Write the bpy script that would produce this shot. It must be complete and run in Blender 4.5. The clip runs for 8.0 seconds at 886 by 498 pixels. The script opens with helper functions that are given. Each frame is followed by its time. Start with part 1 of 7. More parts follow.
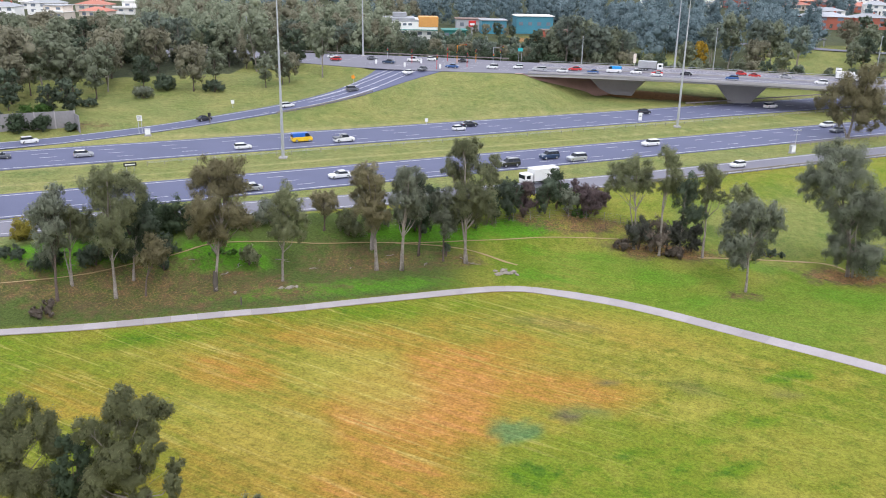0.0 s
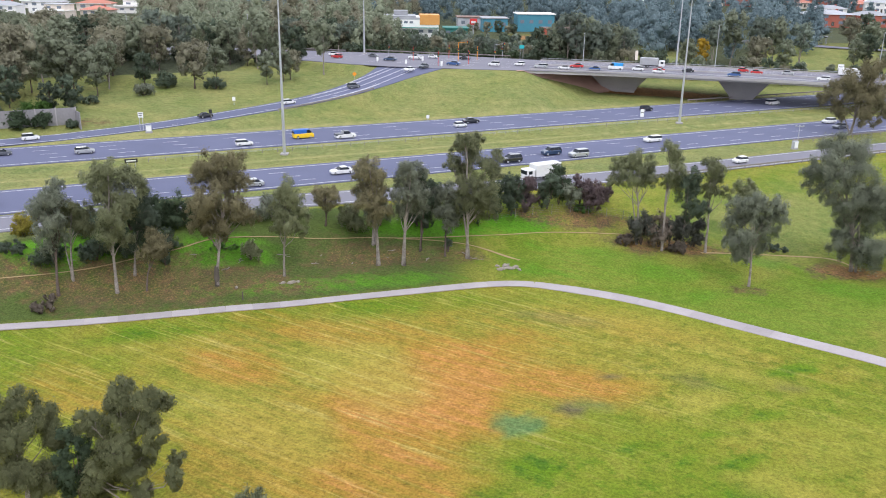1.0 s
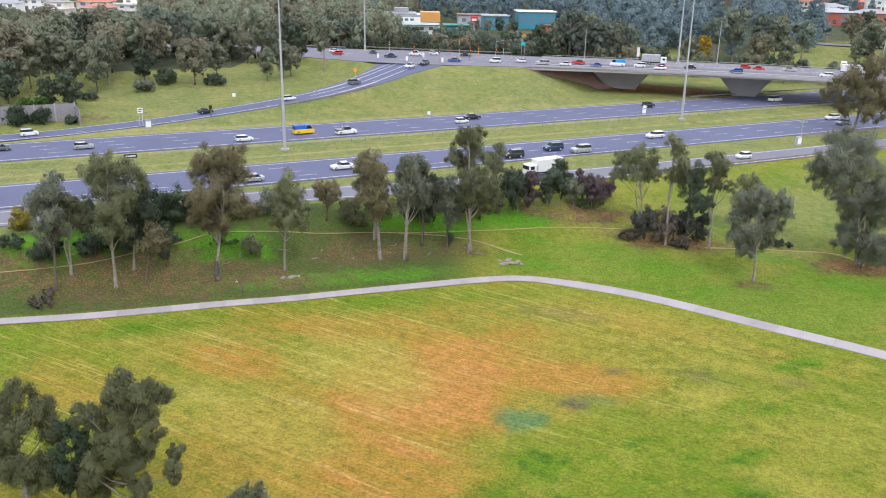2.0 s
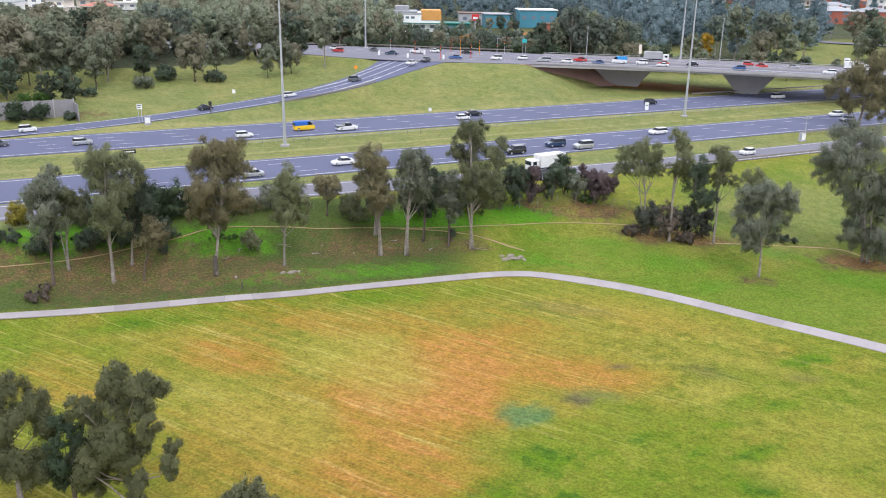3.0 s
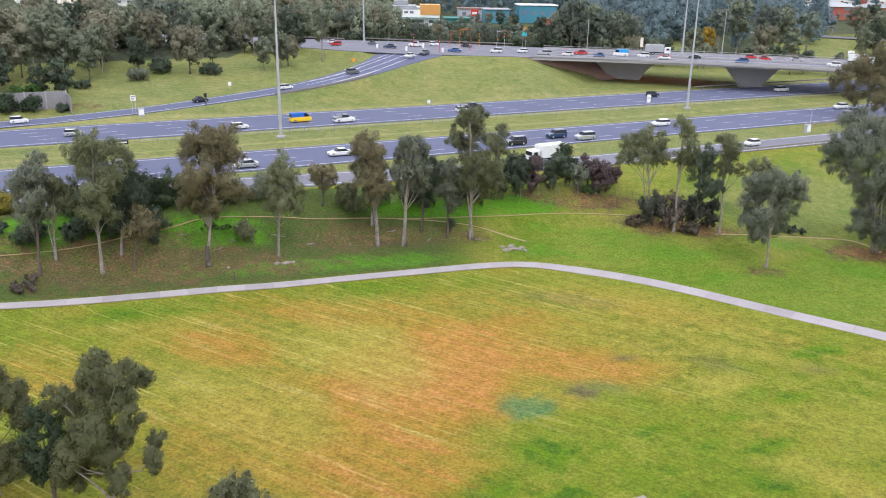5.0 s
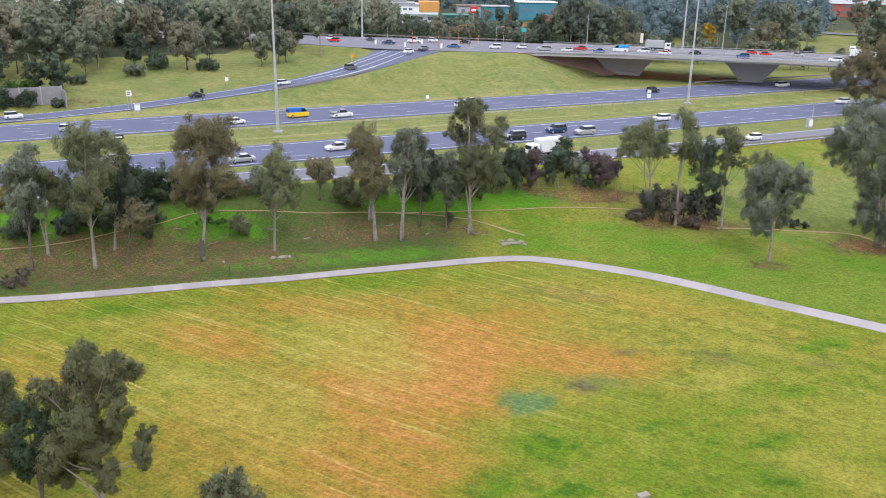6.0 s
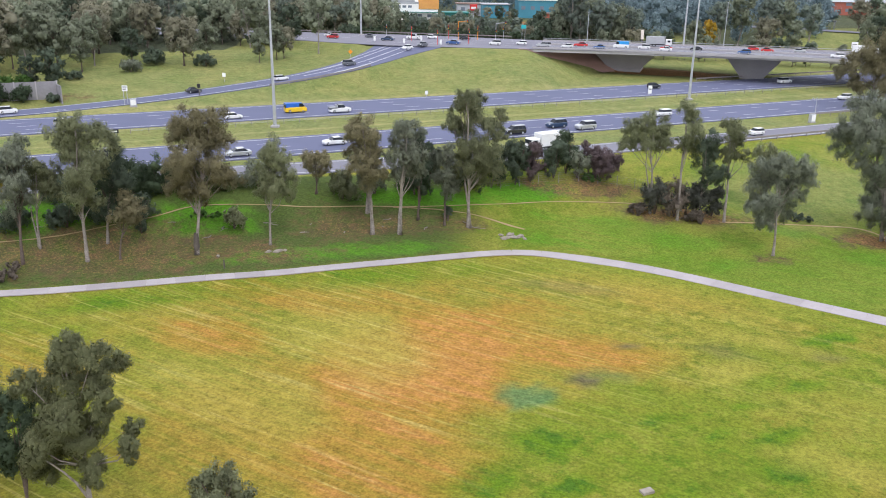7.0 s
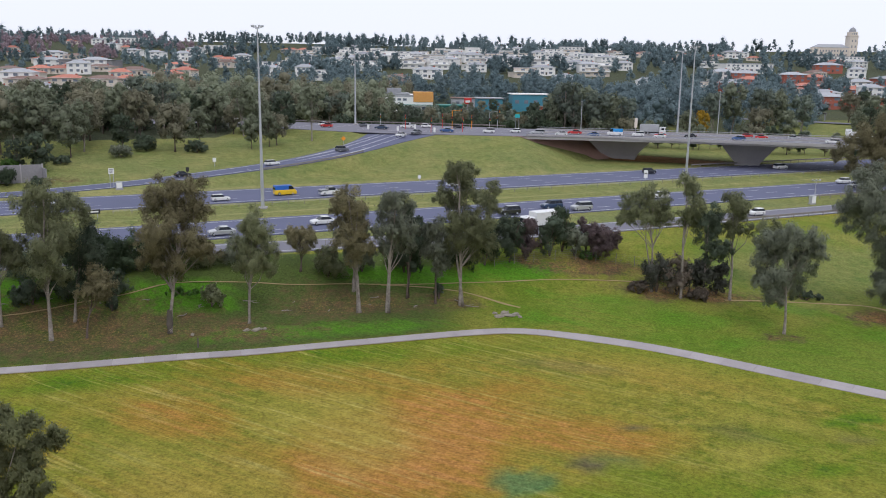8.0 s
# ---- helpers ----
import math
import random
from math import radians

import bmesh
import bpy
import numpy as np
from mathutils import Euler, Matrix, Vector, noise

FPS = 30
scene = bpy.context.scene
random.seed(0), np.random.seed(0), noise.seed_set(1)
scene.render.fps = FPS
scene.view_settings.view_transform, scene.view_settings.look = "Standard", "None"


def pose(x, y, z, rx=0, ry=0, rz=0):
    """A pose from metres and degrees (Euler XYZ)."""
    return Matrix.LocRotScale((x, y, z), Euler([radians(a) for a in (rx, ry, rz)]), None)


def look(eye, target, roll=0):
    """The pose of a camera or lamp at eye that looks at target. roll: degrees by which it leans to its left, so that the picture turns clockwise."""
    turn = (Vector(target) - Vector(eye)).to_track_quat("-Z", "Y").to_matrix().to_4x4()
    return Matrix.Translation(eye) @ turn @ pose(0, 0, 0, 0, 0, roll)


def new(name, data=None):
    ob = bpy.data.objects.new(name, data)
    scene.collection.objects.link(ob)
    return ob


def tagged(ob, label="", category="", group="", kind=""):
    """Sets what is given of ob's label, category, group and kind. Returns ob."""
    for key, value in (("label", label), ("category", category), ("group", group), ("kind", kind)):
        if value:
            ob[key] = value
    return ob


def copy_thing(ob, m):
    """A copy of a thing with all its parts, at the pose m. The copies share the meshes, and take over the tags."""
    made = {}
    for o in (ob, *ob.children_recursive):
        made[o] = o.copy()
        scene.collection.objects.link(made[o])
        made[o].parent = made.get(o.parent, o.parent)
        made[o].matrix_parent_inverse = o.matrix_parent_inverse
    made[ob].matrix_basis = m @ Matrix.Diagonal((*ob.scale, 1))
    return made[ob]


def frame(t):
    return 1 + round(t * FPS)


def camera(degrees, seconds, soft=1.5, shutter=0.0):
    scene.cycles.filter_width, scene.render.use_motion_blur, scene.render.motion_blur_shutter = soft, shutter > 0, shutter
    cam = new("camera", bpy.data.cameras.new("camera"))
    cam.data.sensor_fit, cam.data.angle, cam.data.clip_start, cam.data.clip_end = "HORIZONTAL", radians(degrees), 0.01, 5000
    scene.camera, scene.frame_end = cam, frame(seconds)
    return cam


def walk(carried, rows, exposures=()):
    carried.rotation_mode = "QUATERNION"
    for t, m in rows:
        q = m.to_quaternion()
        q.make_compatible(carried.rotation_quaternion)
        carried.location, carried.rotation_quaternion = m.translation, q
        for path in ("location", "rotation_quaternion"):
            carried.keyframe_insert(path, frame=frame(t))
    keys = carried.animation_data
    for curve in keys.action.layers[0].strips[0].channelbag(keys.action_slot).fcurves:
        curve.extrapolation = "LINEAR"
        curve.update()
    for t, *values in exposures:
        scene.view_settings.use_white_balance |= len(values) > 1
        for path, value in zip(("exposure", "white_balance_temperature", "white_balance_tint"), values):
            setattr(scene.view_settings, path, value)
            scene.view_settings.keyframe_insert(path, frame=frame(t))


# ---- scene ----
cam = camera(55.6, 8.0, soft=1.0)
PATH = [
    (0, (0.453, 0.018, 35.043), (0.441, 1.915, 34.41), 1.1),
    (0.5, (0.451, 0.027, 34.726), (0.437, 1.924, 34.091), 1.0),
    (1, (0.368, 0.154, 34.322), (0.353, 2.051, 33.688), 1.0),
    (1.5, (0.268, 0.461, 33.884), (0.253, 2.357, 33.249), 1.0),
    (3, (0.031, 1.843, 32.322), (0.014, 3.74, 31.688), 1.0),
    (3.5, (0.045, 2.418, 31.834), (0.028, 4.315, 31.2), 1.0),
    (4, (0.015, 3.029, 31.307), (-0.001, 4.925, 30.672), 1.0),
    (4.5, (0.045, 3.667, 30.794), (0.029, 5.564, 30.159), 1.0),
    (6, (0.283, 5.487, 29.149), (0.268, 7.383, 28.513), 0.9),
    (6.5, (0.349, 6.097, 28.612), (0.334, 7.992, 27.975), 0.9),
    (7, (0.472, 6.857, 27.839), (0.457, 8.754, 27.204), 0.9),
    (7.1, (0.533, 7.14, 27.581), (0.516, 9.037, 26.948), 0.9),
    (7.2, (0.594, 7.556, 27.272), (0.579, 9.452, 26.637), 0.9),
    (7.3, (0.651, 8.069, 26.93), (0.636, 9.981, 26.344), 0.9),
    (7.4, (0.732, 8.637, 26.574), (0.716, 10.578, 26.091), 0.9),
    (7.5, (0.844, 9.185, 26.233), (0.829, 11.142, 25.82), 0.8),
    (7.6, (0.946, 9.757, 25.978), (0.931, 11.714, 25.562), 0.9),
    (8, (1.206, 11.672, 24.014), (1.195, 13.629, 23.601), 0.8),
]
EXPOSURES = [(0.0, 0.28), (7.0, 0.28), (7.4, 0.27), (7.55, 0.02), (7.8, -0.22), (8.0, -0.40)]
walk(cam, [(t, look(eye, target, roll)) for t, eye, target, roll in PATH], EXPOSURES)

# ---- world and sun: bright overcast day ----
world = bpy.data.worlds.new("overcast_sky")
scene.world = world
world.use_nodes = True
wn = world.node_tree.nodes
sky = wn.new("ShaderNodeTexSky")
sky.sky_type = "NISHITA"
sky.sun_disc = False
sky.sun_elevation = radians(48)
sky.sun_rotation = radians(200)
sky.altitude = 50
sky.air_density = 1.0
sky.dust_density = 2.0
sky.ozone_density = 1.0
cloud = wn.new("ShaderNodeMix")
cloud.data_type = "RGBA"
cloud.inputs["Factor"].default_value = 0.85
cloud.inputs["B"].default_value = (13.3, 13.8, 15.6, 1.0)
wn["Background"].inputs["Strength"].default_value = 0.1
world.node_tree.links.new(sky.outputs[0], cloud.inputs["A"])
world.node_tree.links.new(cloud.outputs["Result"], wn["Background"].inputs["Color"])

sun = new("sun", bpy.data.lights.new("sun", "SUN"))
sun.data.energy = 0.95
sun.data.angle = radians(14)
sun.data.color = (1.0, 0.96, 0.9)
sun.matrix_world = look((30, -80, 100), (0, 0, 0))


# ---- materials ----
def nodes_of(name):
    m = bpy.data.materials.new(name)
    m.use_nodes = True
    nt = m.node_tree
    return m, nt, nt.nodes["Principled BSDF"]


def link(nt, a, b):
    nt.links.new(a, b)


def noise_node(nt, vec, scale, detail=4.0, rough=0.6):
    n = nt.nodes.new("ShaderNodeTexNoise")
    n.inputs["Scale"].default_value = scale
    n.inputs["Detail"].default_value = detail
    n.inputs["Roughness"].default_value = rough
    if vec is not None:
        link(nt, vec, n.inputs["Vector"])
    return n.outputs["Fac"]


def ramp_node(nt, fac, lo, hi):
    r = nt.nodes.new("ShaderNodeMapRange")
    r.inputs["From Min"].default_value = lo
    r.inputs["From Max"].default_value = hi
    r.clamp = True
    link(nt, fac, r.inputs["Value"])
    return r.outputs["Result"]


def mix_node(nt, fac, a, b):
    m = nt.nodes.new("ShaderNodeMix")
    m.data_type = "RGBA"
    for sock, v in ((m.inputs["Factor"], fac), (m.inputs["A"], a), (m.inputs["B"], b)):
        if isinstance(v, (int, float)):
            sock.default_value = v
        elif isinstance(v, tuple):
            sock.default_value = (*v, 1.0)
        else:
            link(nt, v, sock)
    return m.outputs["Result"]


def math_node(nt, op, a, b=0.0):
    m = nt.nodes.new("ShaderNodeMath")
    m.operation = op
    for sock, v in ((m.inputs[0], a), (m.inputs[1], b)):
        if isinstance(v, (int, float)):
            sock.default_value = v
        else:
            link(nt, v, sock)
    return m.outputs[0]


def bump_node(nt, height, strength, distance):
    b = nt.nodes.new("ShaderNodeBump")
    b.inputs["Strength"].default_value = strength
    b.inputs["Distance"].default_value = distance
    link(nt, height, b.inputs["Height"])
    return b.outputs["Normal"]


def coords(nt):
    return nt.nodes.new("ShaderNodeTexCoord").outputs["Object"]


def surface(name, c1, c2, grain=6.0, patch=0.6, rough=0.8, metal=0.0, bump=0.3, vary=0.0):
    """A worn surface: two tones at two scales, fine relief, and a little difference from piece to piece."""
    m, nt, p = nodes_of(name)
    v = coords(nt)
    fine = noise_node(nt, v, grain, 6.0, 0.65)
    broad = noise_node(nt, v, patch, 3.0, 0.55)
    both = math_node(nt, "ADD", math_node(nt, "MULTIPLY", fine, 0.5), math_node(nt, "MULTIPLY", broad, 0.5))
    col = mix_node(nt, ramp_node(nt, both, 0.34, 0.66), c1, c2)
    if vary:
        rnd = nt.nodes.new("ShaderNodeObjectInfo").outputs["Random"]
        hsv = nt.nodes.new("ShaderNodeHueSaturation")
        link(nt, math_node(nt, "ADD", 1.0 - vary, math_node(nt, "MULTIPLY", rnd, 2 * vary)), hsv.inputs["Value"])
        link(nt, col, hsv.inputs["Color"])
        col = hsv.outputs["Color"]
    link(nt, col, p.inputs["Base Color"])
    p.inputs["Roughness"].default_value = rough
    p.inputs["Metallic"].default_value = metal
    if bump:
        link(nt, bump_node(nt, fine, bump, 0.02), p.inputs["Normal"])
    return m


def leaf_material(name, dark, light, tip):
    """Leaves: each its own tone, trees a little different from one another, some light coming through."""
    m, nt, p = nodes_of(name)
    island = nt.nodes.new("ShaderNodeNewGeometry").outputs["Random Per Island"]
    col = mix_node(nt, ramp_node(nt, island, -0.9, 1.9), dark, light)
    col = mix_node(nt, math_node(nt, "MULTIPLY", 0.4, math_node(nt, "GREATER_THAN", island, 0.95)), col, tip)
    broad = noise_node(nt, coords(nt), 0.7, 3.0)
    hsv = nt.nodes.new("ShaderNodeHueSaturation")
    rnd = nt.nodes.new("ShaderNodeObjectInfo").outputs["Random"]
    link(nt, math_node(nt, "ADD", math_node(nt, "MULTIPLY", rnd, 0.35), math_node(nt, "ADD", 0.25, math_node(nt, "MULTIPLY", broad, 1.25))), hsv.inputs["Value"])
    link(nt, col, hsv.inputs["Color"])
    link(nt, hsv.outputs["Color"], p.inputs["Base Color"])
    p.inputs["Roughness"].default_value = 0.65
    p.inputs["Specular IOR Level"].default_value = 0.15
    tr = nt.nodes.new("ShaderNodeBsdfTranslucent")
    link(nt, hsv.outputs["Color"], tr.inputs["Color"])
    mx = nt.nodes.new("ShaderNodeMixShader")
    mx.inputs[0].default_value = 0.38
    link(nt, p.outputs[0], mx.inputs[1])
    link(nt, tr.outputs[0], mx.inputs[2])
    link(nt, mx.outputs[0], nt.nodes["Material Output"].inputs["Surface"])
    return m


def paint(name, color, rough=0.35, metal=0.0, coat=0.0):
    m, nt, p = nodes_of(name)
    dirt = noise_node(nt, coords(nt), 1.3, 4.0)
    col = mix_node(nt, ramp_node(nt, dirt, 0.45, 0.9), color, tuple(c * 0.8 for c in color))
    link(nt, col, p.inputs["Base Color"])
    p.inputs["Roughness"].default_value = rough
    p.inputs["Metallic"].default_value = metal
    p.inputs["Coat Weight"].default_value = coat
    return m


GUM = leaf_material("gum_leaves", (0.148, 0.164, 0.092), (0.282, 0.298, 0.168), (0.38, 0.36, 0.24))
GUM_BROWN = leaf_material("gum_leaves_tan", (0.182, 0.164, 0.096), (0.325, 0.292, 0.172), (0.42, 0.36, 0.23))
GUM_GREY = leaf_material("gum_leaves_grey", (0.152, 0.172, 0.128), (0.285, 0.305, 0.230), (0.38, 0.38, 0.30))
DARK_LEAF = leaf_material("dark_leaves", (0.072, 0.096, 0.068), (0.140, 0.176, 0.122), (0.19, 0.23, 0.14))
BRIGHT_LEAF = leaf_material("bright_leaves", (0.060, 0.125, 0.030), (0.120, 0.225, 0.055), (0.18, 0.29, 0.10))
PURPLE_LEAF = leaf_material("purple_leaves", (0.115, 0.086, 0.090), (0.200, 0.150, 0.156), (0.20, 0.15, 0.15))
YELLOW_LEAF = leaf_material("yellow_leaves", (0.30, 0.18, 0.02), (0.52, 0.35, 0.05), (0.60, 0.44, 0.12))
# distance haze is put into these leaves as a bluish base colour
HAZE_LEAF = leaf_material("haze_blue_leaves", (0.123, 0.180, 0.198), (0.237, 0.304, 0.326), (0.27, 0.31, 0.31))
NEAR_OLIVE = leaf_material("near_olive_leaves", (0.104, 0.116, 0.058), (0.215, 0.224, 0.116), (0.33, 0.31, 0.18))
MID_OLIVE = leaf_material("olive_leaves", (0.168, 0.193, 0.134), (0.311, 0.338, 0.237), (0.32, 0.33, 0.22))
MID_TAN = leaf_material("tan_leaves", (0.183, 0.178, 0.125), (0.328, 0.312, 0.222), (0.34, 0.31, 0.22))
MID_GREY = leaf_material("grey_green_leaves", (0.137, 0.170, 0.139), (0.258, 0.300, 0.244), (0.32, 0.34, 0.29))
BARK_PALE = surface("pale_gum_bark", (0.36, 0.32, 0.29), (0.15, 0.12, 0.105), 5.0, 1.2, 0.85)
BARK_DARK = surface("dark_bark", (0.16, 0.12, 0.10), (0.07, 0.05, 0.045), 6.0, 1.5, 0.9)
ASPHALT = surface("blue_grey_asphalt", (0.094, 0.104, 0.176), (0.122, 0.131, 0.218), 3.0, 0.08, 0.85, bump=0.15)
ASPHALT_OLD = surface("pale_asphalt", (0.160, 0.157, 0.196), (0.212, 0.206, 0.242), 3.0, 0.1, 0.9, bump=0.15)
LINE = surface("road_paint", (0.70, 0.70, 0.72), (0.50, 0.50, 0.54), 4.0, 0.5, 0.7, bump=0.0)
CONCRETE = surface("concrete", (0.42, 0.40, 0.41), (0.33, 0.315, 0.325), 4.0, 0.25, 0.85)
PATH_CONCRETE = surface("path_concrete", (0.43, 0.39, 0.40), (0.34, 0.305, 0.315), 5.0, 0.35, 0.9, vary=0.10)
BATTER = surface("red_brown_paving", (0.50, 0.31, 0.26), (0.38, 0.235, 0.20), 2.5, 0.3, 0.9)
DIRT = surface("trodden_dirt", (0.42, 0.31, 0.16), (0.30, 0.21, 0.11), 3.0, 0.4, 0.95)
STEEL = surface("galvanised_steel", (0.52, 0.53, 0.56), (0.42, 0.43, 0.46), 5.0, 0.8, 0.5, 0.55, bump=0.0)
RAIL_STEEL = surface("weathered_rail_steel", (0.30, 0.27, 0.28), (0.22, 0.19, 0.19), 4.0, 0.7, 0.6, 0.3, bump=0.0)
ROCK = surface("pale_rock", (0.36, 0.32, 0.27), (0.20, 0.17, 0.14), 4.0, 0.8, 0.9, bump=0.6)
TIMBER = surface("grey_timber", (0.12, 0.10, 0.085), (0.07, 0.06, 0.05), 9.0, 1.2, 0.9)
WALL_GREY = surface("grey_panel", (0.30, 0.29, 0.30), (0.21, 0.20, 0.215), 2.0, 0.3, 0.85)
WHITE_PAINT = surface("white_paint", (0.88, 0.87, 0.85), (0.80, 0.79, 0.78), 3.0, 0.3, 0.6, bump=0.0, vary=0.06)
CREAM_PAINT = surface("cream_render", (0.74, 0.66, 0.58), (0.62, 0.55, 0.48), 3.0, 0.3, 0.8, bump=0.0, vary=0.08)
RED_ROOF = surface("terracotta_tiles", (0.52, 0.20, 0.14), (0.40, 0.155, 0.115), 3.0, 0.3, 0.8, vary=0.2)
BROWN_ROOF = surface("brown_tiles", (0.24, 0.16, 0.13), (0.16, 0.11, 0.10), 3.0, 0.3, 0.85, vary=0.25)
GREY_ROOF = surface("grey_metal_roof", (0.42, 0.43, 0.46), (0.30, 0.31, 0.34), 3.0, 0.3, 0.5, vary=0.2)
RED_BRICK = surface("orange_red_brick", (0.42, 0.13, 0.09), (0.33, 0.10, 0.07), 4.0, 0.4, 0.85, vary=0.1)
ORANGE_PANEL = surface("orange_panel", (0.72, 0.36, 0.10), (0.62, 0.29, 0.08), 2.0, 0.2, 0.6, bump=0.0)
TEAL_PANEL = surface("teal_panel", (0.06, 0.27, 0.36), (0.05, 0.20, 0.28), 2.0, 0.2, 0.55, bump=0.0)
GREEN_PANEL = surface("green_panel", (0.03, 0.22, 0.19), (0.025, 0.17, 0.15), 2.0, 0.2, 0.6, bump=0.0)
RED_PAINT = paint("red_enamel", (0.62, 0.04, 0.04), 0.4)
ORANGE_PAINT = paint("orange_enamel", (0.85, 0.30, 0.02), 0.45)
YELLOW_PAINT = paint("yellow_enamel", (0.85, 0.55, 0.02), 0.45)
BLACK_PAINT = paint("black_enamel", (0.02, 0.02, 0.022), 0.45)
SIGN_WHITE = paint("white_sheeting", (0.80, 0.80, 0.80), 0.5)
SIGN_TEAL = paint("teal_sheeting", (0.02, 0.40, 0.42), 0.5)
RUBBER = surface("tyre_rubber", (0.02, 0.02, 0.02), (0.035, 0.035, 0.035), 9.0, 2.0, 0.9, bump=0.0)
GLASS = paint("dark_glass", (0.02, 0.025, 0.034), 0.12)
GLASS.node_tree.nodes["Principled BSDF"].inputs["Specular IOR Level"].default_value = 0.2
HEAD_LENS = paint("clear_lens", (0.75, 0.76, 0.78), 0.12)
TAIL_LENS = paint("red_lens", (0.40, 0.02, 0.02), 0.2)


# ---- plan: the freeway runs along (0.894, 0.447); s counts metres across it ----
UX, UY = 0.8944, 0.4472
HILL_FOOT = 470.0


def plan(r, s):
    return UX * r - UY * s, UY * r + UX * s


def step(a):
    a = np.clip(a, 0.0, 1.0)
    return a * a * (3 - 2 * a)


# centre x, y, surface height, half width
ARTERIAL = [(-420, 345, 7, 14), (-200, 306, 7, 14), (-100, 287, 7, 14), (-47, 277, 7, 14), (-18, 268.5, 7, 20), (2, 264, 7, 18.5),
            (33, 257.5, 7, 14), (75, 247.5, 7, 12.8), (118, 231.8, 7, 12.8), (170, 209, 7, 13), (300, 150, 7, 13), (480, 70, 7, 13)]
EXIT_RAMP = [(-330, 43, 0.0, 3.5), (-150, 132, 0.0, 3.5), (-88, 162.4, 0.1, 3.5), (-65, 179, 0.9, 3.6), (-54, 189, 1.5, 3.8), (-38, 204.5, 2.6, 4.4),
             (-29, 215, 3.6, 5.0), (-22.5, 226, 4.6, 5.6), (-17, 238, 5.8, 7.0), (-12, 250, 6.9, 10.0)]


def along(rows, x, y):
    """Distance from a polyline's centre, and its height and half width at the nearest place."""
    x, y = np.asarray(x, float), np.asarray(y, float)
    best = np.full(x.shape, 1e9)
    z, w = np.zeros(x.shape), np.zeros(x.shape)
    for (ax, ay, az, aw), (bx, by, bz, bw) in zip(rows, rows[1:]):
        dx, dy = bx - ax, by - ay
        t = np.clip(((x - ax) * dx + (y - ay) * dy) / (dx * dx + dy * dy), 0, 1)
        d = np.hypot(x - ax - t * dx, y - ay - t * dy)
        near = d < best
        best = np.where(near, d, best)
        z = np.where(near, az + t * (bz - az), z)
        w = np.where(near, aw + t * (bw - aw), w)
    return best, z, w


def shoulder(r):
    """Where the paving ends on the park side of the freeway."""
    return 123.0 - 11.0 * step((np.asarray(r, float) - 0.0) / 70.0)


def hill_z(x, y):
    up = np.clip(y - HILL_FOOT, 0, 900)
    tilt = 0.0645 - 0.003 * np.sin(np.asarray(x, float) / 260.0 + 0.6)
    return tilt * up * step(up / 160.0 + 0.35) + 3.0 * np.sin(x / 130.0) * np.cos(y / 170.0) * step(up / 200.0)


def ground_z(x, y):
    x, y = np.asarray(x, float), np.asarray(y, float)
    r, s = UX * x + UY * y, -UY * x + UX * y
    d = shoulder(r) - s
    east = step((r - 58.0) / 25.0)
    west = step((38.0 - r) / 30.0)
    near = -0.12 - 4.0 * step((d - 0.5 - 6.0 * west) / (16.5 + 9.0 * east - 3.0 * west)) - 1.0 * step((d - 16.0 - 9.0 * east) / 14.0)
    near = near + 0.10 * np.sin(x / 9.0 + 1.0) * np.sin(y / 7.0) * step((d - 18) / 10.0)
    far = np.clip((0.02 + 0.08 * step((20.0 - x) / 60.0)) * (s - 183.0), 0.0, 5.6) - 0.10
    far = far + (5.5 - far) * step((y - 310.0) / 70.0)
    z = np.where(s < shoulder(r), near, far)
    da, za, wa = along(ARTERIAL, x, y)
    side = np.maximum(0, da - wa - 1.2)
    gap = np.maximum(0, np.minimum(x - 20.5 - 1.2 * np.clip(y - 245.0, 0.0, 14.0), 150.0 - x))
    bank = za - 0.15 - 0.19 * side - 0.38 * gap
    bank = np.where(s < 184, np.minimum(bank, np.maximum(-0.1, 0.35 * (s - 181.5) - 0.1)), bank)
    z = np.where((s > 181) | (x > 150), np.maximum(z, bank), z)
    dr, zr, wr = along(EXIT_RAMP, x, y)
    k = step(1.0 - (dr - wr - 0.8) / 5.0)
    z = np.where((s > 181), z + (np.minimum(zr - 0.12, np.where(dr < wr + 1.0, zr - 0.12, 99)) - z) * k, z)
    return z + hill_z(x, y)


def gz(x, y):
    return float(ground_z(np.array([x]), np.array([y]))[0])


# ---- mesh helpers ----
def mesh_of(name, verts, faces, material, smooth=False):
    me = bpy.data.meshes.new(name)
    me.from_pydata([tuple(v) for v in verts], [], faces)
    if isinstance(material, (list, tuple)):
        for m in material:
            me.materials.append(m)
    else:
        me.materials.append(material)
    if smooth:
        me.polygons.foreach_set("use_smooth", [True] * len(me.polygons))
    me.update()
    return me


def child(name, me, parent, m=None, label=""):
    ob = new(name, me)
    ob.parent = parent
    if m is not None:
        ob.matrix_basis = m
    return tagged(ob, label)


def part(name, bm, material, parent, label="", m=None):
    me = bpy.data.meshes.new(name)
    bm.to_mesh(me)
    bm.free()
    me.materials.append(material)
    return child(name, me, parent, m, label)


def box(bm, x0, x1, y0, y1, z0, z1, bevel=0.0):
    made = bmesh.ops.create_cube(bm, size=1.0, matrix=Matrix.Translation(((x0 + x1) / 2, (y0 + y1) / 2, (z0 + z1) / 2)) @ Matrix.Diagonal((x1 - x0, y1 - y0, z1 - z0, 1)))
    if bevel:
        edges = list({e for v in made["verts"] for e in v.link_edges})
        bmesh.ops.bevel(bm, geom=edges, offset=bevel, segments=1, affect="EDGES")
    return bm


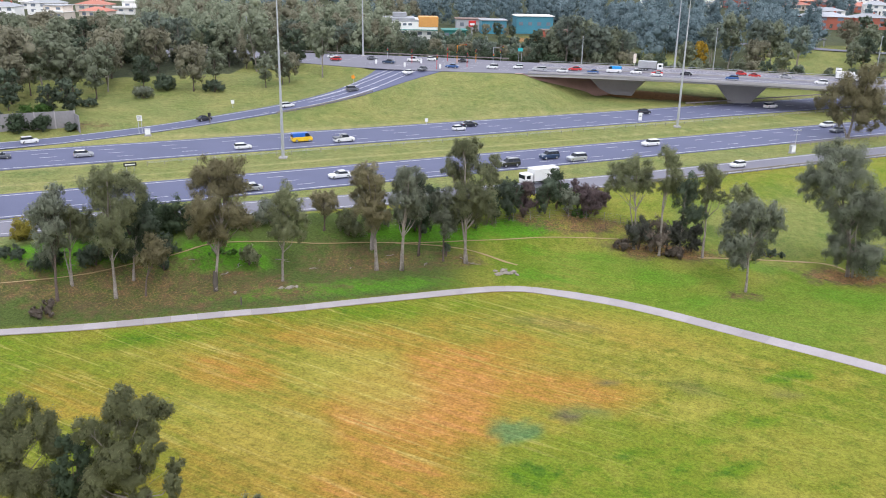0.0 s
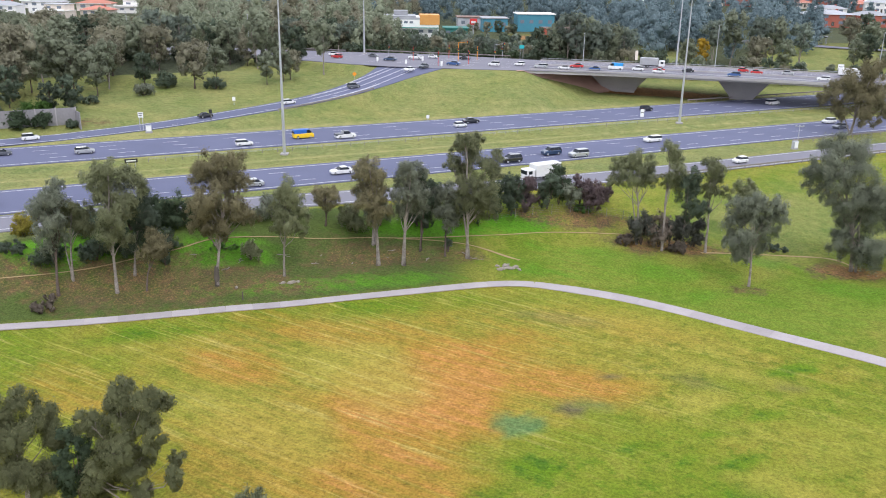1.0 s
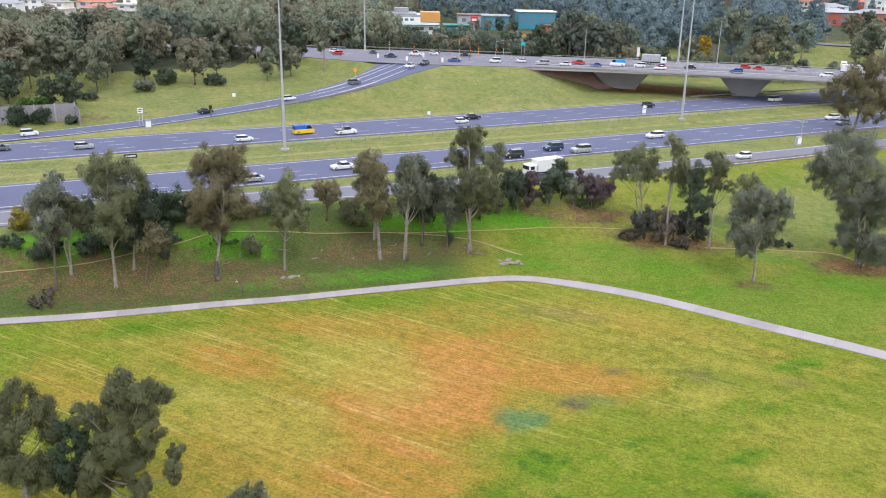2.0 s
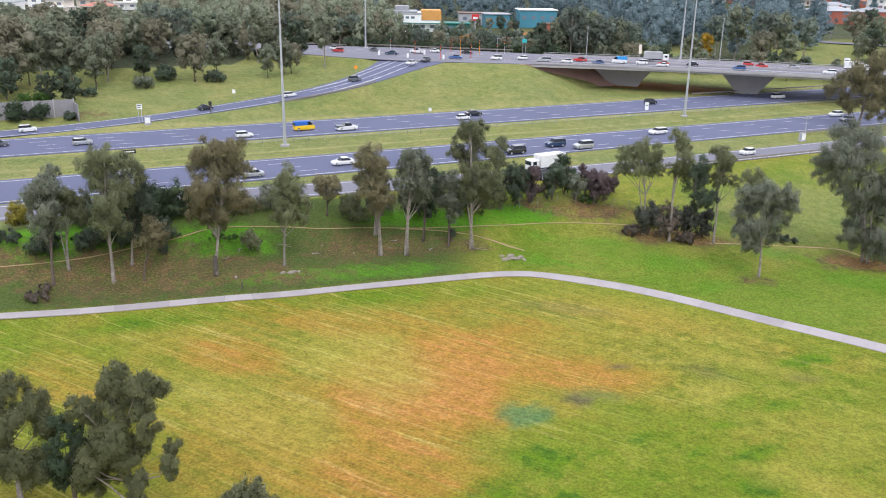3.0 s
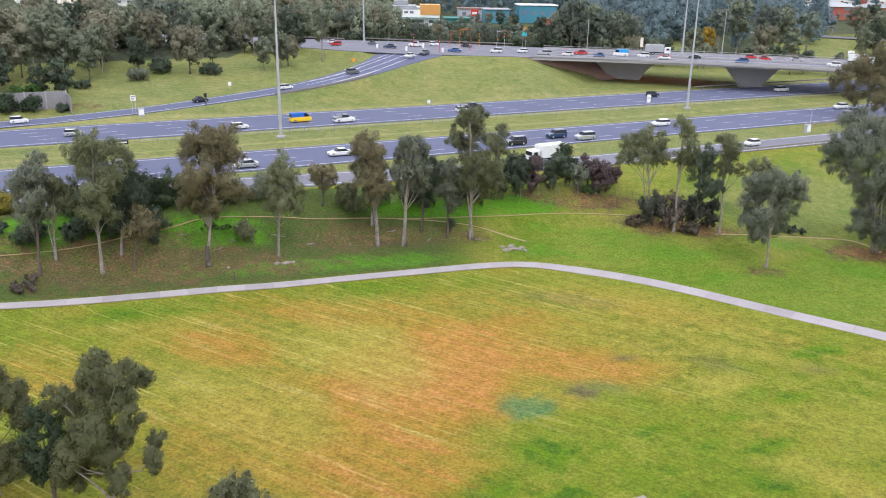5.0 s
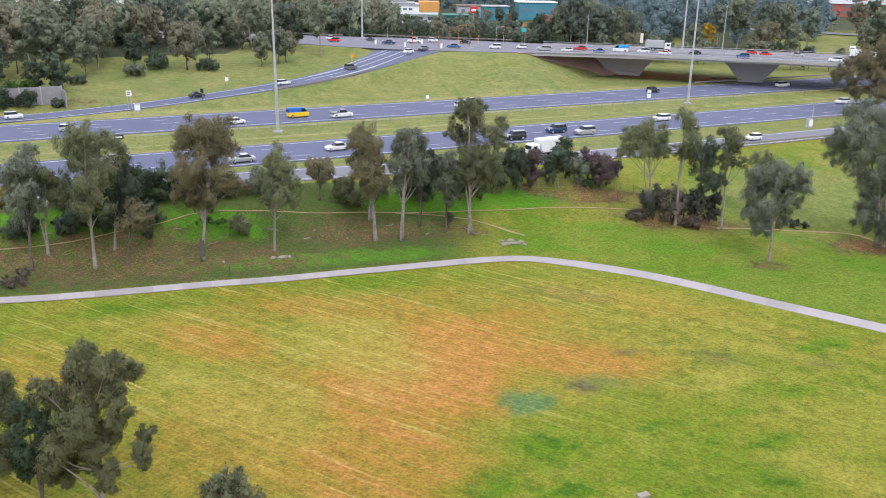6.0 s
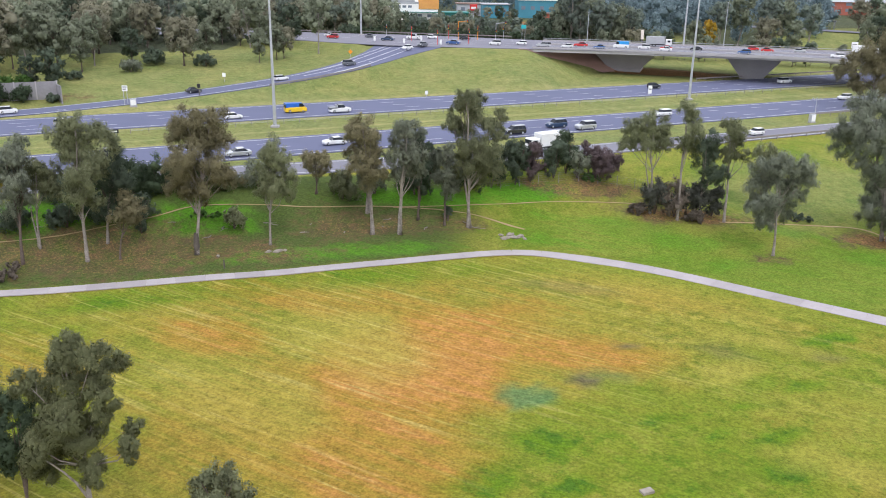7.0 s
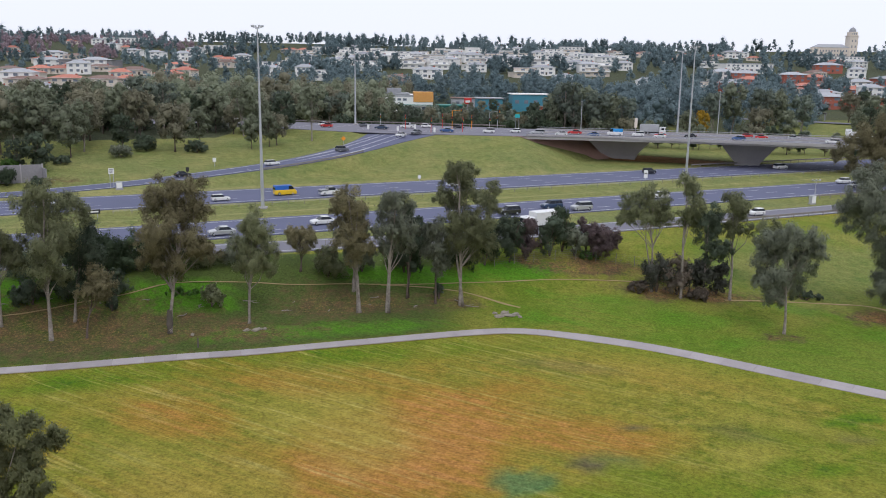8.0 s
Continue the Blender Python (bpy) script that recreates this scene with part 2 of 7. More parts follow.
def boxed(x0, x1, y0, y1, z0, z1, bevel=0.0):
    return box(bmesh.new(), x0, x1, y0, y1, z0, z1, bevel)


def rod(bm, a, b, r0, r1, sides=8):
    """A tapered rod from a to b."""
    a, b = Vector(a), Vector(b)
    turn = (b - a).to_track_quat("Z", "Y").to_matrix().to_4x4()
    bmesh.ops.create_cone(bm, cap_ends=True, segments=sides, radius1=r0, radius2=r1, depth=(b - a).length, matrix=Matrix.Translation((a + b) / 2) @ turn)
    return bm


def resample(rows, pace):
    out = []
    for a, b in zip(rows, rows[1:]):
        n = max(1, int(math.hypot(b[0] - a[0], b[1] - a[1]) / pace))
        for i in range(n):
            out.append(tuple(p + (q - p) * i / n for p, q in zip(a, b)))
    out.append(tuple(rows[-1]))
    return out


def smooth_rows(rows, rounds=2):
    for _ in range(rounds):
        out = [rows[0]]
        for a, b in zip(rows, rows[1:]):
            out.append(tuple(0.75 * p + 0.25 * q for p, q in zip(a, b)))
            out.append(tuple(0.25 * p + 0.75 * q for p, q in zip(a, b)))
        rows = out + [rows[-1]]
    return rows


def ribbon(name, rows, material, depth=0.12, lift=0.0, parent=None, label=""):
    """A strip of paving along rows of x, y, z, half width, with its thickness."""
    v, f = [], []
    n = len(rows)
    for i, (x, y, z, w) in enumerate(rows):
        a, b = rows[max(0, i - 1)], rows[min(n - 1, i + 1)]
        dx, dy = b[0] - a[0], b[1] - a[1]
        k = math.hypot(dx, dy) or 1.0
        nx, ny = -dy / k, dx / k
        for side, zz in ((1, z - depth), (1, z), (-1, z), (-1, z - depth)):
            v.append((x + side * w * nx, y + side * w * ny, zz + lift))
    for i in range(n - 1):
        for j in range(3):
            p = 4 * i + j
            f.append((p, p + 4, p + 5, p + 1)[::-1])
    f += [(0, 1, 2, 3), (4 * n - 1, 4 * n - 2, 4 * n - 3, 4 * n - 4)]
    me = mesh_of(name, v, f, material)
    ob = new(name, me)
    if parent:
        ob.parent = parent
        return tagged(ob, label)
    return ob


# ---- ground: one sheet from the park to the hills ----
def lattice(x, y, scale, seed):
    """Smooth value noise between 0 and 1."""
    g = np.random.RandomState(seed).rand(256, 256)
    u, v = np.asarray(x) / scale + 1000.0, np.asarray(y) / scale + 1000.0
    i, j = np.floor(u).astype(int), np.floor(v).astype(int)
    a, b = step(u - i), step(v - j)
    i, j, k, l = i % 256, j % 256, (i + 1) % 256, (j + 1) % 256
    return (g[i, j] * (1 - a) + g[k, j] * a) * (1 - b) + (g[i, l] * (1 - a) + g[k, l] * a) * b


def clouds(x, y, scale, seed):
    return 0.5 * lattice(x, y, scale, seed) + 0.3 * lattice(x, y, scale / 2.3, seed + 1) + 0.2 * lattice(x, y, scale / 5.1, seed + 2)


def blot(x, y, cx, cy, rx, ry, turn=0.0, edge=0.5, rag=0.6, seed=3, scale=5.0):
    """A ragged patch: 1 inside, 0 outside."""
    c, s = math.cos(radians(turn)), math.sin(radians(turn))
    u, v = (c * (x - cx) + s * (y - cy)) / rx, (-s * (x - cx) + c * (y - cy)) / ry
    d = np.hypot(u, v) + rag * (clouds(x, y, scale, seed) - 0.5) * 2
    return step((1.0 + edge - d) / (2 * edge))


def spread(lo, hi, first, growth):
    out, p, g = [], lo, first
    while p < hi:
        out.append(p)
        p, g = p + g, g * growth
    return out + [hi]


def build_ground():
    xs = [-v for v in spread(125, 3500, 4, 1.15)][::-1] + list(np.arange(-124, 125, 1.0)) + spread(125, 3500, 4, 1.15)
    ys = [-v for v in spread(-20, 900, 5, 1.3)][::-1] + list(np.arange(22, 46, 2.0)) + list(np.arange(46, 185, 1.0)) + list(np.arange(185, 300, 2.0)) + spread(300, 3800, 6, 1.06)
    xs, ys = np.array(sorted(set(np.round(xs, 2)))), np.array(sorted(set(np.round(ys, 2))))
    gx, gy = np.meshgrid(xs, ys)
    x, y = gx.ravel(), gy.ravel()
    z = ground_z(x, y)
    nx, ny = len(xs), len(ys)
    i = np.arange(nx * ny).reshape(ny, nx)
    f = np.stack([i[:-1, :-1], i[:-1, 1:], i[1:, 1:], i[1:, :-1]], -1).reshape(-1, 4)
    me = bpy.data.meshes.new("ground")
    me.vertices.add(len(x))
    me.vertices.foreach_set("co", np.stack([x, y, z], 1).astype(np.float32).ravel())
    me.loops.add(f.size)
    me.loops.foreach_set("vertex_index", f.astype(np.int32).ravel())
    me.polygons.add(len(f))
    me.polygons.foreach_set("loop_start", np.arange(0, f.size, 4, dtype=np.int32))
    me.polygons.foreach_set("loop_total", np.full(len(f), 4, dtype=np.int32))
    me.polygons.foreach_set("use_smooth", np.ones(len(f), dtype=bool))
    me.update(calc_edges=True)
    r, s = UX * x + UY * y, -UY * x + UX * y
    d = shoulder(r) - s
    park = d > 0
    beyond = step((np.where(park, 1, 0) * (y - path_y(x)) + 0.4) / 1.4)
    # dry turf
    dry = blot(x, y, -1.0, 73.5, 9.5, 15.0, -22, 0.5, 0.5, 11, 8) * 0.95
    dry = np.maximum(dry, 0.8 * blot(x, y, 12, 76.5, 8, 3.2, -20, 0.5, 0.5, 12, 5))
    dry = np.maximum(dry, 0.62 * blot(x, y, -21.5, 78.5, 6.0, 3.4, -20, 0.5, 0.5, 13, 5))
    dry = np.maximum(dry, 0.35 * blot(x, y, -36, 73, 8, 4, -20, 0.6, 0.6, 14, 5))
    dry = np.maximum(dry, 0.5 * blot(x, y, -12, 88, 12, 4.5, -15, 0.6, 0.6, 15, 5))
    dry = np.maximum(dry, 0.40 * blot(x, y, -14, 65, 9, 10, -20, 0.6, 0.6, 16, 6))
    dry = np.maximum(dry, 0.30 * blot(x, y, 22, 92, 14, 4, -25, 0.6, 0.6, 17, 6))
    dry = np.maximum(dry, 0.72 * blot(x, y, -5, 58.5, 6.5, 8.0, -22, 0.6, 0.6, 18, 6))
    dry = dry * (1 - beyond)
    lush = blot(x, y, 8, 61, 3.2, 2.6, 0, 0.5, 0.6, 21, 4)
    lush = np.maximum(lush, 0.58 * blot(x, y, 18, 60, 18, 10, 15, 0.6, 0.9, 22, 5))
    lush = np.maximum(lush, 0.8 * blot(x, y, 21, 62.5, 2.2, 1.3, 20, 0.5, 0.8, 34, 2.5))
    lush = np.maximum(lush, 0.8 * blot(x, y, 26, 71, 2.4, 1.2, 30, 0.5, 0.9, 35, 2.5))
    lush = np.maximum(lush, 0.7 * blot(x, y, 13.5, 57, 2.6, 1.5, 10, 0.5, 0.9, 36, 2.5))
    lush = np.maximum(lush, 0.5 * blot(x, y, 36, 72, 13, 12, 0, 0.6, 0.9, 23, 6))
    lush = np.maximum(lush, 0.75 * blot(x, y, -19.7, 77.5, 1.2, 0.8, 0, 0.5, 0.5, 24, 2))
    lush = np.maximum(lush, 0.6 * blot(x, y, -50, 78, 14, 14, 0, 0.6, 0.8, 25, 7))
    lush = np.maximum(lush, 0.6 * blot(x, y, -30, 62, 9, 5, -20, 0.6, 0.8, 26, 5))
    lush = np.maximum(lush, 0.75 * step(1.2 - np.abs(y - path_y(x) + 4.0) / 5.0) * clouds(x, y, 7, 27) * 1.5)
    for i, (cx, cy, rx, ry) in enumerate(((3.4, 55.6, 3.4, 1.8), (9.3, 55.2, 2.6, 1.3), (24.3, 67.2, 1.8, 1.0), (24.8, 62.0, 2.6, 1.4), (25.2, 58.2, 3.2, 1.5), (17.0, 64.5, 2.0, 1.0), (30.0, 70.5, 2.6, 1.2), (15.5, 54.5, 2.4, 1.2), (36.0, 80.0, 3.4, 1.4))):
        lush = np.maximum(lush, 0.95 * blot(x, y, cx, cy, rx, ry, 20, 0.5, 0.9, 80 + i, 2.2))
    lush = lush * (1 - beyond)
    lush = np.maximum(lush, beyond * 0.42 * blot(x, y, 48, 99, 24, 10, 0, 0.6, 0.7, 28, 8))
    lush = np.maximum(lush, beyond * blot(x, y, -49, 102, 9, 3.8, 22, 0.5, 0.6, 29, 5))
    lush = np.maximum(lush, beyond * 0.9 * blot(x, y, -31, 106.5, 9, 3.4, 15, 0.5, 0.6, 29, 5))
    lush = np.maximum(lush, beyond * blot(x, y, 11, 121.6, 6.5, 2.3, 10, 0.4, 0.35, 30, 4))
    lush = np.maximum(lush, beyond * 0.95 * blot(x, y, -4, 117.2, 12, 2.0, 8, 0.5, 0.4, 31, 4))
    lush = np.maximum(lush, beyond * 0.45 * blot(x, y, 22, 111, 12, 5, 0, 0.5, 0.7, 32, 5))
    lush = np.maximum(lush, beyond * 0.7 * blot(x, y, -12, 101.5, 16, 2.2, 12, 0.6, 0.6, 33, 5))
    for i, (cx, cy, rx, ry) in enumerate(((30, 108.5, 9, 3.2), (20, 114.5, 7, 1.8), (36, 101.0, 6, 2.2), (52, 104, 8, 3.0), (14, 107.5, 6, 1.6), (46.5, 112.5, 5, 1.8))):
        lush = np.maximum(lush, beyond * 0.62 * blot(x, y, cx, cy, rx, ry, -8, 0.6, 0.8, 90 + i, 4.0))
    bare = beyond * 0.95 * blot(x, y, -44, 96.8, 19, 6.6, 14, 0.5, 0.7, 41, 5)
    bare = np.maximum(bare, beyond * 0.95 * blot(x, y, -12, 109.5, 9, 4.0, 8, 0.5, 0.6, 42, 5))
    bare = np.maximum(bare, beyond * 0.3 * step((4 - x) / 10) * step((y - path_y(x) - 2) / 4) * step((115 + 0.3 * x - y) / 5) * (0.5 + clouds(x, y, 5, 40)))
    bare = np.maximum(bare, beyond * 0.8 * blot(x, y, 0, 111.5, 6, 2.6, 8, 0.5, 0.6, 42, 5))
    bare = np.maximum(bare, beyond * 0.9 * blot(x, y, -26.5, 100.0, 11, 4.6, 12, 0.5, 0.8, 43, 4))
    bare = np.maximum(bare, beyond * 1.2 * blot(x, y, 33, 117, 9, 3, -8, 0.5, 0.6, 44, 4))
    bare = np.maximum(bare, beyond * 1.3 * blot(x, y, 58, 111, 7, 3.5, -8, 0.5, 0.6, 45, 4))
    bare = np.maximum(bare, beyond * 0.95 * blot(x, y, 39.7, 103.6, 2.6, 1.8, 0, 0.5, 0.6, 46, 2))
    bare = np.maximum(bare, beyond * 1.1 * blot(x, y, 20, 123.8, 9, 2.6, 4, 0.5, 0.6, 47, 4))
    bare = np.maximum(bare, 0.65 * blot(x, y, -5, 199, 22, 1.6, 26, 0.6, 0.6, 48, 4))
    bare = np.maximum(bare, 0.8 * blot(x, y, -79, 181, 6, 3.0, 20, 0.6, 0.6, 49, 4))
    bare = np.maximum(bare, 1.6 * blot(x, y, 57, 254, 26, 8, -14, 0.3, 0.3, 50, 4) * (s > 183))
    teal = blot(x, y, 7.3, 68.0, 2.5, 1.8, 10, 0.35, 0.8, 51, 1.4)
    teal = np.maximum(teal, 0.6 * blot(x, y, 14.2, 72, 2.6, 0.9, -10, 0.5, 0.6, 52, 2.0))
    dark = blot(x, y, 12.4, 71.0, 1.5, 1.1, 0, 0.5, 0.6, 53, 2.0)
    dark = np.maximum(dark, blot(x, y, 16.6, 78.4, 1.4, 0.45, -10, 0.4, 0.5, 54, 1.5))
    dark = np.maximum(dark, 0.35 * blot(x, y, 25.8, 77, 2.6, 1.4, -30, 0.6, 0.7, 55, 3.0))
    dark = np.maximum(dark, 0.45 * blot(x, y, 34.8, 76, 1.8, 0.9, 0, 0.6, 0.7, 56, 3.0))
    dark = np.maximum(dark, 0.3 * blot(x, y, 13, 93, 5, 1.5, -15, 0.6, 0.7, 57, 3.0))
    verge = np.where((s > 118) & (s < 184), 1.0, 0.0) * (0.7 + 0.3 * clouds(x, y, 9, 61))
    verge = np.maximum(verge, np.where((s >= 184) & ((y < 300) | ((x > 0.36 * y) & (y < 380))), 0.65 + 0.35 * clouds(x, y, 18, 62), 0.0))
    verge = np.maximum(verge, 0.6 * blot(x, y, 62, 132, 26, 12, 20, 0.6, 0.6, 63, 8) * np.where(park, 1, 0))
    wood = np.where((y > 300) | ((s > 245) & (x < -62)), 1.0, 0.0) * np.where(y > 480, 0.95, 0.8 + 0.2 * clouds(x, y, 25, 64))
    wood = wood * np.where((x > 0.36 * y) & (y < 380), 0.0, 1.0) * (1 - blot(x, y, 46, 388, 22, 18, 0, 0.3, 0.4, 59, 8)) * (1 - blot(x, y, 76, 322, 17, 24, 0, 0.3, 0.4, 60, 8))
    bare = np.maximum(bare, 1.5 * blot(x, y, 46, 388, 22, 18, 0, 0.3, 0.4, 59, 8))
    verge = np.maximum(verge, blot(x, y, 76, 322, 17, 24, 0, 0.3, 0.4, 60, 8))
    pale = 0.9 * blot(x, y, -9, 78, 8, 5.5, -25, 0.6, 0.6, 71, 6) * (1 - beyond)
    pale = np.maximum(pale, 0.7 * blot(x, y, -17, 68, 9, 5.0, -25, 0.6, 0.7, 72, 6) * (1 - beyond))
    pale = np.maximum(pale, 0.6 * blot(x, y, 30, 79, 7, 2.2, -32, 0.6, 0.7, 73, 5) * (1 - beyond))
    pale = np.maximum(pale, 0.5 * blot(x, y, 25, 92, 16, 5, -25, 0.6, 0.8, 74, 6) * (1 - beyond))
    pale = np.maximum(pale, 0.45 * blot(x, y, 40, 64, 14, 6, -20, 0.6, 0.8, 75, 5) * (1 - beyond))
    pale = np.maximum(pale, 0.8 * blot(x, y, 29.1, 58.4, 4.5, 2.2, -20, 0.6, 0.8, 78, 4) * (1 - beyond))
    pale = np.maximum(pale, 0.8 * blot(x, y, 25.2, 73.3, 3.6, 1.8, 35, 0.6, 0.8, 79, 4) * (1 - beyond))
    worn = np.exp(-((s - 151.6) / 0.5) ** 2) * (0.4 + 0.6 * clouds(x, y, 14, 76))
    for edge_s in (146.2, 162.7, 181.3, 183.2):
        worn = np.maximum(worn, np.exp(-((s - edge_s) / 0.8) ** 2) * (0.3 + 0.7 * clouds(x, y, 11, 77)))
    three = me.attributes.new("zone_c", "FLOAT_COLOR", "POINT")
    # zone_c alpha: grass under the western trees, where shade is coloured in
    three.data.foreach_set("color", np.stack([pale, worn, (1 - 0.65 * step((x - 10) / 16)) * (1 - 0.85 * step((67 - y) / 7) * step((x + 1) / 7)), beyond * step((8 - x) / 10) * np.where(y < 135, 1, 0)], 1).astype(np.float32).ravel())
    one = me.attributes.new("zone_a", "FLOAT_COLOR", "POINT")
    one.data.foreach_set("color", np.stack([dry, lush, bare, teal], 1).astype(np.float32).ravel())
    two = me.attributes.new("zone_b", "FLOAT_COLOR", "POINT")
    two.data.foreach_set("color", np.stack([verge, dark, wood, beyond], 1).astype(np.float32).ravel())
    me.materials.append(grass_material())
    return tagged(new("ground", me), "mown green grass with dry orange patches and leaf litter", "ground", kind="structure")


def grass_material():
    m, nt, p = nodes_of("mown_grass")
    v = coords(nt)

    def zone(name):
        a = nt.nodes.new("ShaderNodeAttribute")
        a.attribute_name = name
        s = nt.nodes.new("ShaderNodeSeparateColor")
        link(nt, a.outputs["Color"], s.inputs["Color"])
        return s.outputs["Red"], s.outputs["Green"], s.outputs["Blue"], a.outputs["Alpha"]

    dry, lush, bare, teal = zone("zone_a")
    verge, dark, wood, beyond = zone("zone_b")
    pale, worn, combed, tree_shade = zone("zone_c")
    fine = noise_node(nt, v, 3.6, 10.0, 0.82)
    tuft = noise_node(nt, v, 0.75, 6.0, 0.7)
    broad = noise_node(nt, v, 0.13, 4.0, 0.6)
    turn = nt.nodes.new("ShaderNodeMapping")
    turn.inputs["Rotation"].default_value = (0, 0, radians(31.0))
    link(nt, v, turn.inputs["Vector"])
    pull = nt.nodes.new("ShaderNodeMapping")
    pull.inputs["Scale"].default_value = (0.035, 1.0, 1.0)
    link(nt, turn.outputs[0], pull.inputs["Vector"])
    streak = noise_node(nt, pull.outputs[0], 1.25, 5.0, 0.6)
    comb = nt.nodes.new("ShaderNodeMapping")
    comb.inputs["Scale"].default_value = (0.22, 1.0, 1.0)
    link(nt, turn.outputs[0], comb.inputs["Vector"])
    blade = noise_node(nt, comb.outputs[0], 3.4, 4.0, 0.7)
    swath = noise_node(nt, pull.outputs[0], 0.42, 3.0, 0.5)
    # pale windrows left by the mower: thin broken lines
    thin = nt.nodes.new("ShaderNodeMapping")
    thin.inputs["Scale"].default_value = (0.05, 1.0, 1.0)
    link(nt, turn.outputs[0], thin.inputs["Vector"])
    row = math_node(nt, "MULTIPLY", ramp_node(nt, noise_node(nt, thin.outputs[0], 2.7, 2.0, 0.5), 0.53, 0.68), ramp_node(nt, swath, 0.36, 0.60))
    mown = math_node(nt, "SUBTRACT", 1.0, beyond)
    col = mix_node(nt, ramp_node(nt, math_node(nt, "ADD", math_node(nt, "MULTIPLY", tuft, 0.5), math_node(nt, "MULTIPLY", broad, 0.5)), 0.36, 0.64),
                   GRASS_A, GRASS_B)
    col = mix_node(nt, math_node(nt, "MULTIPLY", beyond, 0.85), col, mix_node(nt, ramp_node(nt, math_node(nt, "ADD", math_node(nt, "MULTIPLY", broad, 0.65), math_node(nt, "MULTIPLY", tuft, 0.35)), 0.40, 0.60), (0.138, 0.212, 0.022), (0.242, 0.244, 0.048)))
    # shade under the trees is put into the grass colour
    col = mix_node(nt, math_node(nt, "MULTIPLY", tree_shade, ramp_node(nt, math_node(nt, "ADD", math_node(nt, "MULTIPLY", tree_shade, 0.45), tuft), 0.45, 0.9)), col, GRASS_SHADED)
    ragged = math_node(nt, "ADD", math_node(nt, "MULTIPLY", math_node(nt, "MULTIPLY", combed, math_node(nt, "SUBTRACT", streak, 0.5)), 1.3), math_node(nt, "MULTIPLY", math_node(nt, "SUBTRACT", tuft, 0.5), 0.7))
    col = mix_node(nt, math_node(nt, "MULTIPLY", math_node(nt, "MULTIPLY", combed, 0.6), math_node(nt, "MULTIPLY", mown, ramp_node(nt, streak, 0.46, 0.72))), col, GRASS_PALE)
    col = mix_node(nt, math_node(nt, "MULTIPLY", mown, math_node(nt, "MULTIPLY", 0.16, ramp_node(nt, math_node(nt, "ADD", broad, math_node(nt, "MULTIPLY", ragged, 0.2)), 0.42, 0.62))), col, GRASS_DRY)
    clump = noise_node(nt, v, 0.62, 7.0, 0.76)
    speck = noise_node(nt, v, 0.36, 7.0, 0.74)
    mottle = math_node(nt, "MULTIPLY", mown, math_node(nt, "SUBTRACT", 1.15, combed))
    col = mix_node(nt, math_node(nt, "MULTIPLY", mottle, ramp_node(nt, speck, 0.50, 0.62)), col, GRASS_PALE)
    col = mix_node(nt, math_node(nt, "MULTIPLY", mottle, ramp_node(nt, clump, 0.51, 0.60)), col, GRASS_TUFT)
    col = mix_node(nt, math_node(nt, "MULTIPLY", math_node(nt, "GREATER_THAN", lush, 0.02), ramp_node(nt, math_node(nt, "ADD", lush, math_node(nt, "MULTIPLY", ragged, 0.9)), 0.15, 0.95)), col, mix_node(nt, beyond, GRASS_LUSH, (0.098, 0.250, 0.018)))
    col = mix_node(nt, math_node(nt, "MULTIPLY", mown, ramp_node(nt, math_node(nt, "ADD", lush, math_node(nt, "MULTIPLY", math_node(nt, "SUBTRACT", clump, 0.5), 2.2)), 0.80, 1.15)), col, GRASS_DEEP)
    col = mix_node(nt, math_node(nt, "MULTIPLY", math_node(nt, "GREATER_THAN", dry, 0.02), ramp_node(nt, math_node(nt, "ADD", dry, ragged), 0.05, 0.95)), col, GRASS_DRY)
    col = mix_node(nt, math_node(nt, "MULTIPLY", math_node(nt, "GREATER_THAN", dry, 0.5), ramp_node(nt, math_node(nt, "ADD", dry, math_node(nt, "MULTIPLY", ragged, 1.6)), 0.7, 1.5)), col, SOIL_PINK)
    col = mix_node(nt, math_node(nt, "MULTIPLY", math_node(nt, "GREATER_THAN", pale, 0.02), ramp_node(nt, math_node(nt, "ADD", pale, math_node(nt, "MULTIPLY", ragged, 0.8)), 0.1, 1.3)), col, GRASS_PALE)
    col = mix_node(nt, math_node(nt, "MULTIPLY", mown, math_node(nt, "MULTIPLY", math_node(nt, "MULTIPLY", row, combed), 0.40)), col, GRASS_STRAW)
    col = mix_node(nt, verge, col, mix_node(nt, ramp_node(nt, math_node(nt, "ADD", math_node(nt, "MULTIPLY", broad, 0.6), math_node(nt, "MULTIPLY", tuft, 0.4)), 0.35, 0.65), VERGE_A, VERGE_B))
    col = mix_node(nt, math_node(nt, "MULTIPLY", worn, 0.75), col, (0.42, 0.37, 0.17))
    col = mix_node(nt, math_node(nt, "MULTIPLY", math_node(nt, "GREATER_THAN", bare, 0.02), ramp_node(nt, math_node(nt, "ADD", bare, math_node(nt, "MULTIPLY", math_node(nt, "SUBTRACT", clump, 0.5), 4.0)), 0.30, 1.35)), col, mix_node(nt, ramp_node(nt, speck, 0.42, 0.58), LITTER, LITTER_RED))
    col = mix_node(nt, math_node(nt, "MULTIPLY", math_node(nt, "GREATER_THAN", bare, 0.3), ramp_node(nt, math_node(nt, "ADD", bare, math_node(nt, "MULTIPLY", math_node(nt, "SUBTRACT", fine, 0.5), 3.0)), 1.0, 2.3)), col, SOIL_PINK)
    col = mix_node(nt, math_node(nt, "MULTIPLY", teal, 0.75), col, TEAL_WEED)
    col = mix_node(nt, math_node(nt, "MULTIPLY", dark, 0.8), col, DARK_SOIL)
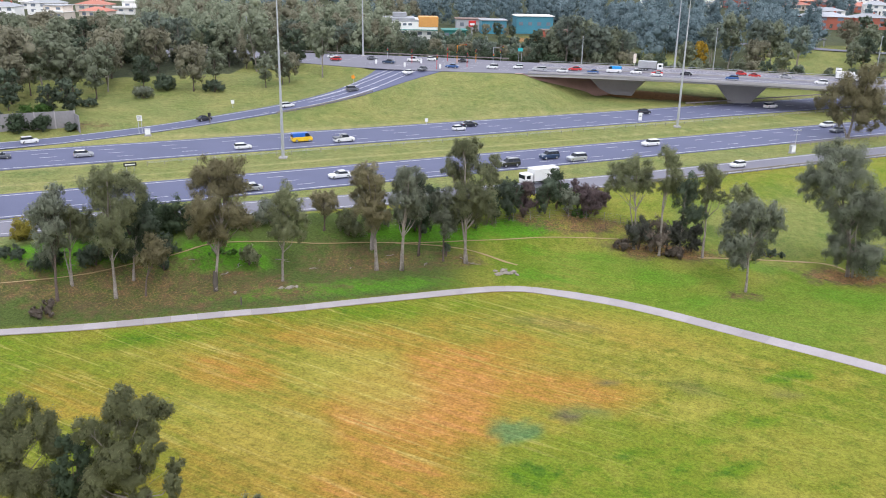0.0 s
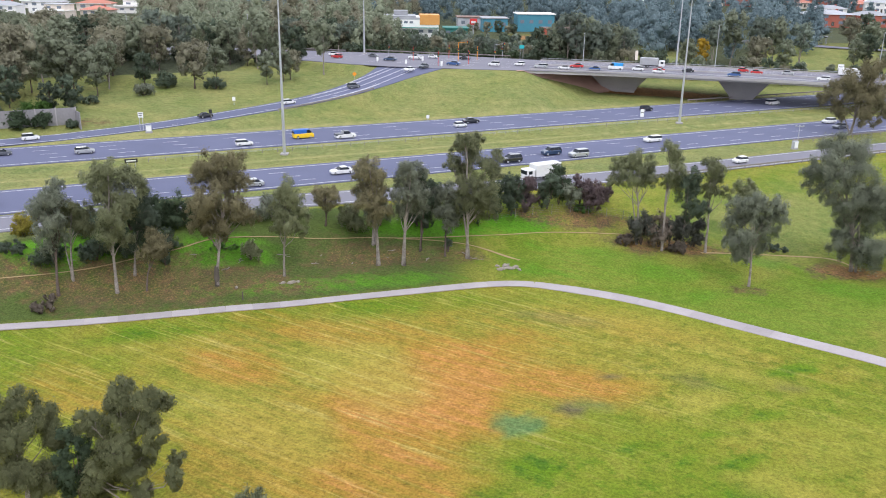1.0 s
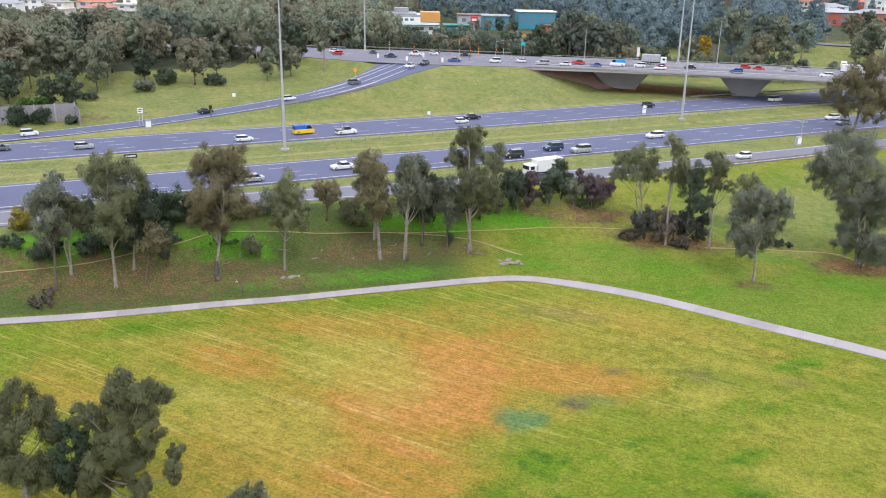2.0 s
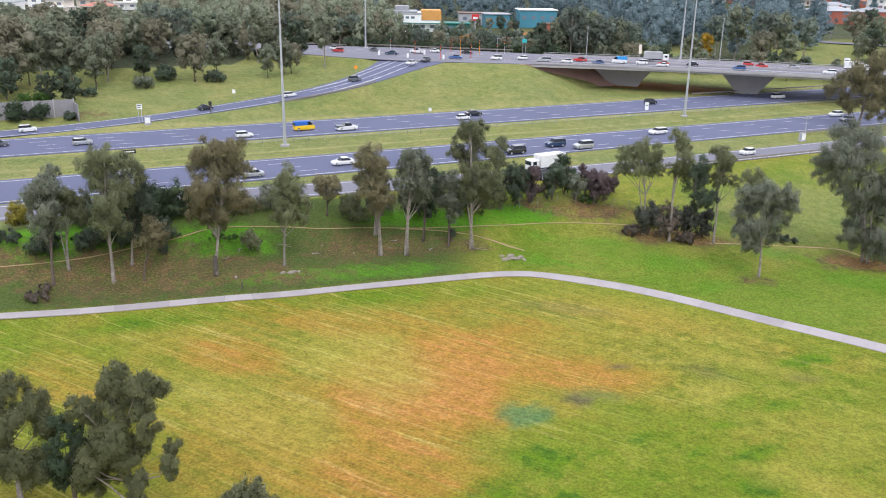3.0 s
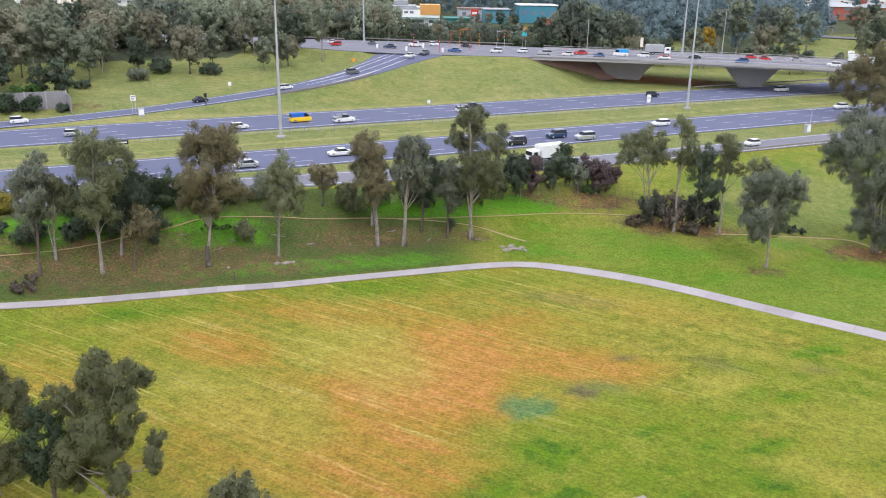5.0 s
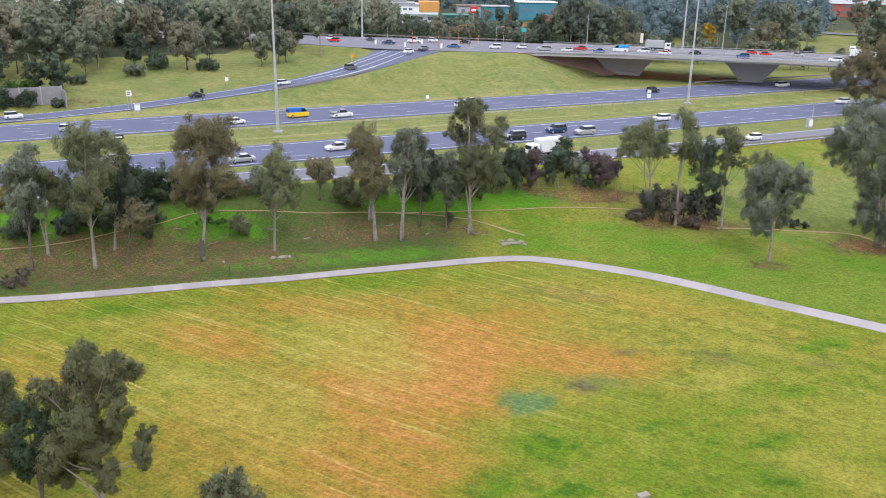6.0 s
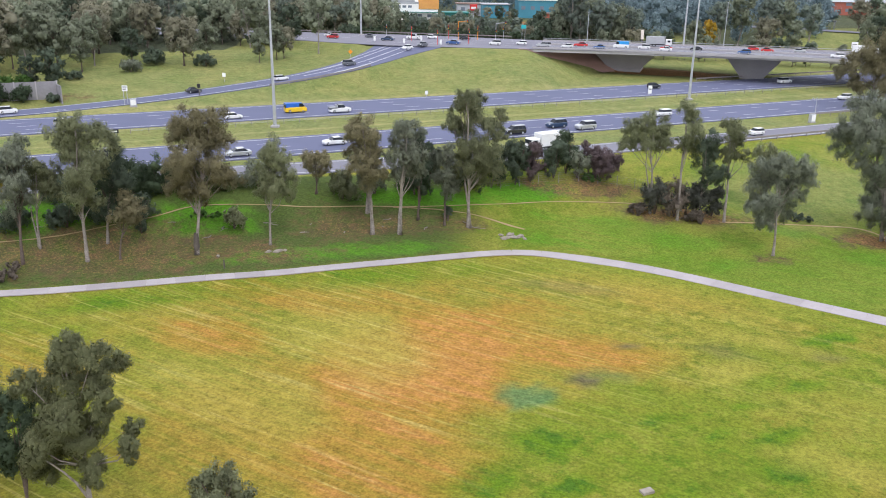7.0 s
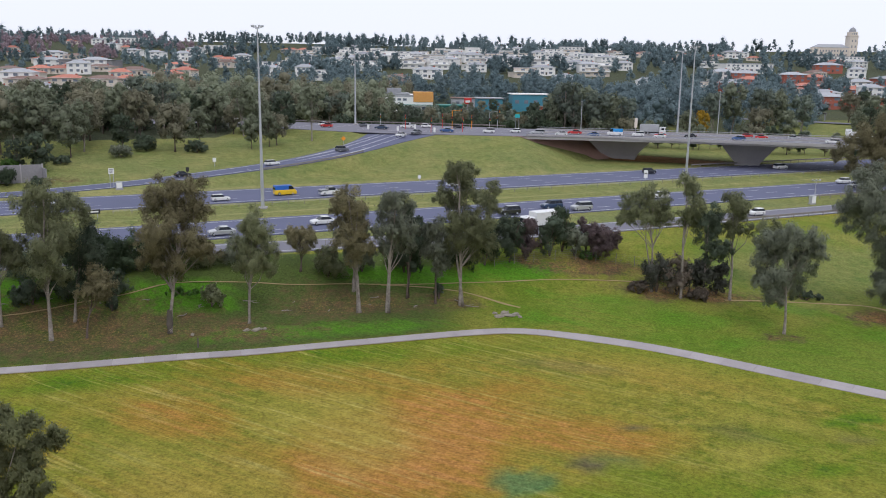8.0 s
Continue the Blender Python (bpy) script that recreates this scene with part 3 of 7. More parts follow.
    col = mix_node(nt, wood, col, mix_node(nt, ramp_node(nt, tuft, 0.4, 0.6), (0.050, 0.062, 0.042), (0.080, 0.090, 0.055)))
    hsv = nt.nodes.new("ShaderNodeHueSaturation")
    link(nt, math_node(nt, "ADD", 0.02, math_node(nt, "ADD", math_node(nt, "MULTIPLY", math_node(nt, "MULTIPLY", mown, math_node(nt, "MULTIPLY", math_node(nt, "ADD", 0.25, math_node(nt, "MULTIPLY", combed, 0.75)), math_node(nt, "SUBTRACT", blade, 0.5))), 0.8), math_node(nt, "ADD", math_node(nt, "MULTIPLY", math_node(nt, "SUBTRACT", tuft, 0.5), 0.55), math_node(nt, "MULTIPLY", math_node(nt, "SUBTRACT", fine, 0.19), 3.0)))), hsv.inputs["Value"])
    link(nt, col, hsv.inputs["Color"])
    link(nt, hsv.outputs["Color"], p.inputs["Base Color"])
    p.inputs["Roughness"].default_value = 0.95
    p.inputs["Specular IOR Level"].default_value = 0.1
    link(nt, bump_node(nt, fine, 0.8, 0.2), p.inputs["Normal"])
    return m


GRASS_A, GRASS_B = (0.186, 0.208, 0.026), (0.280, 0.264, 0.039)
LITTER_RED = (0.182, 0.116, 0.062)
GRASS_DEEP = (0.070, 0.150, 0.014)
GRASS_TUFT = (0.124, 0.168, 0.018)
GRASS_SHADED = (0.088, 0.122, 0.032)
GRASS_PALE, GRASS_STRAW = (0.365, 0.320, 0.062), (0.60, 0.50, 0.17)
GRASS_LUSH, GRASS_DRY, SOIL_PINK = (0.130, 0.222, 0.014), (0.405, 0.214, 0.042), (0.52, 0.245, 0.085)
VERGE_A, VERGE_B = (0.144, 0.194, 0.066), (0.272, 0.266, 0.108)
LITTER, TEAL_WEED, DARK_SOIL = (0.118, 0.094, 0.048), (0.085, 0.205, 0.085), (0.12, 0.095, 0.075)

# the shared path through the park: x, y
PATH_LINE = [(-140, 54), (-90, 73.5), (-60, 83.6), (-48.3, 86.8), (-42.8, 88.2), (-37.3, 89.9), (-31.6, 91.8), (-25.7, 93.8), (-19.5, 95.4), (-13.1, 97.5), (-6.5, 99.4), (0.4, 101.5),
             (5.3, 103.0), (9.8, 103.8), (14.6, 103.0), (21.3, 100.7), (27.3, 97.3), (32.8, 93.3), (37.8, 89.5), (42.5, 86.2), (45.7, 83.9), (75, 62), (120, 28)]


def path_y(x):
    return np.interp(x, [p[0] for p in PATH_LINE], [p[1] for p in PATH_LINE])


build_ground()

# ---- roads ----
far_road = ribbon("road_far", [(*plan(r, 172.0), 0.0, 8.5) for r in np.linspace(-330, 620, 40)], ASPHALT)
tagged(far_road, "blue-grey asphalt motorway carriageway with white lane lines", "road", kind="structure")
near_road = ribbon("road_near", [(*plan(r, 138.2), 0.0, 7.4) for r in np.linspace(-330, 620, 40)], ASPHALT)
tagged(near_road, "blue-grey asphalt motorway carriageway beside the park", "road", kind="structure")
SLIP = smooth_rows([(*plan(r, s), -0.012, w) for r, s, w in ((-330, 126.8, 4.2), (-40, 126.8, 4.2), (0, 126.0, 4.2), (35, 122.6, 3.9), (70, 118.0, 3.7), (95, 116.9, 3.65), (160, 116.8, 3.65), (620, 116.8, 3.65))], 2)
slip_road = ribbon("road_slip", SLIP, ASPHALT_OLD)
tagged(slip_road, "pale asphalt slip road merging with the motorway", "road", kind="structure")
exit_rows = smooth_rows(EXIT_RAMP, 2)
exit_road = ribbon("road_exit_ramp", exit_rows, ASPHALT, lift=0.0)
tagged(exit_road, "asphalt exit ramp climbing to the junction", "road", kind="structure")
upper_rows = smooth_rows(ARTERIAL, 1)
west_rows = [q for q in resample(upper_rows, 6.0) if q[0] < 27.5]
east_rows = [q for q in resample(upper_rows, 6.0) if q[0] > 149.0]
road_west = tagged(ribbon("road_upper_west", west_rows, ASPHALT_OLD), "pale asphalt main road with a signal junction", "road", kind="structure")
road_east = tagged(ribbon("road_upper_east", east_rows, ASPHALT_OLD), "pale asphalt main road on its embankment", "road", kind="structure")


def stripe(parent, rows, half=0.09, lift=0.015):
    return ribbon("lane_line", [(x, y, z, half) for x, y, z in rows], LINE, depth=0.004, lift=lift, parent=parent)


for parent, s in ((far_road, 164.6), (far_road, 179.3), (near_road, 144.4), (near_road, 131.6)):
    stripe(parent, [(*plan(r, s), 0.0) for r in np.linspace(-330, 620, 30)], 0.11)
dash_mesh = mesh_of("lane_dash", [(-1.5, -0.06, 0), (1.5, -0.06, 0), (1.5, 0.06, 0), (-1.5, 0.06, 0), (-1.5, -0.06, -0.012), (1.5, -0.06, -0.012), (1.5, 0.06, -0.012), (-1.5, 0.06, -0.012)],
                    [(0, 1, 2, 3), (0, 4, 5, 1), (1, 5, 6, 2), (2, 6, 7, 3), (3, 7, 4, 0)], LINE)
for parent, lanes in ((far_road, (168.3, 171.9, 175.5)), (near_road, (141.1, 137.7, 134.6))):
    for s in lanes:
        for r in np.arange(-72, 265, 12.0):
            x, y = plan(r + (s % 5), s)
            child("lane_dash", dash_mesh, parent, pose(x, y, 0.018, 0, 0, 26.565))
off = lambda rows, k: [(rows[i][0] - k * dy / h, rows[i][1] + k * dx / h, rows[i][2]) for i in range(1, len(rows) - 1)
                       for dx, dy in [(rows[i + 1][0] - rows[i - 1][0], rows[i + 1][1] - rows[i - 1][1])] for h in [math.hypot(dx, dy)]]
slip_dense = resample(SLIP, 5.0)
stripe(slip_road, off(slip_dense, 3.0))
stripe(slip_road, off(slip_dense, -3.0))
exit_dense = resample(exit_rows, 3.0)
stripe(exit_road, off([q for q in exit_dense if q[0] < -20], 3.1), 0.12, 0.02)
stripe(exit_road, off([q for q in exit_dense if q[0] < -20], -3.1), 0.12, 0.02)
stripe(exit_road, off([q for q in exit_dense if q[0] > -40], 0.4), 0.12, 0.02)
stripe(exit_road, off([q for q in exit_dense if q[0] > -36], 3.6), 0.12, 0.02)
stripe(exit_road, off([q for q in exit_dense if q[0] > -34], -2.8), 0.12, 0.02)
stripe(exit_road, off([q for q in exit_dense if q[0] > -26], 5.6), 0.12, 0.02)
for i, q in enumerate(exit_dense[4:-3:5]):
    j = exit_dense.index(q)
    a, b = exit_dense[j - 1], exit_dense[j + 1]
    child("lane_arrow", dash_mesh, exit_road, pose(q[0] + 1.6, q[1] - 0.8, q[2] + 0.03, 0, 0, math.degrees(math.atan2(b[1] - a[1], b[0] - a[0]))))
for k in (-9.5, -6.2, 0.0, 6.2, 9.5):
    for rows, parent in ((west_rows, road_west),):
        dense = [q for q in off(resample(rows, 3.0), k)]
        for q, w in list(zip(dense, dense[1:]))[::3]:
            if -170 < q[0]:
                child("lane_dash", dash_mesh, parent, pose(q[0], q[1], q[2] + 0.02, 0, 0, math.degrees(math.atan2(w[1] - q[1], w[0] - q[0]))))

# ---- shared path of concrete slabs ----
path_dense = resample(smooth_rows([(x, y, gz(x, y), 1.14) for x, y in PATH_LINE], 2), 0.6)
pavement = tagged(ribbon("pavement", [(x, y, gz(x, y) - 0.02, 1.08) for x, y, _, _ in path_dense], DIRT, depth=0.10, lift=0.03), "pale concrete shared path curving through grass", "path", kind="structure")


def build_slabs():
    run, start, prev = 0.0, 0, path_dense[0]
    for i, q in enumerate(path_dense):
        run += math.hypot(q[0] - prev[0], q[1] - prev[1])
        prev = q
        if run >= 2.9 and -75 < q[0] < 75 or run >= 12:
            rows = [list(path_dense[j]) for j in range(start, i + 1)]
            a, b = rows[0], rows[1]
            k = 0.02 / (math.hypot(b[0] - a[0], b[1] - a[1]) or 1)
            rows[0] = [p + (w - p) * k for p, w in zip(a, b)]
            ribbon("slab", [(x, y, gz(x, y) + 0.06, 1.14) for x, y, _, _ in rows], PATH_CONCRETE, depth=0.09, parent=pavement)
            start, run = i, 0.0


build_slabs()
for rows, label in (([(-75, 86), (-54.1, 95.2), (-45.3, 99.1), (-38.9, 103.3), (-35.5, 105.5), (-32.5, 108.6), (-28.7, 110.3), (-22.8, 112.0), (-18.1, 112.6), (-11.9, 114.0), (-7.1, 114.6), (-2.3, 115.5), (5.2, 117.5), (13.5, 119.5), (19.6, 120.1), (26.0, 120.3)], "trodden dirt track under the gum trees"),
                    ([(-7.1, 114.5), (-0.6, 115.2), (5.1, 114.7), (10.2, 111.1)], "narrow dirt track joining the grass"),
                    ([(36.7, 115.6), (50.4, 116.1), (55.1, 116.5), (57.4, 115.1), (58.1, 112.0)], "thin dirt track beneath trees")):
    rows = resample(smooth_rows([(x, y, 0, 0.25) for x, y in rows], 2), 1.0)
    tagged(ribbon("dirt_track", [(x, y, gz(x, y) + 0.03, 0.2 + 0.09 * math.sin(i * 1.7) * math.sin(i * 0.6)) for i, (x, y, _, _) in enumerate(rows)], DIRT, depth=0.05), label, "track", kind="structure")


# ---- overpass ----
def build_overpass():
    top = tagged(new("overpass"), "grey concrete road bridge on a flared pier", "bridge")
    rows = [q for q in resample(upper_rows, 3.0) if 19.5 < q[0] < 151.0]
    ribbon("deck", [(x, y, z - 0.02, w - 0.3) for x, y, z, w in rows], CONCRETE, depth=0.8, parent=top)
    ribbon("surfacing", [(x, y, z + 0.02, w) for x, y, z, w in rows], ASPHALT_OLD, depth=0.03, parent=top)
    dense = resample(rows, 3.0)
    for k in (13.15, -13.15):
        edge = [(x, y, z) for x, y, z in off(dense, k)]
        ribbon("parapet", [(x, y, z + 0.45, 0.17) for x, y, z in edge], CONCRETE, depth=0.75, parent=top)
        ribbon("handrail", [(x, y, z + 0.9, 0.05) for x, y, z in edge], STEEL, depth=0.1, parent=top)
    ribbon("median_kerb", [(x, y, z + 0.45, 0.25) for x, y, z in off(dense, 0.0)], CONCRETE, depth=0.42, parent=top)
    for k in (-9.4, -6.0, 6.0, 9.4, -12.2, 12.2):
        line = off(dense, k)
        ribbon("lane_line", [(x, y, z, 0.1) for x, y, z in line], LINE, depth=0.006, lift=0.03, parent=top)
    for cx, half_top, half_low in ((84.5, 7.6, 3.1), (51.0, 9.0, 4.4)):
        cy = 257.5 + (cx - 33) * (247.5 - 257.5) / 42 if cx < 75 else 247.5 + (cx - 75) * (231.8 - 247.5) / 43
        cy += 3.5
        a = math.degrees(math.atan2(-13.0, 42.0))
        v, f = [], []
        base = gz(cx, cy) - 0.6
        for z, hx, hy in ((base, half_low, 4.2), (base + 1.2, half_low + 0.15, 4.3), (5.95, half_top, 6.5), (6.15, half_top, 6.5)):
            v += [(-hx, -hy, z), (hx, -hy, z), (hx, hy, z), (-hx, hy, z)]
        for k in range(3):
            for j in range(4):
                f.append((4 * k + j, 4 * k + (j + 1) % 4, 4 * k + 4 + (j + 1) % 4, 4 * k + 4 + j))
        f += [(3, 2, 1, 0), (12, 13, 14, 15)]
        child("pier", mesh_of("pier", v, f, CONCRETE), top, pose(cx, cy, 0, 0, 0, a))
    return top


build_overpass()


def build_batter():
    """The sloped red-brown paving under the bridge's west end."""
    v, f = [], []
    n, m = 40, 18
    for i in range(n + 1):
        for j in range(m + 1):
            x = 18.5 + 42.0 * i / n
            near = -17.5 + 11.0 * np.clip((x - 19.0) / 21.0, 0.0, 1.0)
            y = np.interp(x, [p[0] for p in ARTERIAL], [p[1] for p in ARTERIAL]) + near + (12.5 - near) * j / m
            v.append((x, y, gz(x, y) + 0.14))
    for i in range(n):
        for j in range(m):
            a = i * (m + 1) + j
            quad = (a, a + m + 1, a + m + 2, a + 1)
            if max(v[k][2] for k in quad) > 0.62:
                f.append(quad)
    return tagged(new("batter_paving", mesh_of("batter_paving", v, f, BATTER)), "red-brown paved slope beneath the bridge end", "slope", kind="structure")


build_batter()


# ---- trees ----
def tube(v, f, pts, radii, sides=7, root=None):
    """Adds a bent, tapering tube to lists of vertices and faces; root: the vertex that it grows from."""
    base = len(v)
    for i, p in enumerate(pts):
        a, b = Vector(pts[max(0, i - 1)]), Vector(pts[min(len(pts) - 1, i + 1)])
        q = (b - a).to_track_quat("Z", "Y")
        for k in range(sides):
            t = 2 * math.pi * k / sides
            v.append(tuple(Vector(p) + q @ Vector((radii[i] * math.cos(t), radii[i] * math.sin(t), 0))))
    for i in range(len(pts) - 1):
        for k in range(sides):
            a, b = base + i * sides + k, base + i * sides + (k + 1) % sides
            f.append((a, b, b + sides, a + sides))
    if root is not None:
        f += [(root, base + (k + 1) % sides, base + k) for k in range(sides)]
    return base


def unit_rows(a):
    return a / (np.linalg.norm(a, axis=1, keepdims=True) + 1e-9)


def ico_arrays(level):
    bm = bmesh.new()
    bmesh.ops.create_icosphere(bm, subdivisions=level, radius=1.0)
    bm.verts.ensure_lookup_table()
    v = np.array([tuple(p.co) for p in bm.verts])
    f = np.array([[p.index for p in q.verts] for q in bm.faces])
    bm.free()
    return v, f


ICO = {1: ico_arrays(1), 2: ico_arrays(2)}


def leaf_sprays(rng, centres, radii, hearts, reach, count, size, droop=0.5, broad=0.3):
    """Pointed leaf sprays round small tufts; hearts are the masses that the tufts belong to."""
    weight = radii ** 2
    pick = rng.choice(len(centres), count, p=weight / weight.sum())
    d = unit_rows(rng.normal(size=(count, 3)))
    c = centres[pick] + d * (radii[pick] * np.clip(rng.normal(0.72, 0.3, count), 0.05, 1.5))[:, None] * np.array([1.0, 1.0, 1.1])
    face = unit_rows(d + rng.normal(0, 0.45, (count, 3)) + np.array([0, 0, 0.3]))
    axis = rng.normal(size=(count, 3))
    axis[:, 2] -= droop * 1.6
    axis = unit_rows(axis - face * (axis * face).sum(1, keepdims=True))
    wide = np.cross(face, axis)
    soft = 0.40 * d + 1.0 * (c - hearts[pick]) / reach[pick][:, None] + 0.45 * (c - centres.mean(0)) / (centres.std(0) * 1.7 + radii.mean()) + rng.normal(0, 0.08, (count, 3)) + np.array([0, 0, 0.22])
    soft = unit_rows(soft)
    wide *= np.where((face * soft).sum(1, keepdims=True) > 0, -1.0, 1.0)
    ln = size * rng.uniform(0.6, 1.4, count)[:, None]
    return np.stack([c - axis * ln * 0.4 + wide * ln * broad, c + axis * ln * 0.6, c - axis * ln * 0.4 - wide * ln * broad], 1), soft


def leaf_clumps(rng, centres, radii, level):
    """Lumpy inner masses of foliage: vertices, faces and normals."""
    iv, jf = ICO[level]
    n, k = len(centres), len(iv)
    lump = rng.uniform(0.72, 1.18, (n, k, 1)) * radii[:, None, None]
    v = centres[:, None, :] + iv[None] * lump * np.array([1.0, 1.0, 0.92])
    f = (jf[None] + (np.arange(n) * k)[:, None, None]).reshape(-1, 3)
    return v.reshape(-1, 3), f, unit_rows(np.tile(iv, (n, 1)) + rng.normal(0, 0.25, (n * k, 3)) + np.array([0, 0, 0.15]))


def foliage_mesh(name, sprays, material, clumps=None):
    """One mesh out of leaf sprays (n, 3, 3) with their normals, and inner clumps."""
    tri, soft = sprays
    v, f, nm = tri.reshape(-1, 3), np.arange(3 * len(tri)).reshape(-1, 3), np.repeat(soft, 3, axis=0)
    if clumps is not None:
        f = np.concatenate([f, clumps[1] + len(v)])
        v, nm = np.concatenate([v, clumps[0]]), np.concatenate([nm, clumps[2]])
    me = bpy.data.meshes.new(name)
    me.vertices.add(len(v))
    me.vertices.foreach_set("co", v.astype(np.float32).ravel())
    me.loops.add(f.size)
    me.loops.foreach_set("vertex_index", f.astype(np.int32).ravel())
    me.polygons.add(len(f))
    me.polygons.foreach_set("loop_start", np.arange(0, f.size, 3, dtype=np.int32))
    me.polygons.foreach_set("loop_total", np.full(len(f), 3, dtype=np.int32))
    me.polygons.foreach_set("use_smooth", np.ones(len(f), dtype=bool))
    me.materials.append(material)
    me.attributes.new("custom_normal", "FLOAT_VECTOR", "POINT").data.foreach_set("vector", nm.astype(np.float32).ravel())
    me.update(calc_edges=True)
    return me


def crown_plan(rng, h, w, low, lobes, lean):
    """Masses of a crown: uneven, wider in the middle, open in places."""
    out = []
    for i in range(lobes):
        t = (i + rng.uniform(0.2, 0.8)) / lobes
        rad = w * rng.uniform(0.15, 0.23)
        prof = min(1.0, 0.6 + 1.0 * t) * (1.0 if t < 0.6 else math.sqrt(max(0.05, 1 - ((t - 0.6) / 0.48) ** 2)))
        a = i * 2.4 + rng.uniform(-0.6, 0.6)
        reach = max(0.0, 0.5 * w * prof * rng.uniform(0.75, 1.05) - rad)
        z = h * (low + (1 - low) * (0.10 + 0.86 * t))
        out.append((reach * math.cos(a) + lean[0] * t, reach * math.sin(a) + lean[1] * t, min(z, h - rad), rad))
    out.append((lean[0] + rng.uniform(-0.08, 0.08) * w, lean[1], h - 0.17 * w, 0.17 * w))
    return out


def crown_mesh(rng, lobes, leaves, size, leaf, droop=0.5, tufts=14, broad=0.3, core=0.0, level=1):
    """A crown: each mass carries tufts on its upper shell, with a few deeper in."""
    cc, cr, hh, hr = [], [], [], []
    for lx, ly, lz, lr in lobes:
        for k in range(tufts):
            d = rng.normal(size=3)
            d[2] = d[2] * 0.85 + 0.22
            d /= np.linalg.norm(d)
            out = lr * (rng.uniform(0.55, 0.88) if k % 4 else rng.uniform(0.1, 0.45))
            cc.append((lx + d[0] * out, ly + d[1] * out, lz + d[2] * out * 1.08))
            cr.append(lr * rng.uniform(0.24, 0.40))
            hh.append((lx, ly, lz))
            hr.append(lr)
    sprays = leaf_sprays(rng, np.array(cc), np.array(cr), np.array(hh), np.array(hr), leaves, size, droop, broad)
    clumps = leaf_clumps(rng, np.array([p[:3] for p in lobes]), np.array([p[3] for p in lobes]) * core, level) if core else None
    return foliage_mesh("crown", sprays, leaf, clumps)


def trunk_mesh(rng, lobes, h, stems, bark, girth=1.0, sides=7):
    """Trunks that bend and fork towards the masses of the crown."""
    v, f = [], []
    r0 = (0.0105 * h + 0.045) * girth
    for k in range(stems):
        a = rng.uniform(0, 6.28)
        sx, sy = (0.3 * k * math.cos(a), 0.3 * k * math.sin(a))
        top = max(lobes, key=lambda p: p[2]) if k == 0 else lobes[(3 * k) % len(lobes)]
        pts, rad = [], []
        wob = rng.normal(0, 0.013 * h, (7, 2))
        for i in range(7):
            t = i / 6
            pts.append((sx + (top[0] - sx) * t ** 1.5 + wob[i, 0] * t, sy + (top[1] - sy) * t ** 1.5 + wob[i, 1] * t, -0.25 + (top[2] + 0.25) * t))
            rad.append(r0 * (1.3 if i == 0 else 1) * (1 - 0.80 * t) / (1 + 0.25 * k))
        base = tube(v, f, pts, rad, sides, 0 if k else None)
        if k == 0:
            main, foot = pts, base
    for lx, ly, lz, lr in lobes:
        t0 = max(0.30, min(0.8, (lz / h) * 0.76 - 0.04))
        k = t0 * 6
        i = int(k)
        p = Vector(main[i]).lerp(Vector(main[min(6, i + 1)]), k - i)
        e = Vector((lx, ly, lz + 0.3 * lr))
        mid = p.lerp(e, 0.5) + Vector((rng.normal(0, 0.2), rng.normal(0, 0.2), rng.uniform(-0.5, 0.2)))
        rr = r0 * (1 - 0.8 * t0) * (0.55 if lr > 0.7 else 0.2)
        limb = tube(v, f, [p, mid, e], [rr, rr * 0.65, rr * 0.2], max(4, sides - 2), foot + i * sides)
        for _ in range(2):
            d = Vector(rng.normal(size=3))
            d.z = abs(d.z) * 0.5
            tube(v, f, [mid.lerp(e, 0.5), e + d.normalized() * lr * 0.8], [rr * 0.35, rr * 0.08], 4, limb + max(4, sides - 2))
    return mesh_of("trunk", v, f, bark, True)


def tree_meshes(seed, h, w, low=0.35, leaves=9000, size=0.34, lobes=9, stems=1, leaf=None, bark=None, lean=(0, 0), droop=0.5, sides=7, tufts=14, girth=1.0, broad=0.3, core=0.0):
    rng = np.random.RandomState(seed)
    masses = crown_plan(rng, h, w, low, lobes, lean)
    return trunk_mesh(rng, masses, h, stems, bark, girth, sides), crown_mesh(rng, masses, leaves, size, leaf, droop, tufts, broad, core)


def plant(name, trunk, crown, x, y, label, category="tree", turn=0.0, scale=1.0, group="", z=None):
    top = tagged(new(name), label, category, group)
    top.matrix_basis = pose(x, y, gz(x, y) if z is None else z, 0, 0, turn) @ Matrix.Diagonal((scale, scale, scale, 1))
    child("trunk", trunk, top)
    child("crown", crown, top)
    return top


# gum trees in the park
TONE = {NEAR_OLIVE: "olive-green gum tree", GUM: "olive-green gum tree", GUM_GREY: "grey-green gum tree", GUM_BROWN: "tan-green gum tree", DARK_LEAF: "dark green leafy tree"}


def gum_label(leaf, bark, stems):
    return f"{TONE[leaf]} with {'several ' if stems > 1 else 'one '}{'pale' if bark is BARK_PALE else 'dark'} trunk{'s' if stems > 1 else ''} on grass"


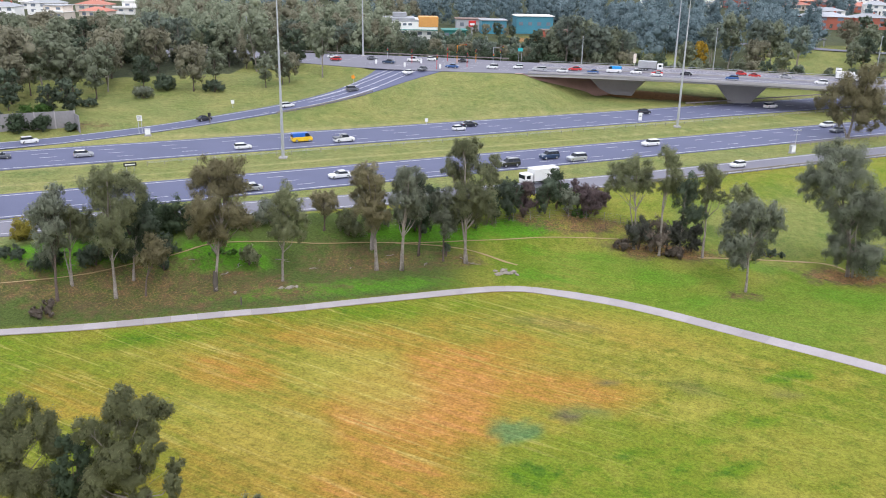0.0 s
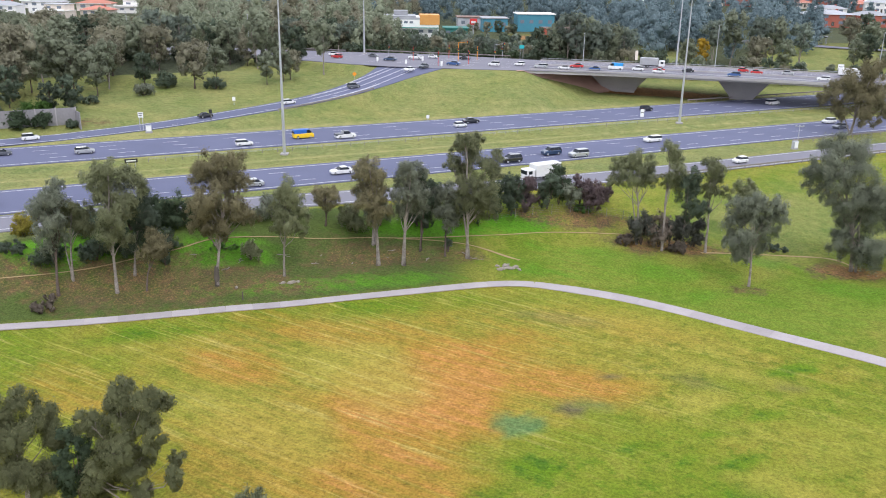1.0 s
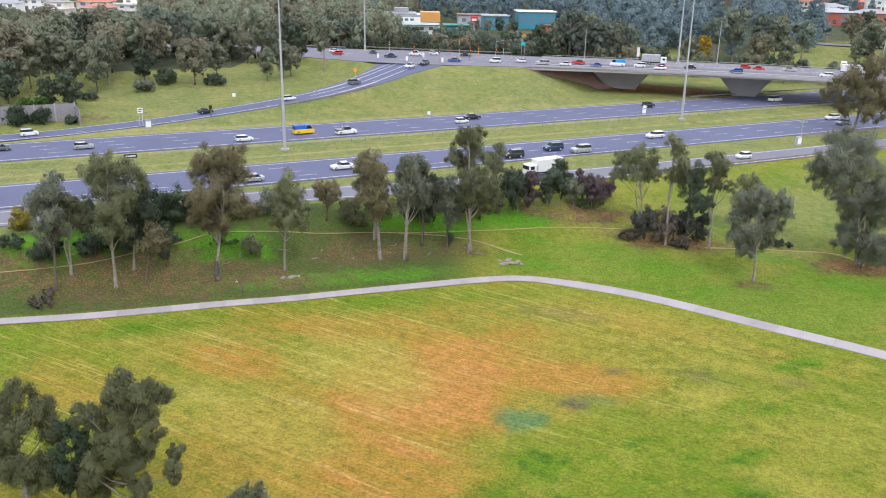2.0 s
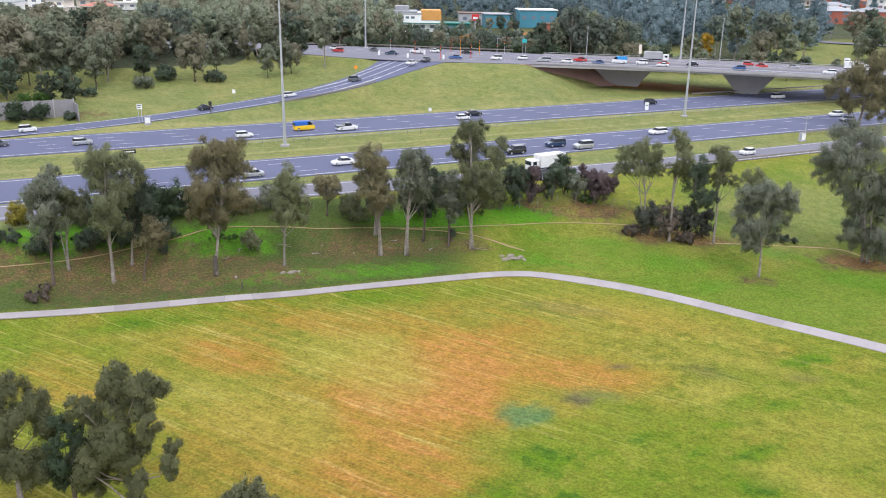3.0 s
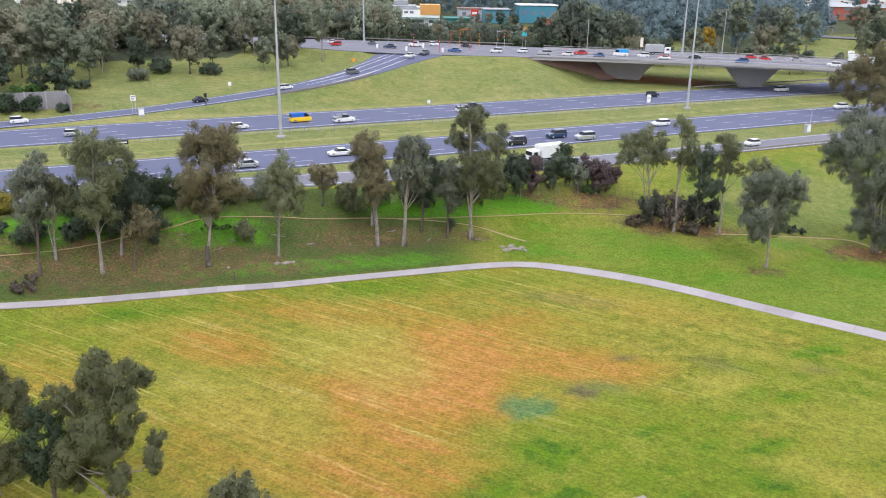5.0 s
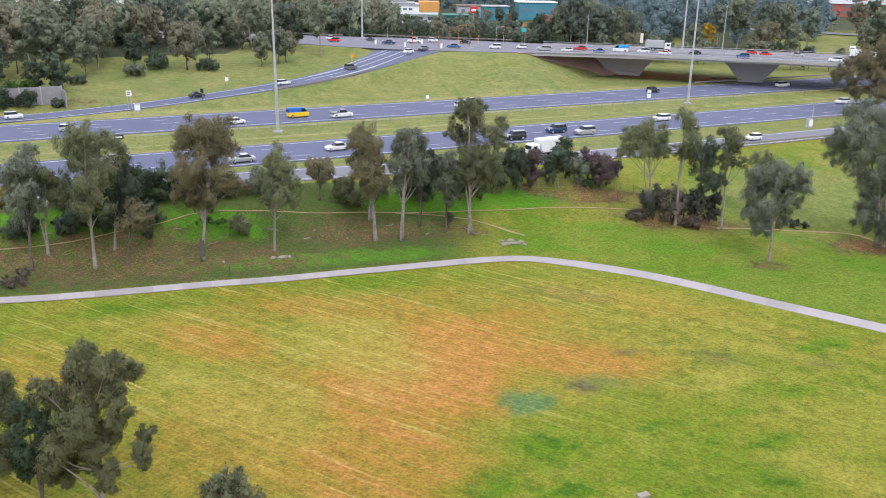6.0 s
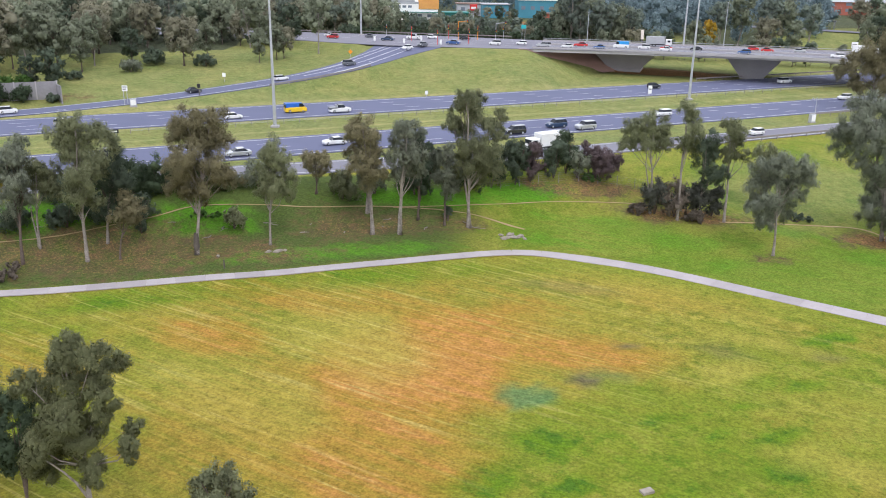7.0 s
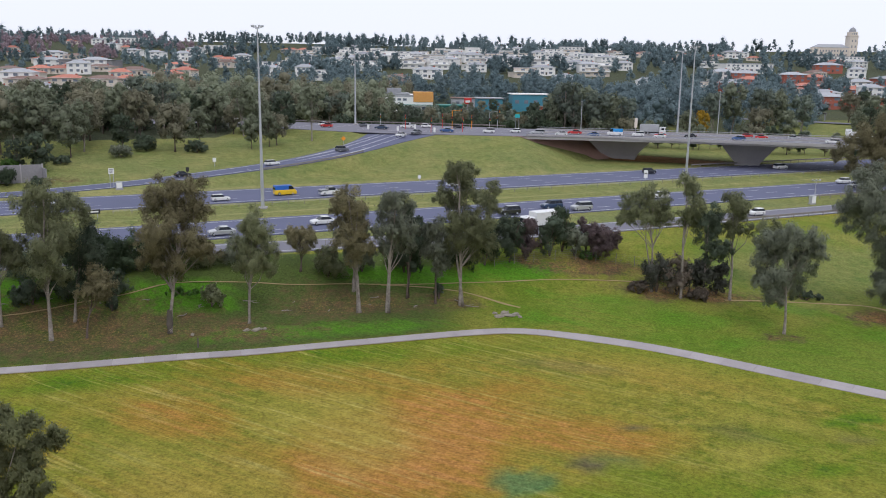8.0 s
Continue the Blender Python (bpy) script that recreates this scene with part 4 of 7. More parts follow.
def gum_tree(seed, x, y, leaf, bark, stems, masses, size=0.20, dense=1900, girth=0.95, swell=1.2, joined=True):
    """A gum whose crown hangs in separate masses: offset along x, height and radius of each."""
    rng = np.random.RandomState(seed)
    h = max(z + r for _, z, r in masses)
    half = 0.5 * max(abs(a) + r for a, _, r in masses)
    lobes = [(a, rng.uniform(-1, 1) * max(0.3, half - 0.3 * abs(a)), z, swell * r) for a, z, r in masses]
    lobes += [] if not joined else [(0.5 * (p[0] + q[0]), 0.5 * (p[1] + q[1]), 0.5 * (p[2] + q[2]) - 0.1, 0.8 * min(p[3], q[3])) for p, q in zip(lobes, lobes[1:]) if abs(p[0] - q[0]) + abs(p[2] - q[2]) < 4.2]
    trunk = trunk_mesh(rng, lobes, h, stems, bark, girth)
    crown = crown_mesh(rng, lobes, int(dense * sum(r * r for _, _, r in masses)), size, leaf, 1.2, 18, 0.26)
    return plant("gum_tree", trunk, crown, x, y, gum_label(leaf, bark, stems), group="gum trees in the park")


gum_tree(200, -46.7, 94.0, GUM_GREY, BARK_DARK, 1, [(0.6, 13.1, 1.2), (-0.2, 11.7, 1.2), (1.2, 11.6, 1.2), (-1.8, 10.4, 1), (-0.1, 9.8, 1.5), (1.4, 9.4, 1.3), (-1.0, 7.9, 1.1), (0.8, 7.5, 1.1), (-0.3, 6.2, 1)])
gum_tree(201, -46.1, 97.0, GUM, BARK_PALE, 2, [(1.3, 9.8, 1.2), (-0.1, 8.9, 1.1), (2.3, 8.7, 1.2), (-1.2, 7.6, 1), (0.9, 7.6, 1.3), (2.5, 7.2, 1.1)])
gum_tree(202, -40.3, 95.8, GUM, BARK_PALE, 1, [(0.9, 15.9, 1.3), (-0.8, 14.3, 1.5), (1.7, 14.1, 1.6), (-2.0, 12.4, 1.2), (3.3, 13.3, 1.3), (0.1, 12.1, 1.7), (2.8, 11.3, 1.6), (1.0, 9.8, 1.7), (-0.8, 9.8, 1.2), (0.3, 7.6, 1.6), (-1.1, 8, 1), (1.8, 7, 1.1)])
gum_tree(203, -39.4, 99.5, DARK_LEAF, BARK_PALE, 2, [(1.6, 10.5, 1.1), (1.8, 8.5, 1.5), (2.9, 7.2, 1.2), (0.8, 6.2, 1.3), (1.9, 4.6, 1.1), (0.1, 4, 1)])
gum_tree(204, -37.0, 96.8, GUM_BROWN, BARK_DARK, 1, [(1.3, 6.6, 1.2), (0.3, 5.3, 1), (2.3, 5.6, 1), (1.2, 4.3, 1)])
charred_gum = gum_tree(205, -28.9, 99.2, GUM_BROWN, BARK_PALE, 1, [(2.3, 15.5, 1.6), (-0.4, 15.4, 1.5), (-2.2, 13.2, 1.3), (3.4, 13.2, 1.3), (0.6, 13.6, 2), (-1.3, 11.2, 1.6), (3.2, 10.5, 1.5), (4.5, 9.1, 1.2), (1.1, 9.5, 1.7), (-1.9, 8.3, 1.2), (1.1, 7.5, 1.3), (-0.5, 7, 1), (-0.2, 11.6, 1.7), (0.9, 12.6, 1.5), (-1.4, 9.9, 1.4)])
gum_tree(206, -21.1, 102.9, GUM, BARK_PALE, 1, [(0.9, 12.2, 1.3), (-0.2, 10.8, 1.2), (2.1, 10.8, 1.2), (0.8, 9.5, 1.6), (-1.0, 8.4, 1.1), (2.5, 8.5, 1.2), (0.5, 7.4, 1.6), (-0.8, 6.6, 1), (2.1, 6.6, 1.1)])
gum_tree(208, -9.1, 107.6, GUM_BROWN, BARK_PALE, 2, [(-1.2, 13.7, 1.4), (-2.8, 12.9, 1.1), (0.1, 12.8, 1), (-1.0, 11.4, 1.7), (-2.3, 10.1, 1.2), (0.5, 10.4, 1.3), (-1.1, 8.7, 1.7), (0.8, 8.2, 1.2), (-0.8, 6.9, 1.1)])
gum_tree(210, -5.9, 107.9, GUM_GREY, BARK_PALE, 2, [(1.0, 13.8, 1.4), (-0.2, 12.9, 1.1), (2.2, 12.6, 1.1), (0.8, 11.2, 1.7), (-0.5, 9.9, 1.1), (2.2, 10.3, 1.3), (0.9, 8.3, 1.7), (2.5, 7.9, 1), (-0.5, 7.8, 1)])
gum_tree(212, -0.2, 111.3, GUM_GREY, BARK_DARK, 1, [(0.0, 9.7, 1.3), (-1.2, 8.4, 1.2), (1.3, 8.2, 1.3), (-0.3, 6.5, 1.5), (1.5, 6.1, 1.2), (0.3, 4.5, 1)])
gum_tree(213, 2.9, 111.1, GUM, BARK_PALE, 2, [(-0.6, 17, 1.2), (-1.6, 15.3, 1.3), (0.8, 15.8, 1.3), (-2.2, 13.1, 1.2), (0.2, 13.5, 1.9), (3.7, 14.3, 1), (2.4, 12.5, 1.6), (3.9, 12.1, 0.9), (-0.5, 10.6, 1.7), (2.3, 10, 1.7), (0.8, 8.2, 1.7), (3.2, 7.9, 1.3), (-1.0, 8.2, 1.2), (1.7, 6.6, 1.3)])
gum_tree(220, 27.8, 117.6, GUM, BARK_PALE, 2, [(-1.2, 12.6, 1.4), (-3.7, 11.6, 1.4), (0.6, 11.6, 1.3), (-2.0, 10.2, 1.5), (-4.3, 9.3, 1), (0.1, 9.3, 1.4), (1.3, 9.7, 0.9)])
gum_tree(221, 31.1, 115.8, GUM, BARK_PALE, 1, [(-0.2, 14.8, 1.4), (1.0, 13.7, 1), (0.7, 11.9, 1.3), (-0.3, 10.5, 1), (1.3, 9.8, 1)])
gum_tree(222, 34.1, 116.5, DARK_LEAF, BARK_PALE, 1, [(0.2, 10.8, 1.4), (-0.9, 9.6, 1.4), (1.4, 9, 1.2), (0.1, 7.5, 1.4), (2.1, 6.6, 1.1), (0.7, 5.8, 1.2)])
gum_tree(223, 37.3, 115.6, GUM, BARK_PALE, 1, [(-0.2, 13, 1.4), (1.1, 11.6, 1.1), (0.0, 10.5, 1.2), (-0.5, 8.7, 1), (1.6, 9.5, 0.9), (-0.6, 6.6, 0.8)])
gum_tree(224, 44.0, 121.5, GUM, BARK_DARK, 1, [(-0.3, 8, 1.6), (1.0, 6.9, 1.3), (-1.2, 6.5, 1.2), (0.1, 5.5, 1.3)])
gum_tree(225, 40.2, 104.9, GUM_GREY, BARK_PALE, 1, [(-0.8, 11.6, 1.5), (-2.5, 10.5, 1.4), (1.6, 11.2, 1.4), (2.8, 9.5, 1.2), (-0.8, 9.3, 1.9), (-3.3, 8.5, 1.4), (1.4, 7.9, 1.7), (-1.8, 6.6, 1.7), (-3.6, 6.2, 1.2), (0.6, 5.6, 1.6), (-2.4, 4.6, 1.2), (-0.5, 4.1, 1.2)])
gum_tree(226, 56.9, 112.0, GUM_GREY, BARK_PALE, 3, [(-3.8, 17.1, 2.1), (-6.6, 15.3, 1.7), (-7.4, 13.8, 1.2), (-0.9, 16.3, 2.1), (-4.2, 13.8, 2.3), (-6.1, 12.1, 1.6), (-1.3, 13.2, 2.3), (-4.9, 10.7, 1.2), (-1.3, 10, 2.1), (1.1, 11.5, 2.1), (1.1, 7.2, 2.3), (-1.1, 6.1, 1.5), (-1.9, 3.3, 1.5), (0.7, 3.7, 2), (3.0, 8.6, 2.1), (-2.5, 8.6, 1.5)], 0.20, 1900, 0.95, 1.3)
gum_tree(228, 91.0, 191.0, GUM_BROWN, BARK_PALE, 3, [(2.7, 14.0, 2.6), (-2.0, 11.4, 2.9), (-5.4, 8.6, 2.5), (0.0, 7.8, 3.1), (4.7, 8.4, 2.9), (2.7, 11.2, 2.6), (-2.7, 5.2, 2.2), (2.1, 4.6, 2.4), (6.0, 5.2, 1.6)], 0.34, 700, 1.4)
# the near tree: three upright heads, low masses and one hanging spray
gum_tree(229, -22.0, 52.0, NEAR_OLIVE, BARK_PALE, 2, [(-2.4, 9.3, 0.95), (-2.5, 7.9, 1.1), (-2.3, 6.3, 1.25), (-2.6, 4.6, 1.3), (-1.0, 3.9, 1.4), (0.4, 5.2, 1.2), (1.0, 3.2, 1.1), (-2.8, 2.7, 1.2), (1.6, 10.9, 1.0), (1.7, 9.5, 1.15),
                                                      (1.6, 8.1, 1.15), (1.2, 6.7, 1.0), (3.0, 5.5, 0.65), (3.1, 5.0, 0.75), (3.1, 4.5, 0.6), (-0.9, 5.6, 1.35), (-0.7, 7.0, 1.4), (-0.6, 8.5, 1.4), (-0.7, 9.9, 1.3), (-0.6, 11.1, 1.0)], 0.15, 4000, 1.0, 1.04, False)
gum_tree(230, -31.0, 54.0, NEAR_OLIVE, BARK_PALE, 2, [(-0.5, 8.6, 1.3), (1.0, 7.6, 1.4), (-1.8, 7.2, 1.5), (0.2, 6.2, 1.7), (1.9, 5.6, 1.4), (-2.4, 5.0, 1.5), (0.4, 4.0, 1.6), (2.2, 3.6, 1.3), (-1.6, 3.0, 1.4), (0.8, 2.0, 1.2)], 0.15, 3600, 1.0, 1.12, False)
for i, (x, y, h, w, low, leaf, bark) in enumerate(((-17.4, 115.8, 6.0, 5.6, 0.40, GUM_BROWN, BARK_DARK), (-10.4, 112.6, 11.8, 5.2, 0.28, GUM_GREY, BARK_PALE), (-3.6, 112.4, 11.6, 4.2, 0.22, DARK_LEAF, BARK_DARK), (64.5, 111.0, 14.5, 10.0, 0.2, GUM_GREY, BARK_DARK))):
    trunk, crown = tree_meshes(240 + i, h, w, low, int(380 * h * w * (1 - low)), 0.20, 11, 2, leaf, bark, droop=1.2, girth=1.1)
    plant("gum_tree", trunk, crown, x, y, gum_label(leaf, bark, 2), group="gum trees in the park")
v, f = [], []
tube(v, f, [(0, 0, -0.25), (0, 0, 0.9), (0.02, 0, 2.0), (0.03, 0, 2.6)], [0.42, 0.36, 0.31, 0.22], 9)
child("charred_base", mesh_of("charred_base", v, f, TIMBER, True), charred_gum, label="blackened rough bark")


WATTLE_LEAF = leaf_material("wattle_flowers", (0.17, 0.15, 0.035), (0.34, 0.29, 0.055), (0.44, 0.37, 0.09))
UNDER_LEAF = leaf_material("understorey_leaves", (0.072, 0.076, 0.064), (0.138, 0.142, 0.118), (0.18, 0.18, 0.15))
TWIG_LEAF = leaf_material("dry_twigs", (0.125, 0.102, 0.082), (0.225, 0.188, 0.155), (0.30, 0.26, 0.21))
HEDGE_LEAF = leaf_material("hedge_leaves", (0.044, 0.066, 0.040), (0.092, 0.126, 0.072), (0.12, 0.16, 0.08))


def bush(seed, x, y, h, w, leaf, label, leaves=2600, size=0.3, z=None, name="bush"):
    rng = np.random.RandomState(seed)
    lobes = []
    for _ in range(15):
        a, k = rng.uniform(0, 6.28), math.sqrt(rng.uniform(0, 1)) * 0.34 * w
        r = min(0.26 * w, 0.34 * h) * rng.uniform(0.7, 1.1)
        lobes.append((k * math.cos(a), k * math.sin(a), max(r * 0.7, (h - r) * rng.uniform(0.3, 1.0) * (1 - 0.5 * (k / (0.5 * w)) ** 2)), r))
    crown = crown_mesh(rng, lobes, int(1.3 * leaves), size * 0.92, leaf, 0.4, 12, 0.32, 0.42)
    v, f = [], []
    for k in range(5):
        a = rng.uniform(0, 6.28)
        tube(v, f, [(0, 0, -0.2), (0.12 * w * math.cos(a), 0.12 * w * math.sin(a), 0.35 * h), (0.25 * w * math.cos(a), 0.25 * w * math.sin(a), 0.7 * h)], [0.08, 0.05, 0.02], 5, 0 if k else None)
    top = tagged(new(name), label, "bush")
    top.matrix_basis = pose(x, y, gz(x, y) if z is None else z)
    child("stem", mesh_of("stem", v, f, BARK_DARK), top)
    child("crown", crown, top)
    return top


for i, (x, y, h, w, leaf, label) in enumerate((
        (-39.8, 110.2, 5.6, 6.4, HEDGE_LEAF, "dense dark green bush beside the motorway"), (-36.6, 111.0, 5.5, 6.4, HEDGE_LEAF, "dense dark green bush beside the motorway"), (-42.9, 108.6, 5.2, 5.6, HEDGE_LEAF, "dense dark green bush beside the motorway"),
        (-33.6, 112.0, 5.0, 6.2, HEDGE_LEAF, "dense dark green bush beside the motorway"), (-29.2, 114.0, 3.8, 6.2, GUM, "olive green bush beside the motorway"), (-56.0, 105.5, 3.4, 4.2, WATTLE_LEAF, "yellow flowering wattle bush by the road"),
        (-48.0, 106.5, 4.0, 6.5, DARK_LEAF, "dark green bush beside the motorway"), (-54.5, 99.8, 1.6, 5.4, DARK_LEAF, "low dark hedge beside the track"), (-25.0, 115.5, 4.2, 5.4, GUM_GREY, "grey-green bush on the bank"),
        (-13.9, 115.2, 4.9, 5.4, GUM, "olive green bush on the bank"), (-9.8, 117.0, 4.4, 4.6, GUM_GREY, "grey-green bush on the bank"), (-4.4, 117.8, 5.4, 5.2, HEDGE_LEAF, "dark green bush on the bank"), (-2.4, 119.0, 8.4, 3.8, DARK_LEAF, "tall dark green bush on the bank"),
        (2.6, 119.8, 6.0, 5.0, HEDGE_LEAF, "dark green bush on the bank"), (6.2, 121.6, 6.4, 5.0, HEDGE_LEAF, "dark green bush on the bank"), (9.6, 123.0, 7.6, 5.4, DARK_LEAF, "dark green bush before the motorway"), (11.9, 124.2, 6.5, 4.6, PURPLE_LEAF, "dark twiggy bush before the motorway"),
        (15.4, 126.0, 6.3, 4.8, DARK_LEAF, "green bush below a darker one"), (17.4, 128.0, 7.4, 5.2, HEDGE_LEAF, "tall rounded dark green bush"), (18.9, 126.6, 4.8, 4.0, GUM_GREY, "pale grey-green bush by a fence"),
        (20.7, 127.8, 6.4, 3.2, PURPLE_LEAF, "leafless purple-brown bush beside a fence"), (22.0, 127.2, 5.2, 5.0, PURPLE_LEAF, "leafless purple-brown bush beside a fence"), (24.4, 130.2, 3.6, 4.0, PURPLE_LEAF, "reddish purple-brown bush beside a fence"), (20.9, 126.2, 1.2, 3.4, BRIGHT_LEAF, "low green shrub beside a fence"))):
    bush(400 + i, x, y, h, w, leaf, label, int(1200 + 150 * h * w), 0.25)
for i, (x, y, h, w, leaf, label) in enumerate((
        (28.4, 117.6, 5.6, 5.0, UNDER_LEAF, "dark shrub under gum trees"), (30.9, 117.0, 5.8, 4.8, TWIG_LEAF, "dark twiggy shrub under gum trees"), (33.6, 117.2, 6.4, 4.6, UNDER_LEAF, "dark shrub under gum trees"), (36.3, 118.0, 5.4, 3.8, UNDER_LEAF, "dark shrub under gum trees"),
        (26.2, 117.6, 1.5, 3.6, TWIG_LEAF, "low brown shrub under gum trees"), (33.0, 115.6, 1.8, 3.8, TWIG_LEAF, "low brown shrub under gum trees"), (60.5, 115.0, 4.5, 7, DARK_LEAF, "dark shrub under a broad tree"), (-46.8, 91.2, 1.3, 5.6, TWIG_LEAF, "low brown shrub on bare ground"),
        (-36.3, 102.2, 2.0, 1.4, DARK_LEAF, "small dark green shrub on grass"), (0.2, 112.6, 2.4, 1.2, DARK_LEAF, "small dark conifer-like shrub"), (-44.6, 101.0, 3.6, 4.6, DARK_LEAF, "dark understorey shrub among gum trees"), (-41.6, 103.0, 4.2, 4.4, HEDGE_LEAF, "dark understorey shrub among gum trees"), (-36.8, 104.5, 3.8, 4.4, DARK_LEAF, "dark understorey shrub among gum trees"), (-50.0, 99.0, 3.4, 4.6, DARK_LEAF, "dark understorey shrub among gum trees"), (-26.2, 106.0, 3.0, 3.0, GUM, "olive green sapling bush on grass"), (-13.6, 51.7, 3.8, 4.4, GUM, "olive green bush on the mown grass"),
        (-26.6, 53.0, 8.4, 3.6, HEDGE_LEAF, "dark green shrub between two trees"), (-46, 102.5, 0.9, 5, BRIGHT_LEAF, "bright green low plants by the track"), (-30, 107.2, 0.9, 6, BRIGHT_LEAF, "bright green low plants by the track"), (47.5, 117.2, 1.2, 6, DARK_LEAF, "low dark plants on the grass slope"))):
    bush(460 + i, x, y, h, w, leaf, label, int(1200 + (360 if y < 60 else 140) * h * w), 0.17 if y < 60 else 0.24)

# trees across the motorway, left of the exit ramp
KINDS = [tree_meshes(300 + i, h, w, low, int(0.88 * n), 0.54, 11, st, leaf, bark, sides=5, tufts=12, broad=0.36, core=0.5) for i, (h, w, low, n, st, leaf, bark) in enumerate((
    (12, 10.0, 0.22, 3000, 1, MID_OLIVE, BARK_DARK), (12, 11.2, 0.20, 3300, 2, MID_TAN, BARK_DARK), (15, 10.5, 0.40, 3000, 2, MID_GREY, BARK_PALE), (14, 9.6, 0.36, 3000, 1, MID_OLIVE, BARK_PALE), (9, 8.0, 0.12, 2200, 1, DARK_LEAF, BARK_DARK)))]
HEIGHT = (12, 12, 15, 14, 9)
KIND_LABEL = ("olive-green eucalypt with a dark trunk", "tan-green spreading eucalypt", "tall grey-green gum with pale trunks", "olive-green gum with a pale trunk", "low dark green tree")
ACROSS = [(-85.3, 203.4, 11.8, 0), (-94.5, 205.2, 14.6, 0), (-85.4, 210.9, 12.1, 3), (-78.7, 217.3, 8.5, 4), (-65.7, 217.1, 12.4, 1), (-62.6, 226.6, 9.4, 0), (-86.2, 249.7, 16.5, 2), (-49.1, 226.0, 8.7, 0),
          (-56.6, 249.0, 14.8, 3), (-44.2, 233.3, 8.6, 1), (-36.5, 243.0, 15.3, 3), (-102.7, 198.8, 17.0, 1), (-110, 190, 13, 0), (-99, 188, 9.5, 4), (-104, 181, 8, 4), (-118, 200, 15, 2),
          (-100.7, 202.3, 13, 0), (-101.2, 193.7, 12, 1), (-89.0, 186.6, 7, 4), (-85.0, 187.6, 8.5, 4), (-113.8, 222.3, 14, 1), (-103.2, 213.8, 14, 3), (-91.5, 204.8, 13, 0), (-88.4, 218.2, 12.5, 1), (-97.4, 251.9, 14, 0), (-82.6, 240.2, 13, 1), (-45.6, 230.8, 9, 0)]
rng = np.random.RandomState(77)


def plant_kind(x, y, h, k, group):
    trunk, crown = KINDS[k]
    plant("eucalypt", trunk, crown, x, y, f"{KIND_LABEL[k]} on open grass", turn=rng.uniform(0, 360), scale=h / HEIGHT[k], group=group)


for x, y, h, k in ACROSS:
    plant_kind(x, y, h, k, "trees across the motorway")
spots = [(x, y) for x, y, *_ in ACROSS]
tries = 0
while len(spots) < 80 and tries < 4000:
    tries += 1
    y = rng.uniform(212, 300)
    x = rng.uniform(-150, -58 - 0.1 * (y - 212)) if y < 262 else rng.uniform(-190, -52)
    da = float(along(ARTERIAL, np.array([x]), np.array([y]))[0][0])
    if da < 17 or min(math.hypot(x - a, y - b) for a, b in spots) < 5.2 or (x > -84 and y < 254):
        continue
    spots.append((x, y))
    plant_kind(x, y, rng.uniform(9, 15), int(rng.choice([0, 0, 1, 1, 2, 3, 4])), "trees across the motorway")
for i in range(22):
    x = -150 + 4.9 * i + rng.uniform(-1.5, 1.5)
    row_y = float(np.interp(x, [p[0] for p in ARTERIAL], [p[1] - p[3] for p in ARTERIAL])) - rng.uniform(4, 12)
    plant_kind(x, row_y, rng.uniform(7.5, 12.5), int(rng.choice([0, 1, 4, 4, 3])), "trees across the motorway")
for i, (x, y, h, w, leaf, label) in enumerate(((-75.1, 206.8, 3.7, 5.4, GUM_GREY, "grey-green rounded bush by the ramp"), (-72.5, 216.2, 4.8, 7.2, DARK_LEAF, "dark green rounded bush by the ramp"), (-60.6, 217.8, 3.6, 8.0, DARK_LEAF, "dark green spreading bush by the ramp"),
                                                    (-91, 184, 4.0, 7, BRIGHT_LEAF, "bright green bush behind a wall"), (-98, 178, 3.5, 8, DARK_LEAF, "dark bush behind a wall"), (-85.6, 175.2, 4.2, 5.0, HEDGE_LEAF, "dark green bush before a grey wall"), (-89.5, 173.0, 4.6, 5.4, HEDGE_LEAF, "dark green bush before a grey wall"), (-80.6, 177.2, 2.0, 3.2, DARK_LEAF, "low dark bush beside a grey wall"), (-84.5, 196, 2.5, 5, DARK_LEAF, "low dark bush beneath trees"))):
    bush(500 + i, x, y, h, w, leaf, label, int(500 + 45 * h * w), 0.45)


for i in range(19):
    x = -140 + 5.0 * i + rng.uniform(-1, 1)
    row_y = float(np.interp(x, [p[0] for p in ARTERIAL], [p[1] - p[3] for p in ARTERIAL])) - rng.uniform(3, 8)
    bush(520 + i, x, row_y, rng.uniform(3.0, 5.0), rng.uniform(6.0, 8.5), DARK_LEAF if i % 3 else GUM_GREY, "dense green bush beside the main road", 900, 0.5)


